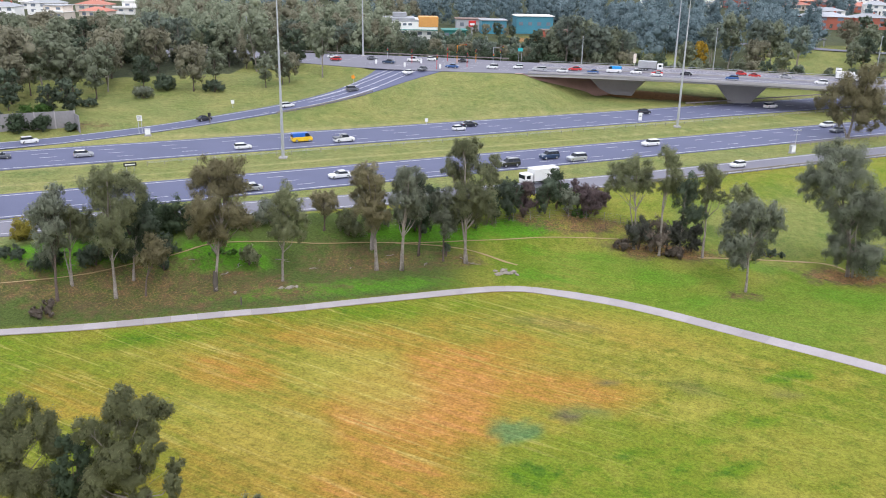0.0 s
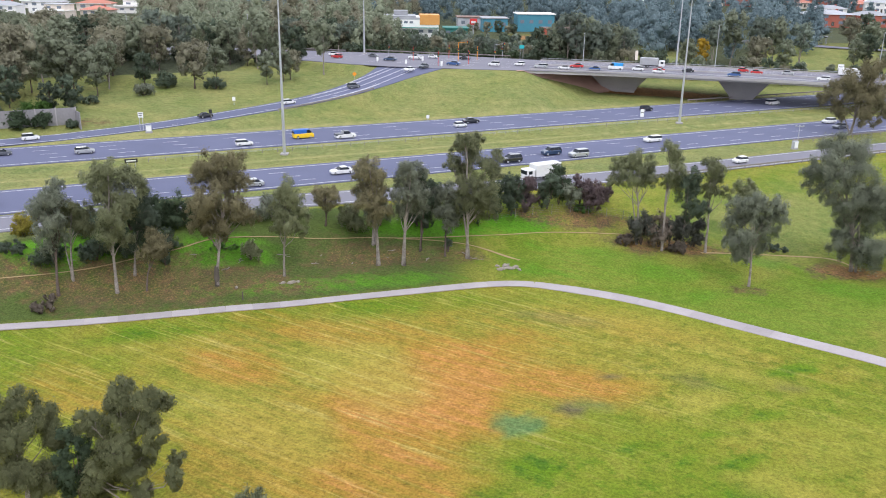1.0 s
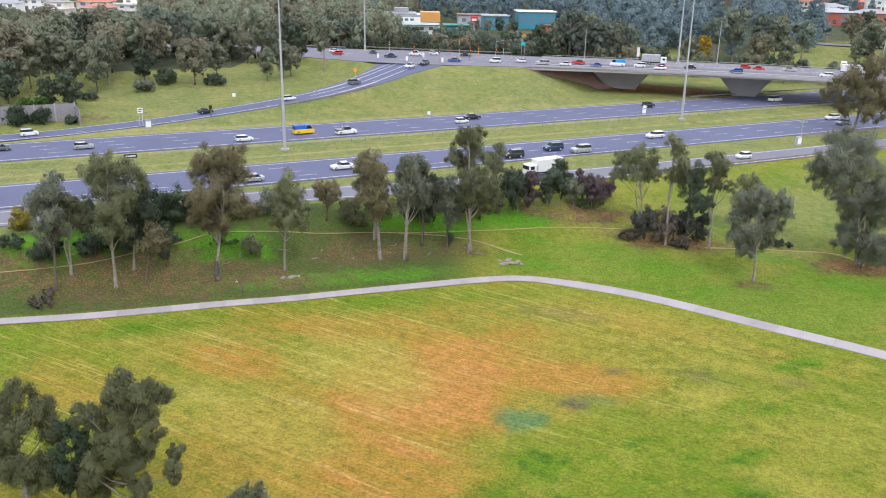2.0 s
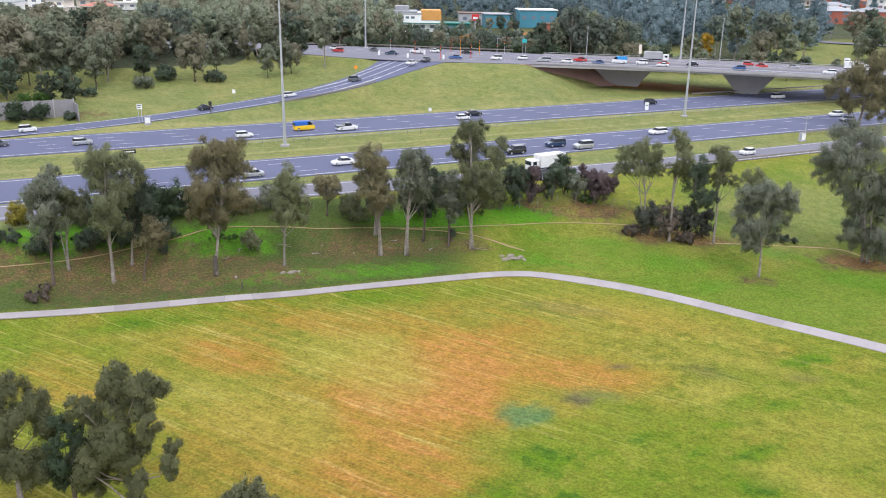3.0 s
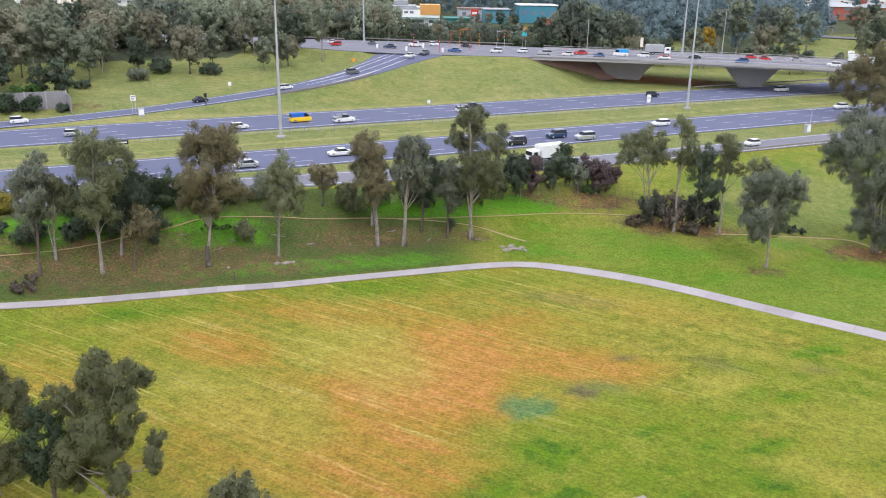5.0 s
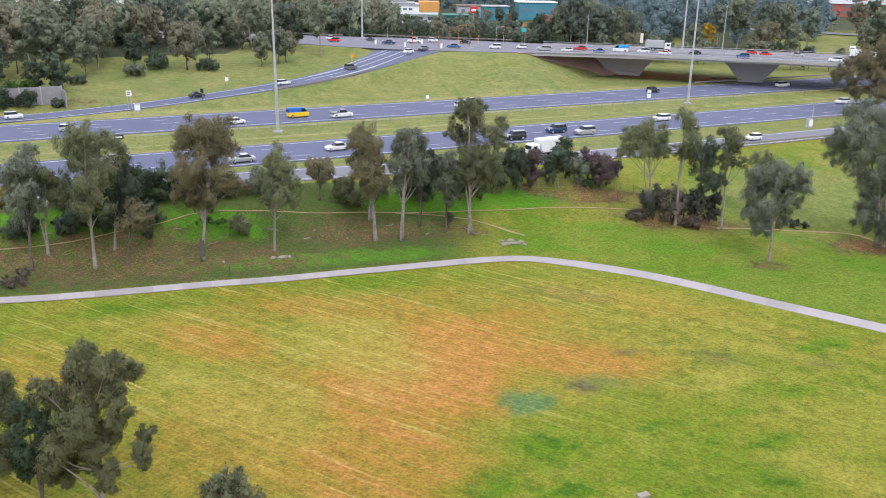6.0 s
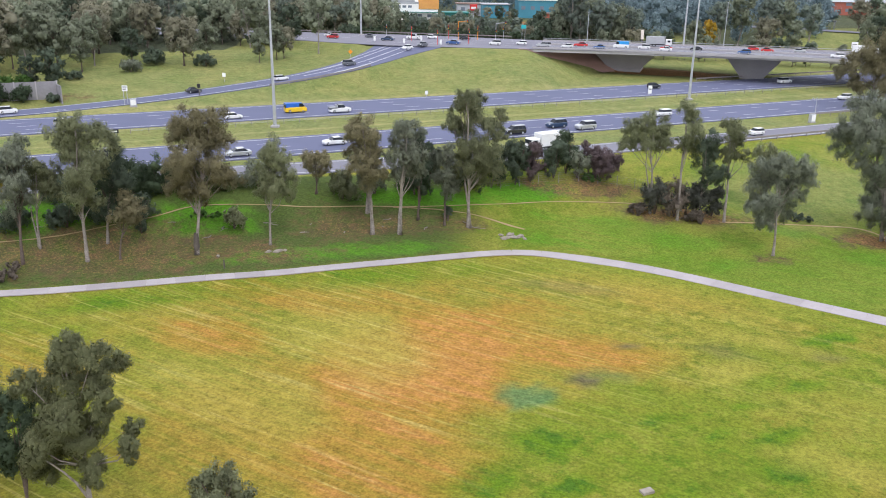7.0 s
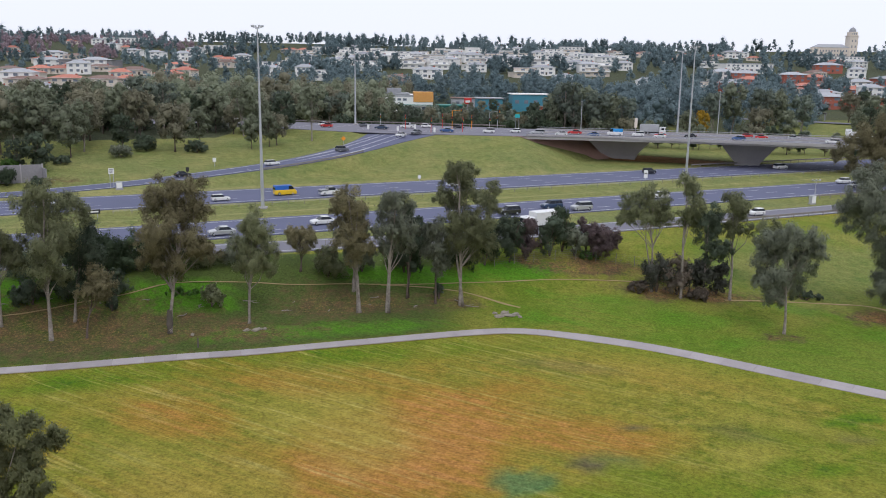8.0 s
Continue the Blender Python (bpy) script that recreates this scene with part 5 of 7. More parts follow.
# ---- masts, lamps, signs, rails ----
def high_mast(x, y, h, z=None, label="tall tapered steel lighting mast with a lamp ring"):
    top = tagged(new("high_mast_light"), label, "light mast", "lighting masts")
    top.matrix_basis = pose(x, y, gz(x, y) if z is None else z)
    bm = bmesh.new()
    for i in range(4):
        rod(bm, (0, 0, h * i / 4), (0, 0, h * (i + 1) / 4), 0.32 - 0.055 * i, 0.32 - 0.055 * (i + 1), 12)
    part("pole", bm, STEEL, top)
    part("base", boxed(-0.75, 0.75, -0.75, 0.75, -0.3, 0.35, 0.08), CONCRETE, top)
    bm = rod(bmesh.new(), (0, 0, h - 0.2), (0, 0, h + 0.15), 0.4, 0.3, 12)
    part("ring", bm, STEEL, top)
    for i in range(6):
        a = i * math.pi / 3
        bm = rod(bmesh.new(), (0.6 * math.cos(a), 0.6 * math.sin(a), h), (0.95 * math.cos(a), 0.95 * math.sin(a), h + 0.1), 0.05, 0.05, 6)
        box(bm, 0.95 * math.cos(a) - 0.15, 0.95 * math.cos(a) + 0.15, 0.95 * math.sin(a) - 0.15, 0.95 * math.sin(a) + 0.15, h + 0.1, h + 0.42, 0.06)
        part("floodlight", bm, STEEL, top)
    return top


high_mast(-31.6, 158.4, 31.0)
high_mast(54.9, 201.6, 30.0)
high_mast(68.6, 262.6, 23.5, 7.0, "tall steel lighting mast beside the main road")
high_mast(-29.0, 283.6, 24.5, 7.0, "tall steel lighting mast beside the main road")


def street_lamp(x, y, z, h, turn):
    top = tagged(new("street_lamp"), "grey steel street lamp with a short arm", "street lamp", "street lamps")
    top.matrix_basis = pose(x, y, z, 0, 0, turn)
    part("pole", rod(rod(bmesh.new(), (0, 0, -0.2), (0, 0, h), 0.14, 0.08, 8), (0, 0, 0), (0, 0, 0.4), 0.22, 0.2, 8), STEEL, top)
    part("arm", rod(bmesh.new(), (0, 0, h - 0.1), (1.5, 0, h + 0.25), 0.06, 0.05, 6), STEEL, top)
    part("lantern", boxed(1.3, 2.2, -0.2, 0.2, h + 0.15, h + 0.38, 0.07), STEEL, top)


for x, y, h, turn in ((80.4, 262.5, 12.2, -110), (122.8, 247.5, 11.8, -110), (41.5, 271.8, 8.5, -100), (-70, 296, 11, -80), (-115, 305, 11, -80)):
    street_lamp(x, y, 7.0, h, turn)


def sign(name, x, y, z, w, h, high, board, label, turn=0.0, thick=0.06, bars=0):
    top = tagged(new(name), label, "sign")
    top.matrix_basis = pose(x, y, z, 0, 0, turn)
    for k in ((-0.3 * w, 0.3 * w) if w > 1 else (0.0,)):
        part("post", rod(bmesh.new(), (k, 0.05, -0.3), (k, 0.05, high), 0.06, 0.06, 8), STEEL, top)
    part("board", boxed(-w / 2, w / 2, -thick, 0.0, high - h, high, 0.02), board, top)
    for i in range(bars):
        zz = high - h * (i + 0.7) / (bars + 0.6)
        part("text_bar", boxed(-0.36 * w, (0.36 - 0.12 * (i % 2)) * w, -thick - 0.006, -thick - 0.002, zz - 0.09, zz + 0.09), BLACK_PAINT, top)
    return top


sign("road_sign", -65.2, 176.0, gz(-65.2, 176.0) - 0.2, 1.1, 1.1, 4.0, SIGN_WHITE, "white road sign board on steel posts", 5, bars=2)
sign("road_sign", 47.4, 208.5, gz(47.4, 208.5), 0.95, 1.9, 2.2, SIGN_WHITE, "tall white marker board at the roadside", 10, bars=1)
sign("road_sign", -52.3, 203.0, gz(-52.3, 203.0), 0.8, 0.9, 2.0, SIGN_WHITE, "small white roadside marker sign", 0)
sign("road_sign", -5.3, 197.5, gz(-5.3, 197.5), 0.7, 0.8, 1.6, SIGN_WHITE, "small white roadside marker at the grass edge", 0)
arrow_board = sign("road_sign", -56.3, 145.5, gz(-56.3, 145.5), 2.2, 0.7, 1.5, BLACK_PAINT, "low black and white arrow board in the median", 26, bars=0)
part("arrow", boxed(-0.85, 0.85, -0.075, -0.065, 1.04, 1.26), SIGN_WHITE, arrow_board)
sign("road_sign", 22.3, 276.0, 7.0, 1.5, 1.1, 4.4, SIGN_TEAL, "teal direction sign beside the main road", 0)
sign("road_sign", 57.0, 266.0, 7.0, 0.9, 2.8, 4.2, CREAM_PAINT, "cream pylon sign beside the main road", 0)
sign("road_sign", 112.0, 247.5, 7.0, 1.6, 1.6, 3.0, SIGN_WHITE, "white sign board at the bridge end", -20, bars=1)
for i, (x, y) in enumerate(((-22.5, 259), (-13.5, 252.5), (-3, 250), (-9, 263))):
    sign("keep_left_sign", x, y, 7.0, 0.6, 1.3, 1.6, SIGN_WHITE, "white traffic island marker board", 10)
warn = tagged(new("warning_sign"), "orange diamond warning sign on a post", "sign")
warn.matrix_basis = pose(-26.4, 232.0, gz(-26.4, 232.0))
part("post", rod(bmesh.new(), (0, 0.05, -0.3), (0, 0.05, 2.0), 0.05, 0.05, 6), STEEL, warn)
part("board", rod(bmesh.new(), (0, -0.03, 1.75), (0, 0.03, 1.75), 0.62, 0.62, 4), ORANGE_PAINT, warn)
stub = tagged(new("sign_post"), "dark weathered post with a small dark sign", "post")
stub.matrix_basis = pose(-53.0, 185.2, gz(-53.0, 185.2))
part("post", rod(bmesh.new(), (0, 0, -0.2), (0, 0, 2.6), 0.1, 0.09, 8), TIMBER, stub)
part("plate", boxed(-0.35, 0.35, -0.12, -0.08, 1.7, 2.6, 0.02), BLACK_PAINT, stub)


def cabinet(x, y, z, w, h, label):
    top = tagged(new("roadside_cabinet"), label, "cabinet")
    top.matrix_basis = pose(x, y, z, 0, 0, 20)
    part("body", boxed(-w / 2, w / 2, -0.4, 0.4, 0.15, h, 0.04), GREY_ROOF, top)
    part("plinth", boxed(-w / 2 - 0.1, w / 2 + 0.1, -0.5, 0.5, -0.2, 0.15, 0.02), CONCRETE, top)
    part("door", boxed(-w / 2 + 0.1, w / 2 - 0.1, -0.43, -0.41, 0.3, h - 0.12), SIGN_WHITE, top)


cabinet(-63.0, 174.0, gz(-63.0, 174.0), 1.2, 1.5, "pale grey roadside control cabinet")
cabinet(71.6, 173.2, gz(71.6, 173.2), 1.1, 1.7, "white roadside control cabinet on grass")
gantry = tagged(new("camera_pole"), "slim steel pole with a cross arm and small boxes", "pole")
gantry.matrix_basis = pose(73.4, 176.5, gz(73.4, 176.5))
part("pole", rod(bmesh.new(), (0, 0, -0.3), (0, 0, 4.3), 0.08, 0.05, 8), STEEL, gantry)
part("arm", boxed(-0.9, 0.9, -0.05, 0.05, 4.1, 4.2, 0.02), STEEL, gantry)
for k in (-0.75, 0.0, 0.75):
    part("sensor", boxed(k - 0.12, k + 0.12, -0.15, 0.15, 4.21, 4.42, 0.03), STEEL, gantry)


def guard_rail(pts, label, pace=3.0, high=0.75, name="guard_rail", material=RAIL_STEEL):
    top = tagged(new(name), label, "guard rail")
    rows = resample([(x, y, z, 0.05) for x, y, z in pts], pace)
    ribbon("beam", [(x, y, z + high, 0.05) for x, y, z, _ in rows], material, depth=0.32, parent=top)
    post = mesh_of("post", *block(0.07, 0.06, -0.3, high - 0.02), material)
    for x, y, z, _ in rows:
        child("post", post, top, pose(x + 0.1, y + 0.1, z))
    return top


def block(hx, hy, z0, z1):
    v = [(sx * hx, sy * hy, z) for z in (z0, z1) for sx, sy in ((-1, -1), (1, -1), (1, 1), (-1, 1))]
    return v, [(3, 2, 1, 0), (4, 5, 6, 7), (0, 1, 5, 4), (1, 2, 6, 5), (2, 3, 7, 6), (3, 0, 4, 7)]


guard_rail([(*plan(r, 112.6), 0.0) for r in np.linspace(92, 300, 20)], "weathered steel guard rail along the slip road")
guard_rail([(*plan(r, 127.6), 0.0) for r in np.linspace(146, 330, 16)], "weathered steel guard rail between slip road and motorway")
guard_rail([(*plan(r, 182.2), 0.0) for r in np.linspace(165, 300, 12)], "steel guard rail beneath the bridge")
guard_rail([(x, y, z) for x, y, z in off(resample(upper_rows, 6.0), 14.6) if -160 < x < 27 and not -30 < x < 22], "steel guard rail along the main road", 4.0)
guard_rail([(x, y, z) for x, y, z in off(resample(upper_rows, 5.0), 19.5) if -30 < x < 24], "steel guard rail behind the junction", 4.0)
guard_rail([(x, y, z) for x, y, z in off(exit_dense, -5.6) if -42 < x < -19], "low steel rail along the exit ramp", 4.0, 0.6)


def median_barrier():
    top = tagged(new("cable_barrier"), "wire rope safety barrier on slim posts in grass", "barrier")
    post = mesh_of("post", *block(0.045, 0.03, -0.2, 0.85), RAIL_STEEL)
    for r in np.arange(18, 232, 3.0):
        x, y = plan(r, 158.6)
        child("post", post, top, pose(x, y, gz(x, y), 0, 0, 26.5))
    for h in (0.5, 0.62, 0.74):
        ribbon("cable", [(*plan(r, 158.6), gz(*plan(r, 158.6)) + h, 0.012) for r in np.arange(18, 233, 12.0)], STEEL, depth=0.024, parent=top)


median_barrier()


def noise_wall():
    top = tagged(new("noise_wall"), "grey concrete panel noise wall beside the ramp", "wall")
    a, b = Vector((-80.2, 179.0)), Vector((-150.0, 143.0))
    n = 20
    ang = math.degrees(math.atan2(b.y - a.y, b.x - a.x))
    length = (b - a).length / n
    panel = mesh_of("panel", *block(length / 2 - 0.09, 0.09, -0.6, 3.6), WALL_GREY)
    post = mesh_of("post", *block(0.12, 0.15, -0.6, 3.75), CONCRETE)
    for i in range(n):
        p = a.lerp(b, (i + 0.5) / n)
        q = a.lerp(b, i / n)
        child("panel", panel, top, pose(p.x, p.y, gz(p.x, p.y), 0, 0, ang))
        child("post", post, top, pose(q.x, q.y, gz(q.x, q.y), 0, 0, ang))
    end = mesh_of("end_panel", *block(1.6, 0.1, -0.6, 3.4), WALL_GREY)
    child("end_panel", end, top, pose(-79.2, 177.6, gz(-79.2, 177.6), 0, 0, -52))


noise_wall()


def wire_fence():
    top = tagged(new("wire_fence"), "low galvanised wire mesh fence before shrubs", "fence")
    pts = [(7.5, 121.6), (13.0, 123.8), (19.0, 125.6), (24.5, 125.2), (32.0, 124.4)]
    rows = resample([(x, y, 0, 0) for x, y in pts], 2.4)
    post = mesh_of("post", *block(0.03, 0.03, -0.2, 1.5), RAIL_STEEL)
    for x, y, _, _ in rows:
        child("post", post, top, pose(x, y, gz(x, y)))
    for h in (0.3, 0.6, 0.9, 1.2, 1.45):
        ribbon("wire", [(x, y, gz(x, y) + h, 0.006) for x, y, _, _ in rows], RAIL_STEEL, depth=0.012, parent=top)


wire_fence()


def traffic_signal(x, y, turn, paint_pole, arm=0.0):
    top = tagged(new("traffic_signal"), "traffic signal on an orange-red pole at the junction", "traffic light", "signals at the junction")
    top.matrix_basis = pose(x, y, 7.0, 0, 0, turn)
    h = 5.6 if arm else 4.2
    bm = rod(bmesh.new(), (0, 0, -0.2), (0, 0, h), 0.09, 0.08, 8)
    if arm:
        rod(bm, (0, 0, h - 0.1), (arm, 0, h + 0.2), 0.07, 0.05, 6)
    part("pole", bm, paint_pole, top)
    for k, z in ((0, 2.6),) + (((arm, h - 0.6),) if arm else ()):
        head = part("signal_head", boxed(k - 0.28, k + 0.28, -0.28, 0.12, z, z + 1.15, 0.04), BLACK_PAINT, top)
        for j, m in enumerate((RED_PAINT, YELLOW_PAINT, GREEN_PANEL)):
            part("lens", rod(bmesh.new(), (k, -0.28, z + 0.93 - 0.36 * j), (k, -0.34, z + 0.93 - 0.36 * j), 0.13, 0.13, 10), m, head)


for x, y, turn, m, arm in ((-4, 252, 10, RED_PAINT, 0), (2, 268, -20, ORANGE_PAINT, 3), (5, 258, 40, RED_PAINT, 0), (-12, 266, 0, RED_PAINT, 0), (8, 272, -10, ORANGE_PAINT, 0), (13, 262, 20, STEEL, 3), (-1, 275, 0, RED_PAINT, 0), (-20, 272, 10, STEEL, 0), (16, 274, -30, STEEL, 0)):
    traffic_signal(x, y, turn, m, arm)


# ---- small things in the park ----
def rock(seed, x, y, w, h):
    rng = random.Random(seed)
    bm = bmesh.new()
    bmesh.ops.create_icosphere(bm, subdivisions=2, radius=1.0)
    for v in bm.verts:
        k = 0.75 + 0.5 * noise.noise(v.co * 1.6 + Vector((seed, 0, 0)))
        v.co = Vector((v.co.x * w * k, v.co.y * w * 0.7 * k, v.co.z * h * k))
    me = bpy.data.meshes.new("rock")
    bm.to_mesh(me)
    bm.free()
    me.materials.append(ROCK)
    ob = new("rock", me)
    ob.matrix_basis = pose(x, y, gz(x, y) + 0.05, 0, 0, rng.uniform(0, 180))
    return tagged(ob, "flat pale weathered rock lying in grass", "rock", "rocks")


for i, (x, y, w) in enumerate(((7.4, 107.6, 0.8), (8.6, 108.1, 1.0), (9.5, 108.6, 0.7), (8.2, 109.0, 0.8), (9.9, 107.8, 0.5), (7.0, 108.6, 0.5), (-19.8, 101.0, 0.8), (-20.9, 100.7, 0.5), (-19.0, 101.3, 0.4), (-26.4, 98.9, 0.4))):
    rock(i + 1, x, y, w, 0.22)
bollard = tagged(new("bollard"), "short dark timber post beside the path", "post")
bollard.matrix_basis = pose(-24.9, 95.9, gz(-24.9, 95.9))
part("post", rod(bmesh.new(), (0, 0, -0.2), (0, 0, 1.05), 0.09, 0.08, 8), TIMBER, bollard)
slab_stone = new("concrete_block", mesh_of("concrete_block", *block(0.44, 0.26, -0.1, 0.18), ROCK))
slab_stone.matrix_basis = pose(13.9, 54.9, gz(13.9, 54.9), 0, 0, 25)
tagged(slab_stone, "pale concrete block lying in the grass", "block")


def fallen_branch(seed, x, y, length, turn):
    v, f = [], []
    rng = np.random.RandomState(seed)
    pts = [(length * t, 0.25 * length * (rng.rand() - 0.5), 0.06) for t in (0, 0.35, 0.7, 1.0)]
    tube(v, f, pts, [0.07, 0.06, 0.04, 0.015], 5)
    tube(v, f, [pts[1], (pts[1][0] + 0.3 * length, 0.3 * length, 0.12)], [0.035, 0.01], 4, 5)
    ob = new("fallen_branch", mesh_of("fallen_branch", v, f, BARK_PALE))
    ob.matrix_basis = pose(x, y, gz(x, y), 0, 0, turn)
    tagged(ob, "pale fallen gum branch on the ground", "branch", "fallen branches")


for i in range(16):
    fallen_branch(i, -48 + 3.4 * i + 1.3 * (i % 3), 100 + 0.75 * i + 3.5 * ((i * 7) % 5) / 5, 1.2 + 0.35 * (i % 4), 47 * i)


# ---- vehicles ----
def loft(name, sections, material):
    """A closed hull out of rings of equal length."""
    v, f, n = [], [], len(sections[0])
    for ring in sections:
        v += ring
    for i in range(len(sections) - 1):
        for k in range(n):
            a, b = i * n + k, i * n + (k + 1) % n
            f.append((a, b, b + n, a + n))
    f += [tuple(range(n))[::-1], tuple(range((len(sections) - 1) * n, len(sections) * n))]
    return mesh_of(name, v, f, material, False)


def hull_ring(x, w, z0, z1, tuck=0.1):
    r = min(0.12, (z1 - z0) * 0.3)
    return [(x, -w + tuck, z0), (x, w - tuck, z0), (x, w, z0 + r), (x, w, z1 - r), (x, w - r, z1), (x, -w + r, z1), (x, -w, z1 - r), (x, -w, z0 + r)]


def wheel_meshes():
    bm = rod(bmesh.new(), (0, -0.11, 0), (0, 0.11, 0), 0.33, 0.33, 16)
    tyre = bpy.data.meshes.new("tyre")
    bm.to_mesh(tyre)
    bm.free()
    tyre.materials.append(RUBBER)
    bm = rod(bmesh.new(), (0, -0.12, 0), (0, 0.12, 0), 0.2, 0.2, 10)
    rim = bpy.data.meshes.new("rim")
    bm.to_mesh(rim)
    bm.free()
    rim.materials.append(STEEL)
    return tyre, rim


TYRE, RIM = wheel_meshes()
# length, width, bonnet height, belt height, roof height, cabin start and end (share of the length from the nose), roof start and end
SHAPES = {"sedan": (4.75, 1.82, 0.86, 0.94, 1.45, 0.27, 0.86, 0.44, 0.70), "hatch": (4.25, 1.78, 0.92, 0.98, 1.50, 0.24, 0.98, 0.42, 0.88), "suv": (4.70, 1.88, 1.05, 1.10, 1.72, 0.24, 0.99, 0.38, 0.92),
          "wagon": (4.80, 1.82, 0.90, 0.97, 1.50, 0.26, 0.99, 0.42, 0.93), "van": (5.20, 1.95, 1.15, 1.25, 2.10, 0.08, 1.00, 0.24, 0.985), "ute": (5.30, 1.88, 1.05, 1.12, 1.78, 0.24, 0.66, 0.36, 0.58)}


def wheels(top, xs, half, r=0.33):
    for x in xs:
        for s in (-1, 1):
            w = child("wheel", TYRE, top, pose(x, s * (half - 0.12), r) @ Matrix.Diagonal((r / 0.33, 1, r / 0.33, 1)))
            child("rim", RIM, w)


def car(kind, body, label, rear=None):
    """A vehicle with its nose along +x, standing on z = 0."""
    ln, wd, hood, belt, roof, c0, c1, r0, r1 = SHAPES[kind]
    top = tagged(new(kind if kind in ("van", "ute") else "car"), label, {"van": "van", "ute": "utility truck"}.get(kind, "car"), "vehicles on the roads")
    h, w = ln / 2, wd / 2
    X = lambda share: h - share * ln
    tail = belt if kind != "sedan" else belt - 0.02
    rings = [hull_ring(h, w * 0.80, 0.35, hood - 0.25), hull_ring(h - 0.12, w * 0.93, 0.24, hood - 0.10), hull_ring(X(0.12), w * 0.98, 0.22, hood), hull_ring(X(c0), w, 0.22, belt), hull_ring(X(0.6), w, 0.22, belt),
             hull_ring(X(0.9), w * 0.98, 0.22, tail), hull_ring(-h + 0.1, w * 0.95, 0.26, tail - 0.03), hull_ring(-h, w * 0.86, 0.36, tail - 0.14)]
    child("body", loft("body", rings, body), top)
    rear = rear or body
    gw, tw = w * 0.90, w * 0.74
    if kind == "van":
        tw = w * 0.90
    glass = [(X(c0), -gw, belt - 0.02), (X(c0), gw, belt - 0.02), (X(r0), tw, roof - 0.07), (X(r0), -tw, roof - 0.07), (X(c1), -gw, belt - 0.02), (X(c1), gw, belt - 0.02), (X(r1), tw, roof - 0.07), (X(r1), -tw, roof - 0.07)]
    child("glasshouse", mesh_of("glasshouse", glass, [(0, 1, 2, 3), (1, 5, 6, 2), (5, 4, 7, 6), (4, 0, 3, 7), (3, 2, 6, 7), (0, 4, 5, 1)], GLASS), top)
    child("roof", loft("roof", [[(x, -k, roof - 0.075), (x, k, roof - 0.075), (x, k * 0.93, roof), (x, -k * 0.93, roof)] for x, k in ((X(r0) + 0.06, tw * 0.98), (X(r0) - 0.15, tw * 1.02), (X(r1) + 0.15, tw * 1.02), (X(r1) - 0.05, tw * 0.98))], rear), top)
    for s in (-1, 1):
        for share in (r0 + 0.36 * (r1 - r0),) + ((r0 + 0.75 * (r1 - r0),) if kind != "ute" else ()):
            x = X(share)
            child("pillar", mesh_of("pillar", [(x - 0.05, s * (gw + 0.012), belt - 0.03), (x + 0.05, s * (gw + 0.012), belt - 0.03), (x + 0.05, s * (tw + 0.012), roof - 0.06), (x - 0.05, s * (tw + 0.012), roof - 0.06),
                                               (x - 0.05, s * (gw - 0.03), belt - 0.03), (x + 0.05, s * (gw - 0.03), belt - 0.03), (x + 0.05, s * (tw - 0.03), roof - 0.06), (x - 0.05, s * (tw - 0.03), roof - 0.06)],
                                    [(0, 1, 2, 3), (7, 6, 5, 4), (0, 4, 5, 1), (1, 5, 6, 2), (2, 6, 7, 3), (3, 7, 4, 0)], BLACK_PAINT), top)
        part("headlight", boxed(h - 0.16, h - 0.02, s * w * 0.68 - 0.17, s * w * 0.68 + 0.17, hood - 0.30, hood - 0.15, 0.02), HEAD_LENS, top)
        part("taillight", boxed(-h + 0.0, -h + 0.14, s * w * 0.76 - 0.11, s * w * 0.76 + 0.11, tail - 0.32, tail - 0.12, 0.02), TAIL_LENS, top)
        part("mirror", boxed(X(c0 + 0.06) - 0.08, X(c0 + 0.06) + 0.08, s * (w + 0.1) - 0.09, s * (w + 0.1) + 0.09, belt, belt + 0.16, 0.03), body, top)
    if kind == "van":
        part("cargo_body", boxed(-h + 0.05, X(0.36), -w * 0.93, w * 0.93, belt - 0.1, roof + 0.02, 0.08), rear, top)
    if kind == "ute":
        part("tray", boxed(-h - 0.05, X(0.66), -w * 0.97, w * 0.97, 0.78, 1.25, 0.03), rear, top)
        part("headboard", boxed(X(0.66) - 0.02, X(0.64), -w * 0.9, w * 0.9, 1.2, 1.75, 0.02), STEEL, top)
    wheels(top, (h * 0.63, -h * 0.60), w, 0.36 if kind in ("suv", "ute", "van") else 0.33)
    return top


def truck(body, cargo, label, ln=8.0):
    top = tagged(new("truck"), label, "truck", "vehicles on the roads")
    h = ln / 2
    part("chassis", boxed(-h, h - 0.4, -0.5, 0.5, 0.55, 0.9, 0.03), BLACK_PAINT, top)
    cab = part("cab", boxed(h - 1.9, h, -1.12, 1.12, 0.6, 2.55, 0.16), body, top)
    part("windscreen", boxed(h - 0.02, h + 0.015, -0.95, 0.95, 1.55, 2.3, 0.02), GLASS, cab)
    for s in (-1, 1):
        part("window", boxed(h - 1.2, h - 0.35, s * 1.115 - 0.015, s * 1.115 + 0.015, 1.6, 2.25), GLASS, cab)
        part("headlight", boxed(h - 0.02, h + 0.03, s * 0.8 - 0.18, s * 0.8 + 0.18, 0.8, 1.0, 0.02), HEAD_LENS, cab)
    part("cargo_box", boxed(-h, h - 2.1, -1.2, 1.2, 0.95, 3.3, 0.06), cargo, top)
    wheels(top, (h - 1.1, -h + 1.6, -h + 2.6), 1.1, 0.46)
    return top


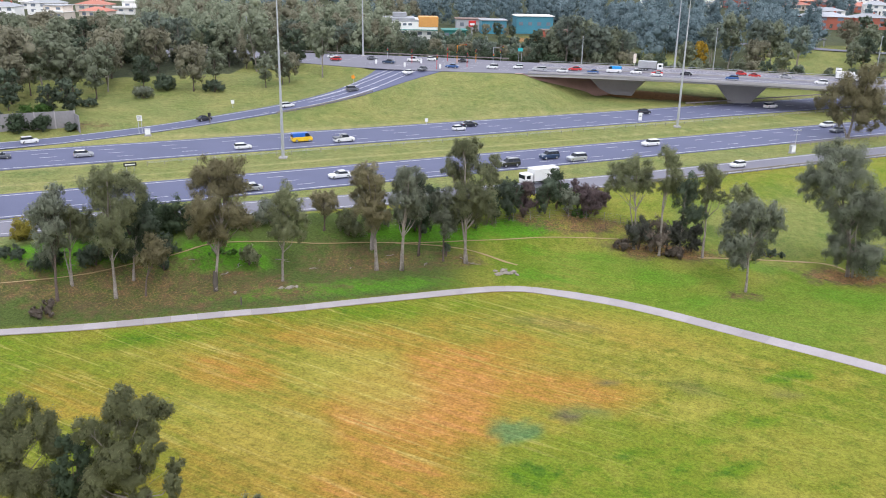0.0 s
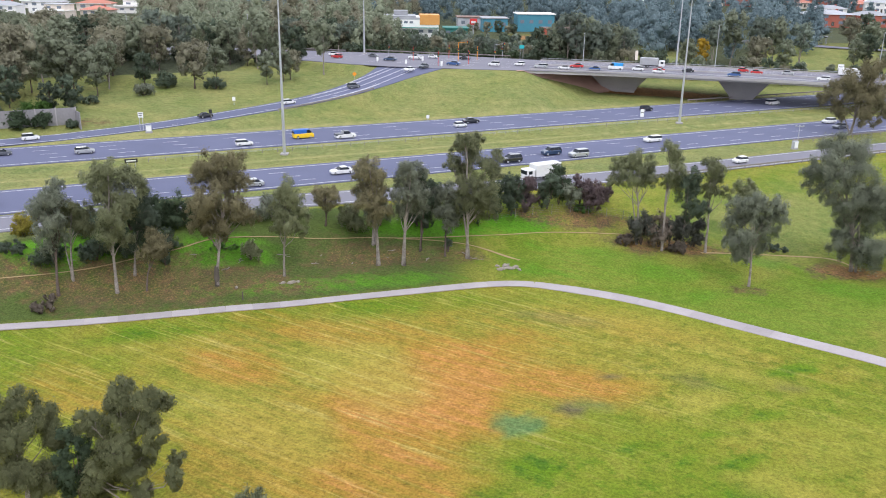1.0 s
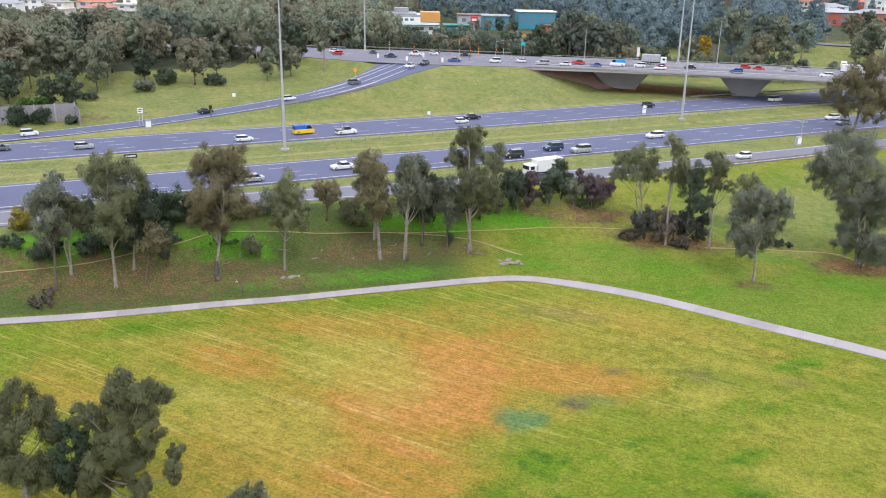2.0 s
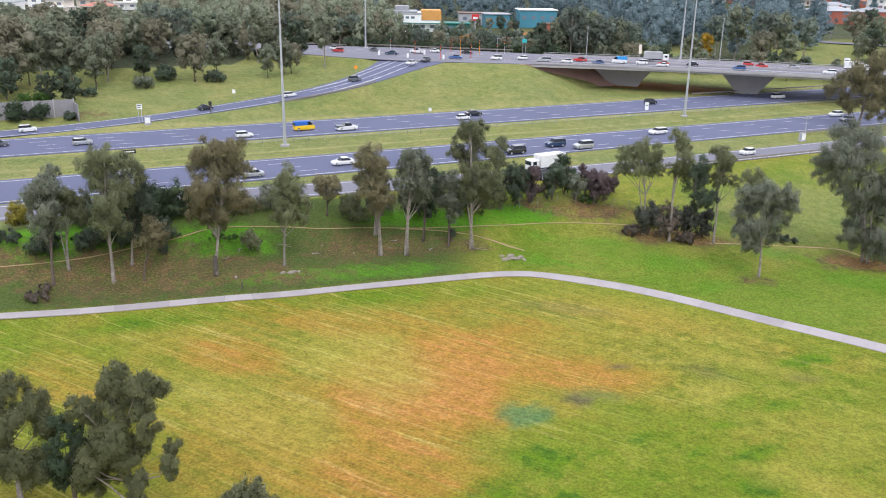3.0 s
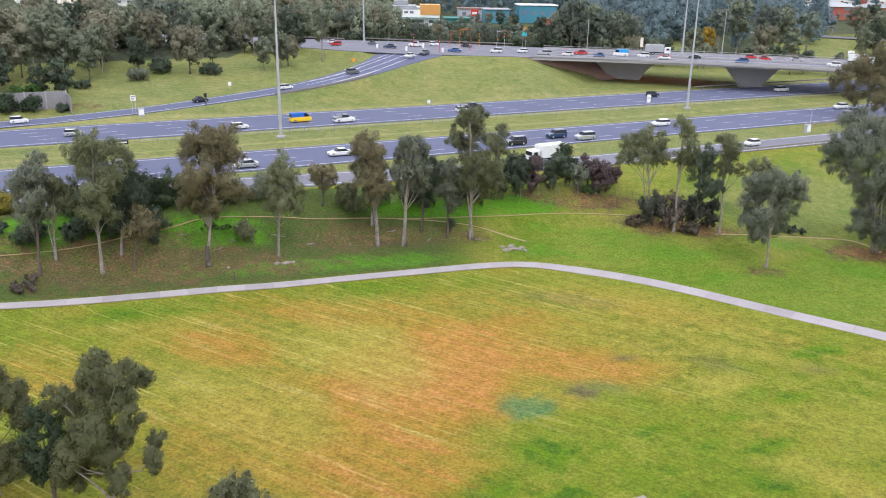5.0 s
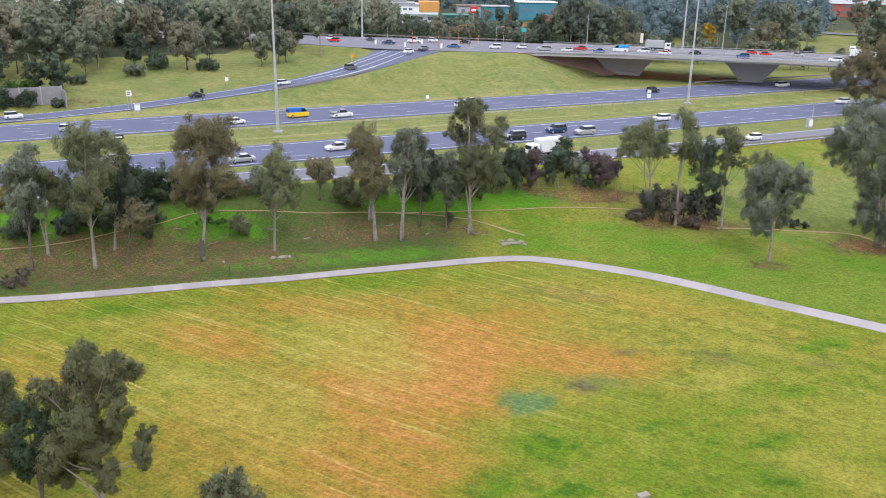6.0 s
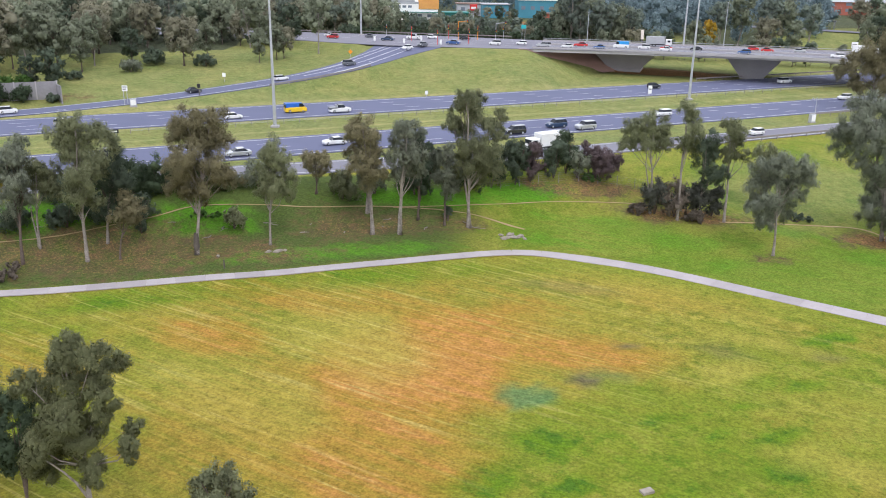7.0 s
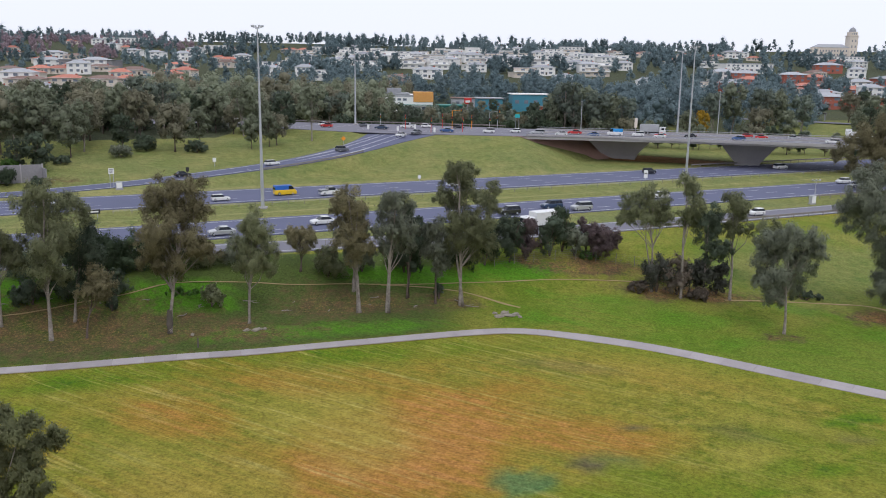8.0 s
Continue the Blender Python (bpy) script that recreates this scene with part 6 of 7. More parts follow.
PAINTS = {"white": paint("white_car_paint", (0.78, 0.78, 0.78), 0.3, 0.0, 0.6), "silver": paint("silver_car_paint", (0.50, 0.51, 0.53), 0.3, 0.5, 0.6), "black": paint("black_car_paint", (0.02, 0.022, 0.026), 0.25, 0.0, 0.8),
          "grey": paint("grey_car_paint", (0.14, 0.15, 0.17), 0.3, 0.4, 0.6), "blue": paint("blue_car_paint", (0.04, 0.11, 0.30), 0.3, 0.2, 0.7), "red": paint("red_car_paint", (0.55, 0.03, 0.03), 0.3, 0.0, 0.7),
          "navy": paint("navy_car_paint", (0.03, 0.06, 0.12), 0.3, 0.2, 0.7), "yellow": paint("yellow_van_paint", (0.85, 0.55, 0.02), 0.35, 0.0, 0.4), "sky": paint("bright_blue_van_paint", (0.02, 0.30, 0.70), 0.35, 0.0, 0.4),
          "deep": paint("deep_blue_van_paint", (0.02, 0.13, 0.50), 0.35, 0.0, 0.4)}
STOCK = {}


def park(kind, colour, x, y, z, heading, rear=None):
    key = (kind, colour, rear)
    k = (0.84, 0.9, 0.92) if kind != "truck" else (0.9, 0.9, 0.88)
    m = pose(x, y, z, 0, 0, heading) @ Matrix.Diagonal((*k, 1))
    if key in STOCK:
        return copy_thing(STOCK[key], m)
    words = {"sedan": "sedan car", "hatch": "hatchback car", "suv": "four-wheel-drive car", "wagon": "station wagon", "van": "delivery van", "ute": "tray utility truck", "truck": "box truck"}[kind]
    shade = {"sky": "white and bright blue", "yellow": "yellow and blue", "deep": "deep blue"}.get(colour if rear is None or colour != "white" else rear, colour)
    label = f"{shade} {words} on the asphalt road"
    ob = truck(PAINTS[colour], PAINTS[rear] if rear else PAINTS["white"], label) if kind == "truck" else car(kind, PAINTS[colour], label, PAINTS[rear] if rear else None)
    ob.matrix_basis = m
    STOCK[key] = ob
    return ob


TOWARD, AWAY = 206.565, 26.565
for kind, colour, r, s, rear in (("sedan", "silver", 30.8, 133.4, None), ("sedan", "white", 47.3, 136.4, None), ("suv", "black", 79.8, 133.4, None), ("suv", "navy", 90.5, 136.4, None), ("suv", "silver", 94.5, 132.8, None),
                                 ("suv", "black", 12.5, 139.6, None), ("hatch", "white", 174.5, 142.6, None), ("sedan", "grey", 171, 136.4, None), ("wagon", "white", 118, 139.6, None), ("suv", "grey", -8, 136.4, None)):
    park(kind, colour, *plan(r, s), 0.0, TOWARD, rear)
for kind, colour, r, s, rear in (("wagon", "white", 37.4, 166.6, None), ("van", "yellow", 50.5, 169.8, "deep"), ("ute", "white", 58.7, 166.6, "grey"), ("hatch", "white", 87.5, 169.8, None), ("sedan", "black", 92.2, 173.6, None), ("suv", "black", 143.6, 173.6, None),
                                 ("suv", "white", 184.4, 170.0, None), ("hatch", "silver", 8.0, 170.0, None), ("sedan", "grey", -6.0, 173.6, None)):
    park(kind, colour, *plan(r, s), 0.0, AWAY, rear)
park("truck", "white", *plan(77.5, 119.6), 0.0, TOWARD + 5, "white")
park("hatch", "white", *plan(120.5, 116.8), 0.0, TOWARD)
park("suv", "black", *plan(148, 116.8), 0.0, TOWARD)
for kind, colour, x, y in (("suv", "white", -83.9, 165.6), ("sedan", "black", -55.2, 188.6), ("wagon", "white", -39.2, 203.4), ("suv", "grey", -25.5, 221.5)):
    d, z, w = along(EXIT_RAMP, np.array([x]), np.array([y]))
    park(kind, colour, x, y, float(z[0]) + 0.03, 40 if x > -60 else 32)
for kind, colour, x, y, away, rear in (("hatch", "white", -50.0, 279.5, 1, None), ("sedan", "white", -38.0, 276.5, 1, None), ("hatch", "red", -36.0, 268.5, 0, None), ("sedan", "grey", -25.0, 273.5, 1, None), ("sedan", "navy", -19.0, 263.5, 0, None),
                                       ("ute", "white", -11.5, 270.0, 0, "silver"), ("hatch", "white", -6.0, 273.8, 1, None), ("sedan", "blue", 0.5, 254.5, 0, None), ("sedan", "black", 4.1, 270.6, 1, None), ("suv", "white", 12.5, 254.4, 0, None),
                                       ("hatch", "white", 20.3, 256.3, 0, None), ("wagon", "silver", 26.2, 251.3, 0, None), ("sedan", "white", 32.6, 249.0, 0, None), ("sedan", "red", 37.0, 253.6, 0, None), ("sedan", "blue", 41.3, 247.4, 0, None),
                                       ("van", "white", 47.9, 250.4, 0, "sky"), ("suv", "white", 54.0, 248.6, 0, None), ("sedan", "red", 60.0, 248.0, 0, None)):
    park(kind, colour, x, y, 7.03, -14 if away else 166, rear)
for kind, colour, x, y, away, rear in (("truck", "white", 60.0, 257.0, 1, "silver"), ("sedan", "white", 58.8, 243.5, 0, None), ("sedan", "black", 68.0, 246.5, 0, None), ("hatch", "blue", 78.6, 238.3, 0, None), ("hatch", "red", 85.0, 250.0, 1, None),
                                       ("sedan", "red", 87.5, 246.0, 1, None), ("wagon", "white", 101.0, 232.5, 0, None), ("truck", "white", 112.0, 241.0, 1, "white"), ("sedan", "silver", 96.0, 245.0, 1, None), ("sedan", "white", -8.0, 240.5, 0, None), ("sedan", "grey", -4.0, 245.5, 0, None)):
    if x < 0:
        park(kind, colour, x - 4, y + 1, 6.6 if y < 243 else 7.03, 235)
    else:
        park(kind, colour, x, y, 7.05, -19 if away else 161, rear)


# ---- buildings beyond the main road and on the hill ----
# the sky's reflection in the panes is put into this base colour
HOUSE_GLASS = paint("sky_toned_window_glass", (0.19, 0.22, 0.27), 0.15)


def windows_on(top, xs, zs, y, w, h, depth=0.08):
    for z in zs:
        for x in xs:
            part("window", boxed(x - w / 2, x + w / 2, y - depth, y + 0.05, z - h / 2, z + h / 2), HOUSE_GLASS, top)


def hip_roof(hx, hy, z, rise, over=0.5):
    hx, hy = hx + over, hy + over
    r = max(0.0, hx - hy)
    v = [(-hx, -hy, z), (hx, -hy, z), (hx, hy, z), (-hx, hy, z), (-r, 0, z + rise), (r, 0, z + rise), (-hx, -hy, z - 0.18), (hx, -hy, z - 0.18), (hx, hy, z - 0.18), (-hx, hy, z - 0.18)]
    return v, [(0, 1, 5, 4), (1, 2, 5), (2, 3, 4, 5), (3, 0, 4), (6, 7, 1, 0), (7, 8, 2, 1), (8, 9, 3, 2), (9, 6, 0, 3), (9, 8, 7, 6)]


def hipped_house(wall, roof, label, hx=7.0, hy=5.0, high=3.2, storeys=1):
    top = tagged(new("house"), label, "house", "houses on the hill")
    hz = high * storeys
    part("wall", boxed(-hx, hx, -hy, hy, -2.5, hz), wall, top)
    roof_ob = child("roof", mesh_of("roof", *hip_roof(hx, hy, hz + 0.02, 2.1), roof), top)
    part("chimney", boxed(0.4 * hx, 0.4 * hx + 0.8, 0.3, 1.0, hz + 0.3, hz + 2.6), RED_BRICK, roof_ob)
    for k in range(storeys):
        windows_on(top, (-0.62 * hx, -0.05 * hx, 0.62 * hx), (high * k + 1.7,), -hy, 2.0, 1.5)
    part("door", boxed(0.28 * hx - 0.5, 0.28 * hx + 0.5, -hy - 0.05, -hy + 0.1, 0.0, 2.1), TIMBER, top)
    part("gutter", boxed(-hx - 0.55, hx + 0.55, -hy - 0.68, -hy - 0.52, hz - 0.15, hz + 0.02), SIGN_WHITE, top)
    return top


def flat_house(wall, label, hx=7.5, hy=5.5, tall=6.4, seed=0):
    top = tagged(new("house"), label, "house", "houses on the hill")
    side = 1 if seed % 2 else -1
    part("lower_storey", boxed(-hx, hx, -hy, hy, -2.5, 3.1), wall, top)
    part("upper_storey", boxed(-hx * 0.72 + side * 1.4, hx * 0.72 + side * 1.4, -hy + 1.2, hy, 3.1, tall), wall, top)
    part("roof", boxed(-hx * 0.72 + side * 1.4 - 0.5, hx * 0.72 + side * 1.4 + 0.5, -hy + 0.6, hy + 0.4, tall, tall + 0.3), GREY_ROOF if seed % 3 == 0 else WHITE_PAINT, top)
    part("terrace_slab", boxed(-hx - 0.4, hx + 0.4, -hy - 1.2, hy, 3.02, 3.22), WHITE_PAINT, top)
    windows_on(top, (-0.6 * hx, 0.0, 0.6 * hx), (1.4,), -hy, 2.2, 1.2)
    windows_on(top, (-0.40 * hx + side * 1.4, 0.36 * hx + side * 1.4), (4.8,), -hy + 1.2, 2.4, 1.2)
    part("balustrade", boxed(-hx - 0.3, hx + 0.3, -hy - 1.15, -hy - 1.05, 3.2, 4.0), WHITE_PAINT, top)
    return top


def settle(ob, x, y, turn, z=None):
    ob.matrix_basis = pose(x, y, (gz(x, y) if z is None else z) + 0.6, 0, 0, turn)
    return ob


HOUSES = [flat_house(WHITE_PAINT, "white flat-roofed two-storey house with wide windows", seed=0), flat_house(WHITE_PAINT, "white stepped modern house with a terrace", 9.0, 6.0, 6.8, 1), flat_house(CREAM_PAINT, "cream flat-roofed two-storey house", 8.0, 5.5, 6.2, 3),
          hipped_house(CREAM_PAINT, RED_ROOF, "cream house with a terracotta tiled hip roof"), hipped_house(WHITE_PAINT, GREY_ROOF, "white two-storey house with a grey roof", 7.5, 5.0, 3.0, 2), hipped_house(CREAM_PAINT, BROWN_ROOF, "cream brick house with a brown tiled roof", 8.0, 5.5),
          hipped_house(RED_BRICK, RED_ROOF, "red brick house with a terracotta roof", 8.0, 5.5), hipped_house(RED_BRICK, GREY_ROOF, "red brick two-storey house with a grey roof", 8.5, 5.5, 2.9, 2)]
used = [False] * len(HOUSES)
house_spots = []


def put_house(k, x, y, turn):
    size = 1.05
    house_spots.append((x, y))
    if used[k]:
        ob = copy_thing(HOUSES[k], pose(x, y, gz(x, y) + 0.6, 0, 0, turn) @ Matrix.Diagonal((far_rng.uniform(0.85, 1.5), far_rng.uniform(0.9, 1.3), far_rng.uniform(0.85, 1.15), 1)))
    else:
        used[k] = True
        ob = settle(HOUSES[k], x, y, turn)
        ob.scale = (size, size, size)
    return ob


far_rng = np.random.RandomState(5)
for row in range(18):
    y0 = 575 + 33 * row
    for col in range(58):
        x = -560 + 19.5 * col + far_rng.uniform(-4, 4)
        y = y0 + far_rng.uniform(-9, 9) + 14 * math.sin(x / 90)
        a = x / y
        if abs(a) > 0.62:
            continue
        white = math.exp(-((a - 0.02) / 0.19) ** 2 - ((y - 930) / 170) ** 2)
        west = math.exp(-((a + 0.42) / 0.10) ** 2 - ((y - 640) / 110) ** 2)
        east = math.exp(-((a - 0.44) / 0.10) ** 2 - ((y - 640) / 120) ** 2)
        keep = max(0.12, 0.9 * white, 0.7 * west, 0.5 * east)
        if far_rng.rand() > keep:
            continue
        if white > 0.25:
            k = int(far_rng.choice([0, 0, 1, 1, 2, 4]))
        elif a < -0.25:
            k = int(far_rng.choice([3, 3, 3, 5, 5, 4]))
        elif a > 0.3:
            k = int(far_rng.choice([6, 7, 3, 5, 4]))
        else:
            k = int(far_rng.choice([0, 2, 4, 5, 3]))
        put_house(k, x, y, far_rng.uniform(-22, 22))
for k, x, y, turn in ((6, 262, 640, -10), (7, 212, 500, -12), (6, 300, 720, 0), (7, 238, 503, 8), (4, 232, 545, -8), (3, -246, 565, 6), (5, -221, 560, -6), (3, -299, 640, 10), (5, -268, 556, 0), (4, -285, 705, 0), (4, -275, 560, 5),
                      (4, -236, 458, 4), (2, -214, 468, -6), (0, -254, 474, 8), (3, -196, 480, -4), (4, -229, 492, 0), (5, -264, 498, 6), (1, -184, 505, -3), (3, -210, 512, 5), (0, -246, 520, -8), (5, -292, 520, 0)):
    put_house(k, x, y, turn)


def long_hall(x, y, turn, hx, hy, h, wall, roof, label, floors=1):
    top = tagged(new("hall"), label, "building")
    part("wall", boxed(-hx, hx, -hy, hy, -3.0, h), wall, top)
    part("roof", boxed(-hx - 0.6, hx + 0.6, -hy - 0.6, hy + 0.6, h, h + 0.5, 0.1), roof, top)
    n = max(3, int(hx / 2.2))
    for k in range(floors):
        windows_on(top, [(-1 + 2 * (i + 0.5) / n) * hx for i in range(n)], (h * (k + 0.55) / floors,), -hy, 1.9, 1.6)
    return settle(top, x, y, turn)


long_hall(276, 812, 3, 22, 8, 7.5, WHITE_PAINT, GREY_ROOF, "long white flat-roofed block with dark windows", 2)
long_hall(-292, 712, 0, 21, 12, 6.0, WALL_GREY, GREY_ROOF, "wide low hall with a pale grey roof")
long_hall(-440, 1180, 0, 26, 10, 8.0, WHITE_PAINT, WHITE_PAINT, "long white institutional block among trees", 2)
long_hall(-285, 1060, 0, 12, 8, 8.5, WHITE_PAINT, WHITE_PAINT, "tall white house among dark trees", 2)
long_hall(455, 1040, 0, 34, 9, 7.0, WHITE_PAINT, GREY_ROOF, "long white two-storey school building", 2)
long_hall(560, 1060, 0, 36, 9, 6.5, WHITE_PAINT, GREY_ROOF, "long white two-storey school wing", 2)
long_hall(-150, 1100, 0, 22, 9, 8.0, WHITE_PAINT, WHITE_PAINT, "long white apartment block on the hill", 2)
long_hall(165, 1120, 0, 24, 9, 8.0, WHITE_PAINT, GREY_ROOF, "long white apartment block on the hill", 2)


def college():
    """The cream landmark with its domed tower on the hilltop."""
    top = tagged(new("college"), "cream stone college with a domed tower", "building")
    part("main_block", boxed(-72, -8, -9, 9, -4, 18), CREAM_PAINT, top)
    part("wing", boxed(-84, -66, -13, 5, -4, 15), CREAM_PAINT, top)
    child("roof", mesh_of("roof", *[[tuple(Vector(p) + Vector((-40, 0, 0))) for p in hip_roof(32, 9, 18.02, 6)[0]], hip_roof(32, 9, 18.02, 6)[1]], GREY_ROOF), top)
    tower = part("tower", boxed(-7.9, 7.9, -8, 8, -4, 38, 0.4), CREAM_PAINT, top)
    part("cornice", boxed(-8.8, 8.8, -8.8, 8.8, 38.0, 39.6, 0.3), CREAM_PAINT, tower)
    part("belfry", boxed(-6.8, 6.8, -6.8, 6.8, 39.6, 46, 0.4), CREAM_PAINT, tower)
    bm = bmesh.new()
    bmesh.ops.create_uvsphere(bm, u_segments=16, v_segments=8, radius=6.4, matrix=Matrix.Translation((0, 0, 46)) @ Matrix.Diagonal((1, 1, 1.25, 1)))
    part("dome", bm, GREY_ROOF, tower)
    part("finial", rod(bmesh.new(), (0, 0, 53.5), (0, 0, 57), 0.6, 0.1, 6), CREAM_PAINT, tower)
    windows_on(top, [-68 + 5.5 * i for i in range(11)], (5.0, 12.0), -9, 2.0, 3.2)
    for z in (10, 20, 30):
        windows_on(tower, (-3.2, 3.2), (z,), -8, 1.8, 4.0)
    windows_on(tower, (-3.2, 0, 3.2), (42.5,), -6.8, 1.6, 3.6)
    settle(top, 545, 1190, 6)
    top.scale = (0.75, 0.75, 0.75)


college()


def shop_blocks():
    top = tagged(new("retail_building"), "white retail building with orange panels", "building")
    part("wall", boxed(-12, 12, -8, 8, -1, 7.2, 0.1), WHITE_PAINT, top)
    part("upper_panel", boxed(4.0, 12.3, -8.3, 2, 4.2, 8.3, 0.1), ORANGE_PANEL, top)
    part("corner_panel", boxed(-12.4, -7.5, -8.6, -2, -1, 3.6, 0.1), ORANGE_PANEL, top)
    part("roof", boxed(-12.2, 2.4, -8.2, 8.2, 7.2, 7.7, 0.05), GREY_ROOF, top)
    part("plant_room", boxed(-7, -1, -1, 5, 7.7, 9.6, 0.1), GREY_ROOF, top)
    windows_on(top, (-6.5, -4.2, -1.9, 0.4), (5.2,), -8.0, 1.5, 0.9, 0.12)
    windows_on(top, (-2.5, 1.5, 4.5, 8.5), (1.6,), -8.0, 1.8, 1.2, 0.12)
    part("stripe_panel", boxed(-12.1, 4.0, -8.15, -8.0, 6.3, 7.2, 0.03), GREY_ROOF, top)
    part("awning", boxed(-7, 12, -10.2, -8.4, 2.9, 3.2, 0.05), GREEN_PANEL, top)
    settle(top, -18.5, 374, 4, gz(-18.5, 374) + 1.2)
    for x, y, hx, hy, h, wall, roof, label in ((1, 378, 5, 5, 3.6, GREEN_PANEL, GREEN_PANEL, "low dark green shed behind trees"), (20, 425, 6, 6, 5.5, TEAL_PANEL, GREY_ROOF, "teal warehouse with a grey roof"), (40, 432, 9, 7, 7.5, TEAL_PANEL, WHITE_PAINT, "large teal warehouse with a white roof"),
                                                (10, 440, 8, 5, 5.0, GREY_ROOF, BROWN_ROOF, "brown roofed shop in the yard"), (100, 420, 9, 5, 6.0, GREEN_PANEL, GREEN_PANEL, "green clad shed behind trees"), (-72, 440, 10, 6, 4, WHITE_PAINT, GREY_ROOF, "white low building among trees"),
                                                (50, 405, 8, 3, 2.5, RED_BRICK, BROWN_ROOF, "low red brick wall and yard")):
        long_hall(x, y, 4, hx, hy, h, wall, roof, label)
    sgn = tagged(new("pylon_sign"), "red pylon sign with a white panel", "sign")
    part("post", boxed(-0.3, 0.3, -0.2, 0.2, -0.6, 4.0), STEEL, sgn)
    part("board", boxed(-1.7, 1.7, -0.4, 0.4, 3.4, 6.2, 0.1), RED_PAINT, sgn)
    part("panel", boxed(-1.1, 1.1, -0.43, -0.41, 4.1, 5.1), SIGN_WHITE, sgn)
    settle(sgn, 9.5, 405, 0)


shop_blocks()

# ---- car park beyond the bridge ----
lot = resample([(128, 388, 0, 6.5), (160, 370, 0, 6.5), (222, 350, 0, 6.5)], 4.0)
tagged(ribbon("car_park", [(x, y, gz(x, y) + 0.08, w) for x, y, _, w in lot], ASPHALT_OLD), "pale asphalt car park below brick houses", "car park", kind="structure")


def carport(x, y, turn):
    top = tagged(new("carport"), "open carport with a flat dark roof", "carport")
    top.matrix_basis = pose(x, y, gz(x, y), 0, 0, turn)
    part("roof", boxed(-8, 8, -3, 3, 2.9, 3.25, 0.05), BLACK_PAINT, top)
    for px in (-7.5, 0.0, 7.5):
        for py in (-2.7, 2.7):
            part("post", boxed(px - 0.12, px + 0.12, py - 0.12, py + 0.12, -0.4, 2.9), STEEL, top)


carport(157, 384, -28)

# ---- far trees ----
# roadside belt behind the main road: x, y, height, kind
BELT = [(38, 283, 17, 2), (43, 286, 19, 3), (48, 284, 18, 2), (53, 287, 17, 3), (58, 290, 16, 2), (35, 290, 14, 0), (96, 318, 17, 2), (104, 322, 20, 3), (112, 316, 19, 2), (120, 322, 18, 3), (128, 318, 17, 2), (108, 306, 13, 1), (117, 304, 12, 0), (150, 322, 11, 0), (166, 318, 12, 4), (84, 308, 11, 0)]
for x, y, h, k in BELT:
    plant_kind(x, y, h, k, "trees behind the main road")
count = 0
while count < 52:
    x, y = rng.uniform(-60, 92), rng.uniform(290, 345)
    da = float(along(ARTERIAL, np.array([x]), np.array([y]))[0][0])
    if da < 24 or x > 60:
        continue
    count += 1
    plant_kind(x, y, rng.uniform(4.0, 6.0) if -34 < x < 30 else rng.uniform(7, 12), int(rng.choice([0, 1, 4, 4, 4])), "trees behind the main road")
for i in range(34):
    x = -62 + 4.4 * i + rng.uniform(-1.2, 1.2)
    row_y = float(np.interp(x, [p[0] for p in ARTERIAL], [p[1] + p[3] for p in ARTERIAL])) + rng.uniform(10, 22)
    if 60 < x < 92:
        continue
    plant_kind(x, row_y, rng.uniform(6.0, 8.2) if -30 < x < 34 else rng.uniform(8, 12), int(rng.choice([0, 1, 2, 3, 4])), "trees behind the main road")
for i in range(26):
    plant_kind(62 + 2.9 * i + rng.uniform(-1.5, 1.5), 286 - 0.28 * (2.9 * i) + rng.uniform(0, 9), rng.uniform(5.0, 9.5), int(rng.choice([4, 4, 0, 1])), "trees behind the main road")
for i in range(6):
    plant_kind(6 + 4.6 * i + rng.uniform(-1.5, 1.5), 392 + rng.uniform(0, 14), rng.uniform(4.5, 7.0), int(rng.choice([4, 0, 1])), "trees before the shops")
for i in range(17):
    x = -36 + 5.2 * i + rng.uniform(-1.2, 1.2)
    row_y = float(np.interp(x, [p[0] for p in ARTERIAL], [p[1] + p[3] for p in ARTERIAL])) + rng.uniform(5, 9)
    bush(560 + i, x, row_y, rng.uniform(3.0, 4.4), rng.uniform(6.0, 7.5), HEDGE_LEAF if i % 3 else DARK_LEAF, "dense dark green hedge bush behind the main road", 650, 0.6)
for x, y, h, k in ((158, 330, 12, 4), (166, 345, 14, 0), (178, 352, 11, 4), (170, 372, 13, 1), (196, 366, 12, 0), (186, 392, 13, 4), (205, 398, 11, 1), (214, 385, 14, 0), (150, 300, 9, 3), (182, 318, 8, 4), (196, 330, 10, 4), (208, 344, 12, 0), (222, 440, 12, 4), (245, 452, 11, 1)):
    plant_kind(x, y, h, k, "trees behind the main road")
trunk, crown = tree_meshes(390, 11, 8.5, 0.2, 3200, 0.5, 9, 1, YELLOW_LEAF, BARK_DARK, sides=5, core=0.6)
plant("autumn_tree", trunk, crown, 90, 312, "yellow autumn tree behind the bridge")


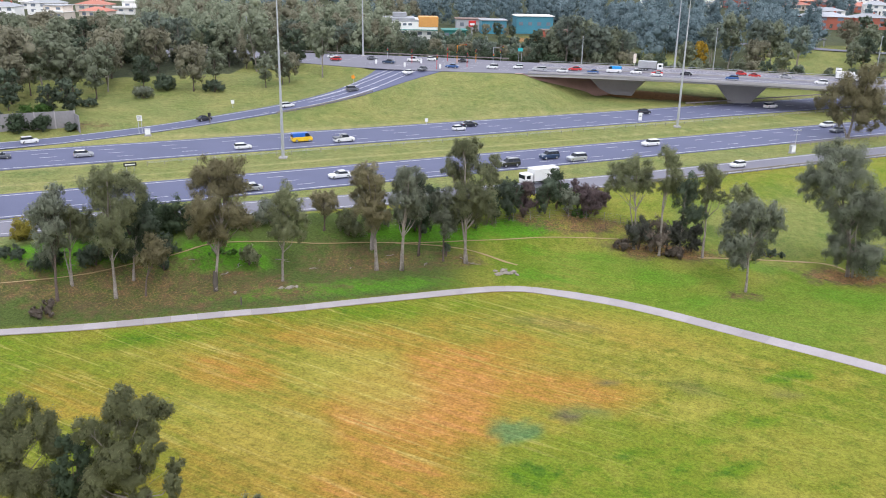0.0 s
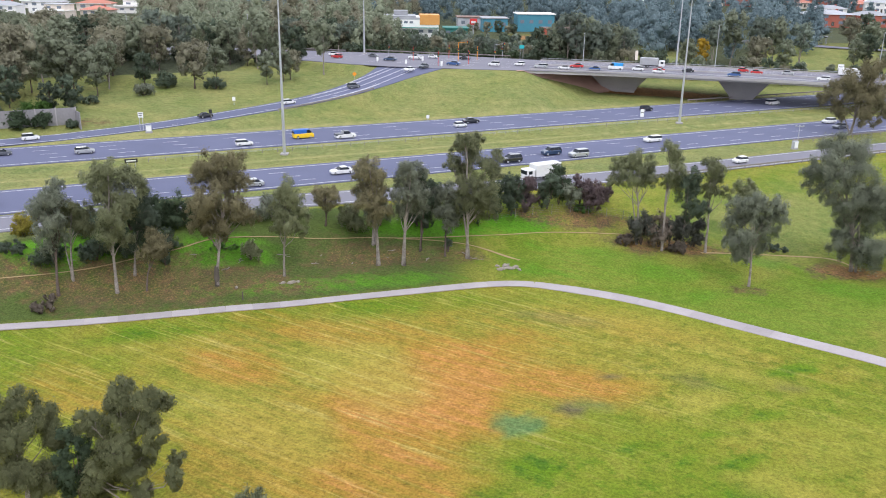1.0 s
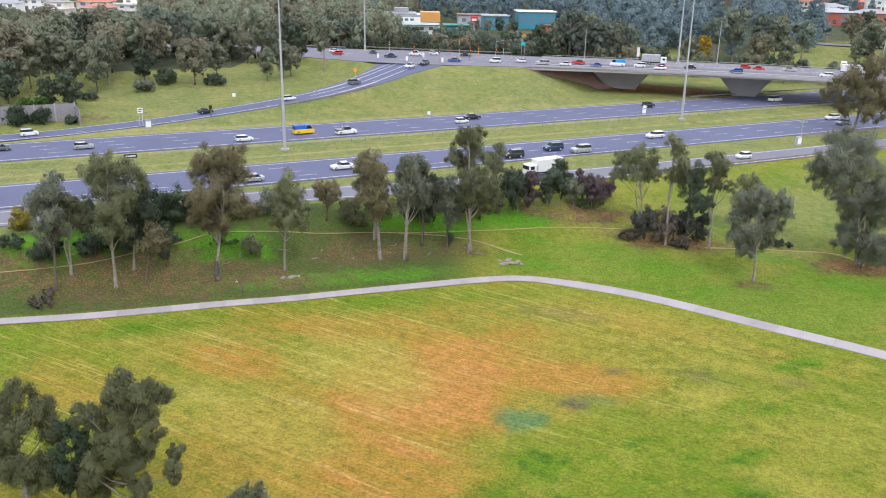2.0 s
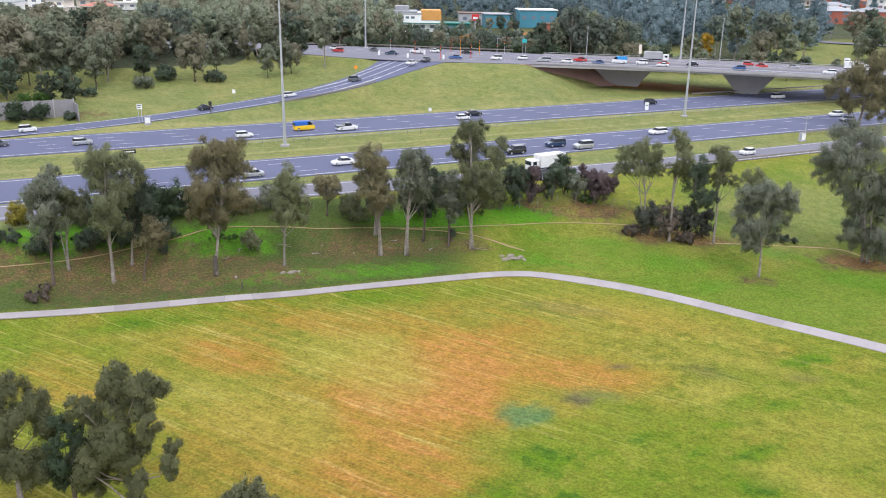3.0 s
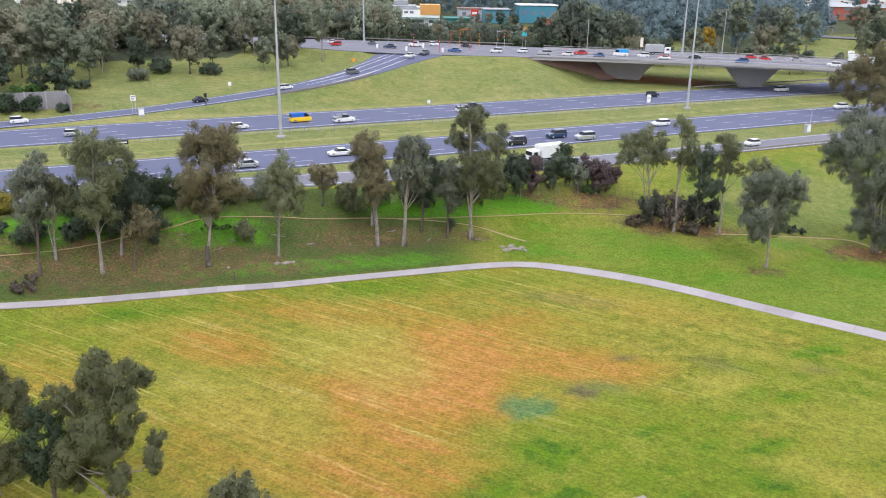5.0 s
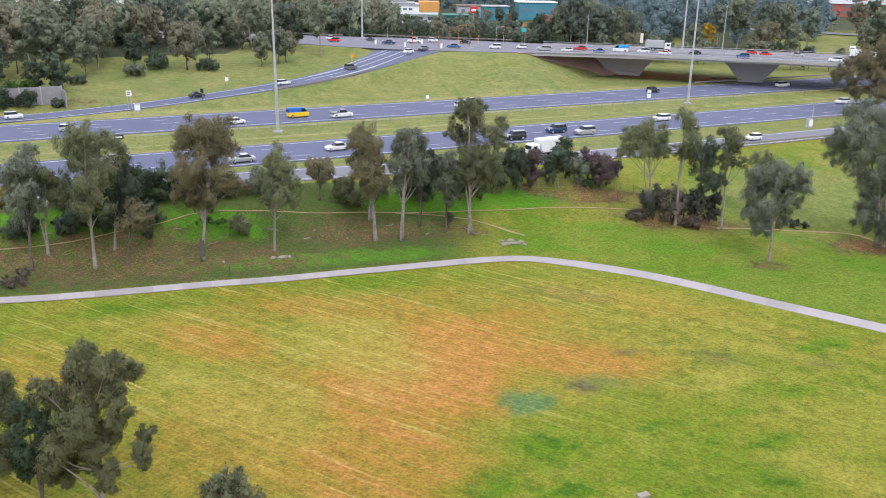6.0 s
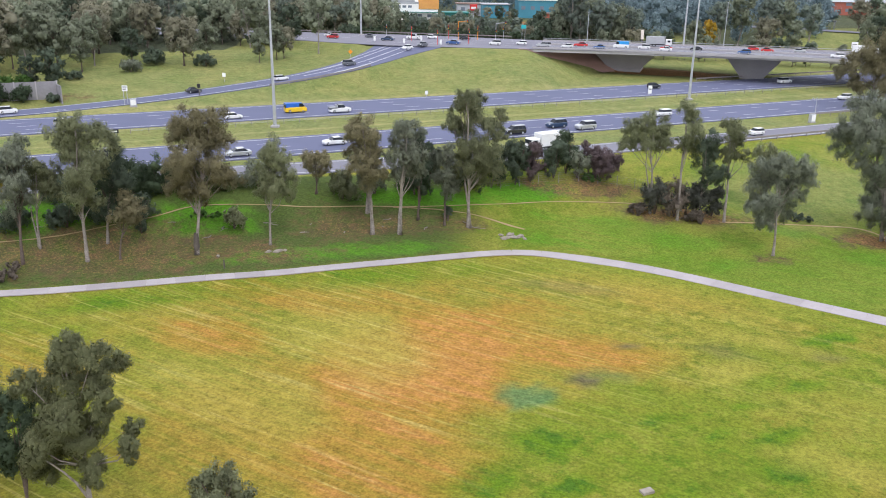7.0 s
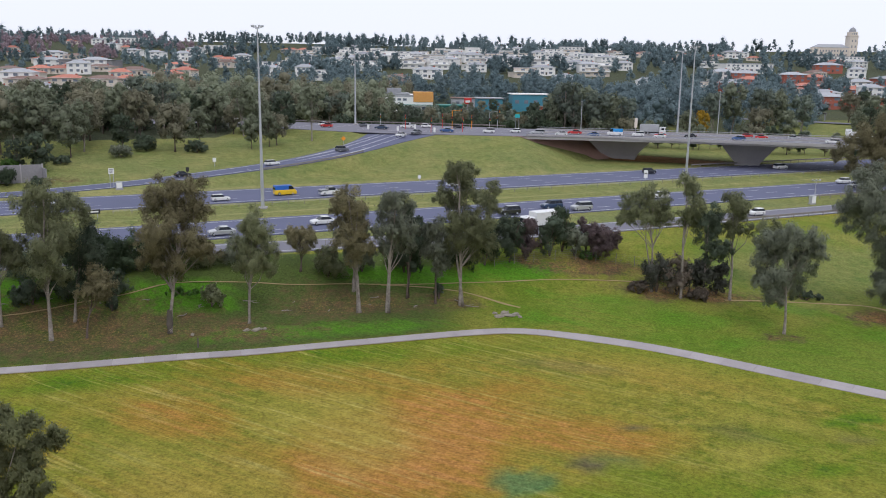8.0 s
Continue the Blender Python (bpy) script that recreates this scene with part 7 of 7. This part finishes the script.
def far_wood(name, seed, count, region, leaf, label, quads=150, size=1.5, tall=(7, 13), groves=0, masses=7, cleared=True):
    """Distant woodland: many crowns of leaf sprays in one object; groves: how many clumps they gather in."""
    r = np.random.RandomState(seed)
    hearts, radii = [], []
    heart = [(r.uniform(*region[0]), r.uniform(*region[1])) for _ in range(groves)]
    n = 0
    while n < count:
        if groves and r.rand() < 0.75:
            k = heart[r.randint(groves)]
            x, y = k[0] + r.normal(0, 16), k[1] + r.normal(0, 12)
        else:
            x, y = r.uniform(*region[0]), r.uniform(*region[1])
        if abs(x / y) > 0.68 or y < region[1][0] or float(along(ARTERIAL, np.array([x]), np.array([y]))[0][0]) < 26:
            continue
        if y > 560 and house_spots and min((x - a) ** 2 + 0.5 * (y + 14 - b) ** 2 for a, b in house_spots) < 150:
            continue
        if x / y < -0.26 and 500 < y < 800 and r.rand() < 0.75:
            continue
        if cleared and -40 < x < 66 and 335 < y < 446 or (x / y > 0.42 and y < 545) or (y > 1120 and 0.40 < x / y < 0.475):
            continue
        low = x / y < -0.36 and y < 640
        if low and (y > 395 or r.rand() < 0.3):
            continue
        n += 1
        h = r.uniform(*tall) * (1.0 if r.rand() < 0.85 else 1.3)
        h = min(h, 0.95 * (29.5 - 0.0585 * y)) if low else h
        w = h * r.uniform(0.62, 1.05)
        base = np.array([x, y, gz(x, y)])
        for k in range(masses):
            t = (k + 0.5) / masses
            a, rad = r.uniform(0, 6.28), w * r.uniform(0.19, 0.30) * (1.0 if t < 0.7 else 0.8)
            out = max(0.0, 0.5 * w * (1.0 if t < 0.55 else 1.6 * (1.05 - t)) - rad * 0.8) * r.uniform(0.5, 1.0)
            hearts.append(base + np.array([out * math.cos(a), out * math.sin(a), h * (0.22 + 0.72 * t) - 0.4 * rad]))
            radii.append(rad)
    hearts, radii = np.array(hearts), np.array(radii)
    pick = r.choice(len(hearts), count * quads)
    d = unit_rows(r.normal(size=(len(pick), 3)) + np.array([0, 0, 0.25]))
    c = hearts[pick] + d * (radii[pick] * r.uniform(0.6, 1.18, len(pick)))[:, None]
    axis = unit_rows(np.cross(d, r.normal(size=(len(pick), 3))))
    wide = np.cross(axis, d)
    ln = size * r.uniform(0.6, 1.4, len(pick))[:, None]
    tri = np.stack([c - axis * ln * 0.4 + wide * ln * 0.42, c + axis * ln * 0.6, c - axis * ln * 0.4 - wide * ln * 0.42], 1)
    ob = new(name, foliage_mesh(name, (tri, unit_rows(d + r.normal(0, 0.15, d.shape) + np.array([0, 0, 0.2]))), leaf, leaf_clumps(r, hearts, 0.55 * radii, 1)))
    return tagged(ob, label, "woodland", kind="stuff")


# the darker far trees, with distance haze blued into their base colour too
DARK_HAZE_LEAF = leaf_material("dark_haze_leaves", (0.090, 0.137, 0.154), (0.183, 0.244, 0.261), (0.16, 0.20, 0.20))
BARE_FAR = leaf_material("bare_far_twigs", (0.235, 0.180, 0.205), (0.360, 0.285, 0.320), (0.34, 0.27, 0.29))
far_wood("woodland", 1, 200, ((-300, -20), (305, 480)), MID_OLIVE, "olive-green eucalypt woodland behind the main road", 460, 0.80, (8, 15))
far_wood("woodland", 2, 120, ((-300, -20), (305, 480)), MID_TAN, "tan-green eucalypt woodland behind the main road", 460, 0.80, (8, 15))
far_wood("woodland", 3, 90, ((-20, 330), (350, 500)), DARK_HAZE_LEAF, "dark green trees round the shops", 460, 0.80, (7, 13))
far_wood("woodland", 4, 70, ((60, 330), (330, 500)), HAZE_LEAF, "haze-tinted grey-green trees beyond the bridge", 460, 0.80, (8, 15))
far_wood("shrubbery", 12, 75, ((-32, 60), (312, 352)), DARK_LEAF, "dark green shrubs between the main road and shops", 240, 0.75, (4.0, 6.2), 0, 5, False)
far_wood("shrubbery", 13, 40, ((-32, 60), (312, 352)), MID_GREY, "grey-green shrubs between the main road and shops", 240, 0.75, (4.0, 6.5), 0, 5, False)
far_wood("woodland", 10, 110, ((-190, 360), (470, 620)), HAZE_LEAF, "haze-tinted grey-green trees at the foot of the hill", 300, 1.1, (9, 16), 14)
far_wood("woodland", 11, 110, ((-190, 360), (470, 620)), DARK_HAZE_LEAF, "dark green trees at the foot of the hill", 300, 1.1, (9, 16), 14)
far_wood("hill_trees", 5, 760, ((-820, 860), (480, 1300)), HAZE_LEAF, "haze-tinted blue-green trees between houses on the hill", 140, 1.55, (7, 15), 60, 6)
far_wood("hill_trees", 6, 620, ((-820, 860), (480, 1300)), DARK_HAZE_LEAF, "dark trees between houses on the hill", 140, 1.55, (7, 16), 50, 6)
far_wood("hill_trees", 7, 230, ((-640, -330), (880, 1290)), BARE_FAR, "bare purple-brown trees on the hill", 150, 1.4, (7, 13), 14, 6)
far_wood("ridge_trees", 8, 230, ((-960, 960), (1290, 1420)), DARK_HAZE_LEAF, "dark trees along the ridge line", 130, 1.6, (9, 20), 40, 6)
far_wood("ridge_trees", 9, 200, ((-960, 960), (1290, 1420)), HAZE_LEAF, "haze-tinted blue-green trees along the ridge line", 130, 1.6, (9, 20), 30, 6)
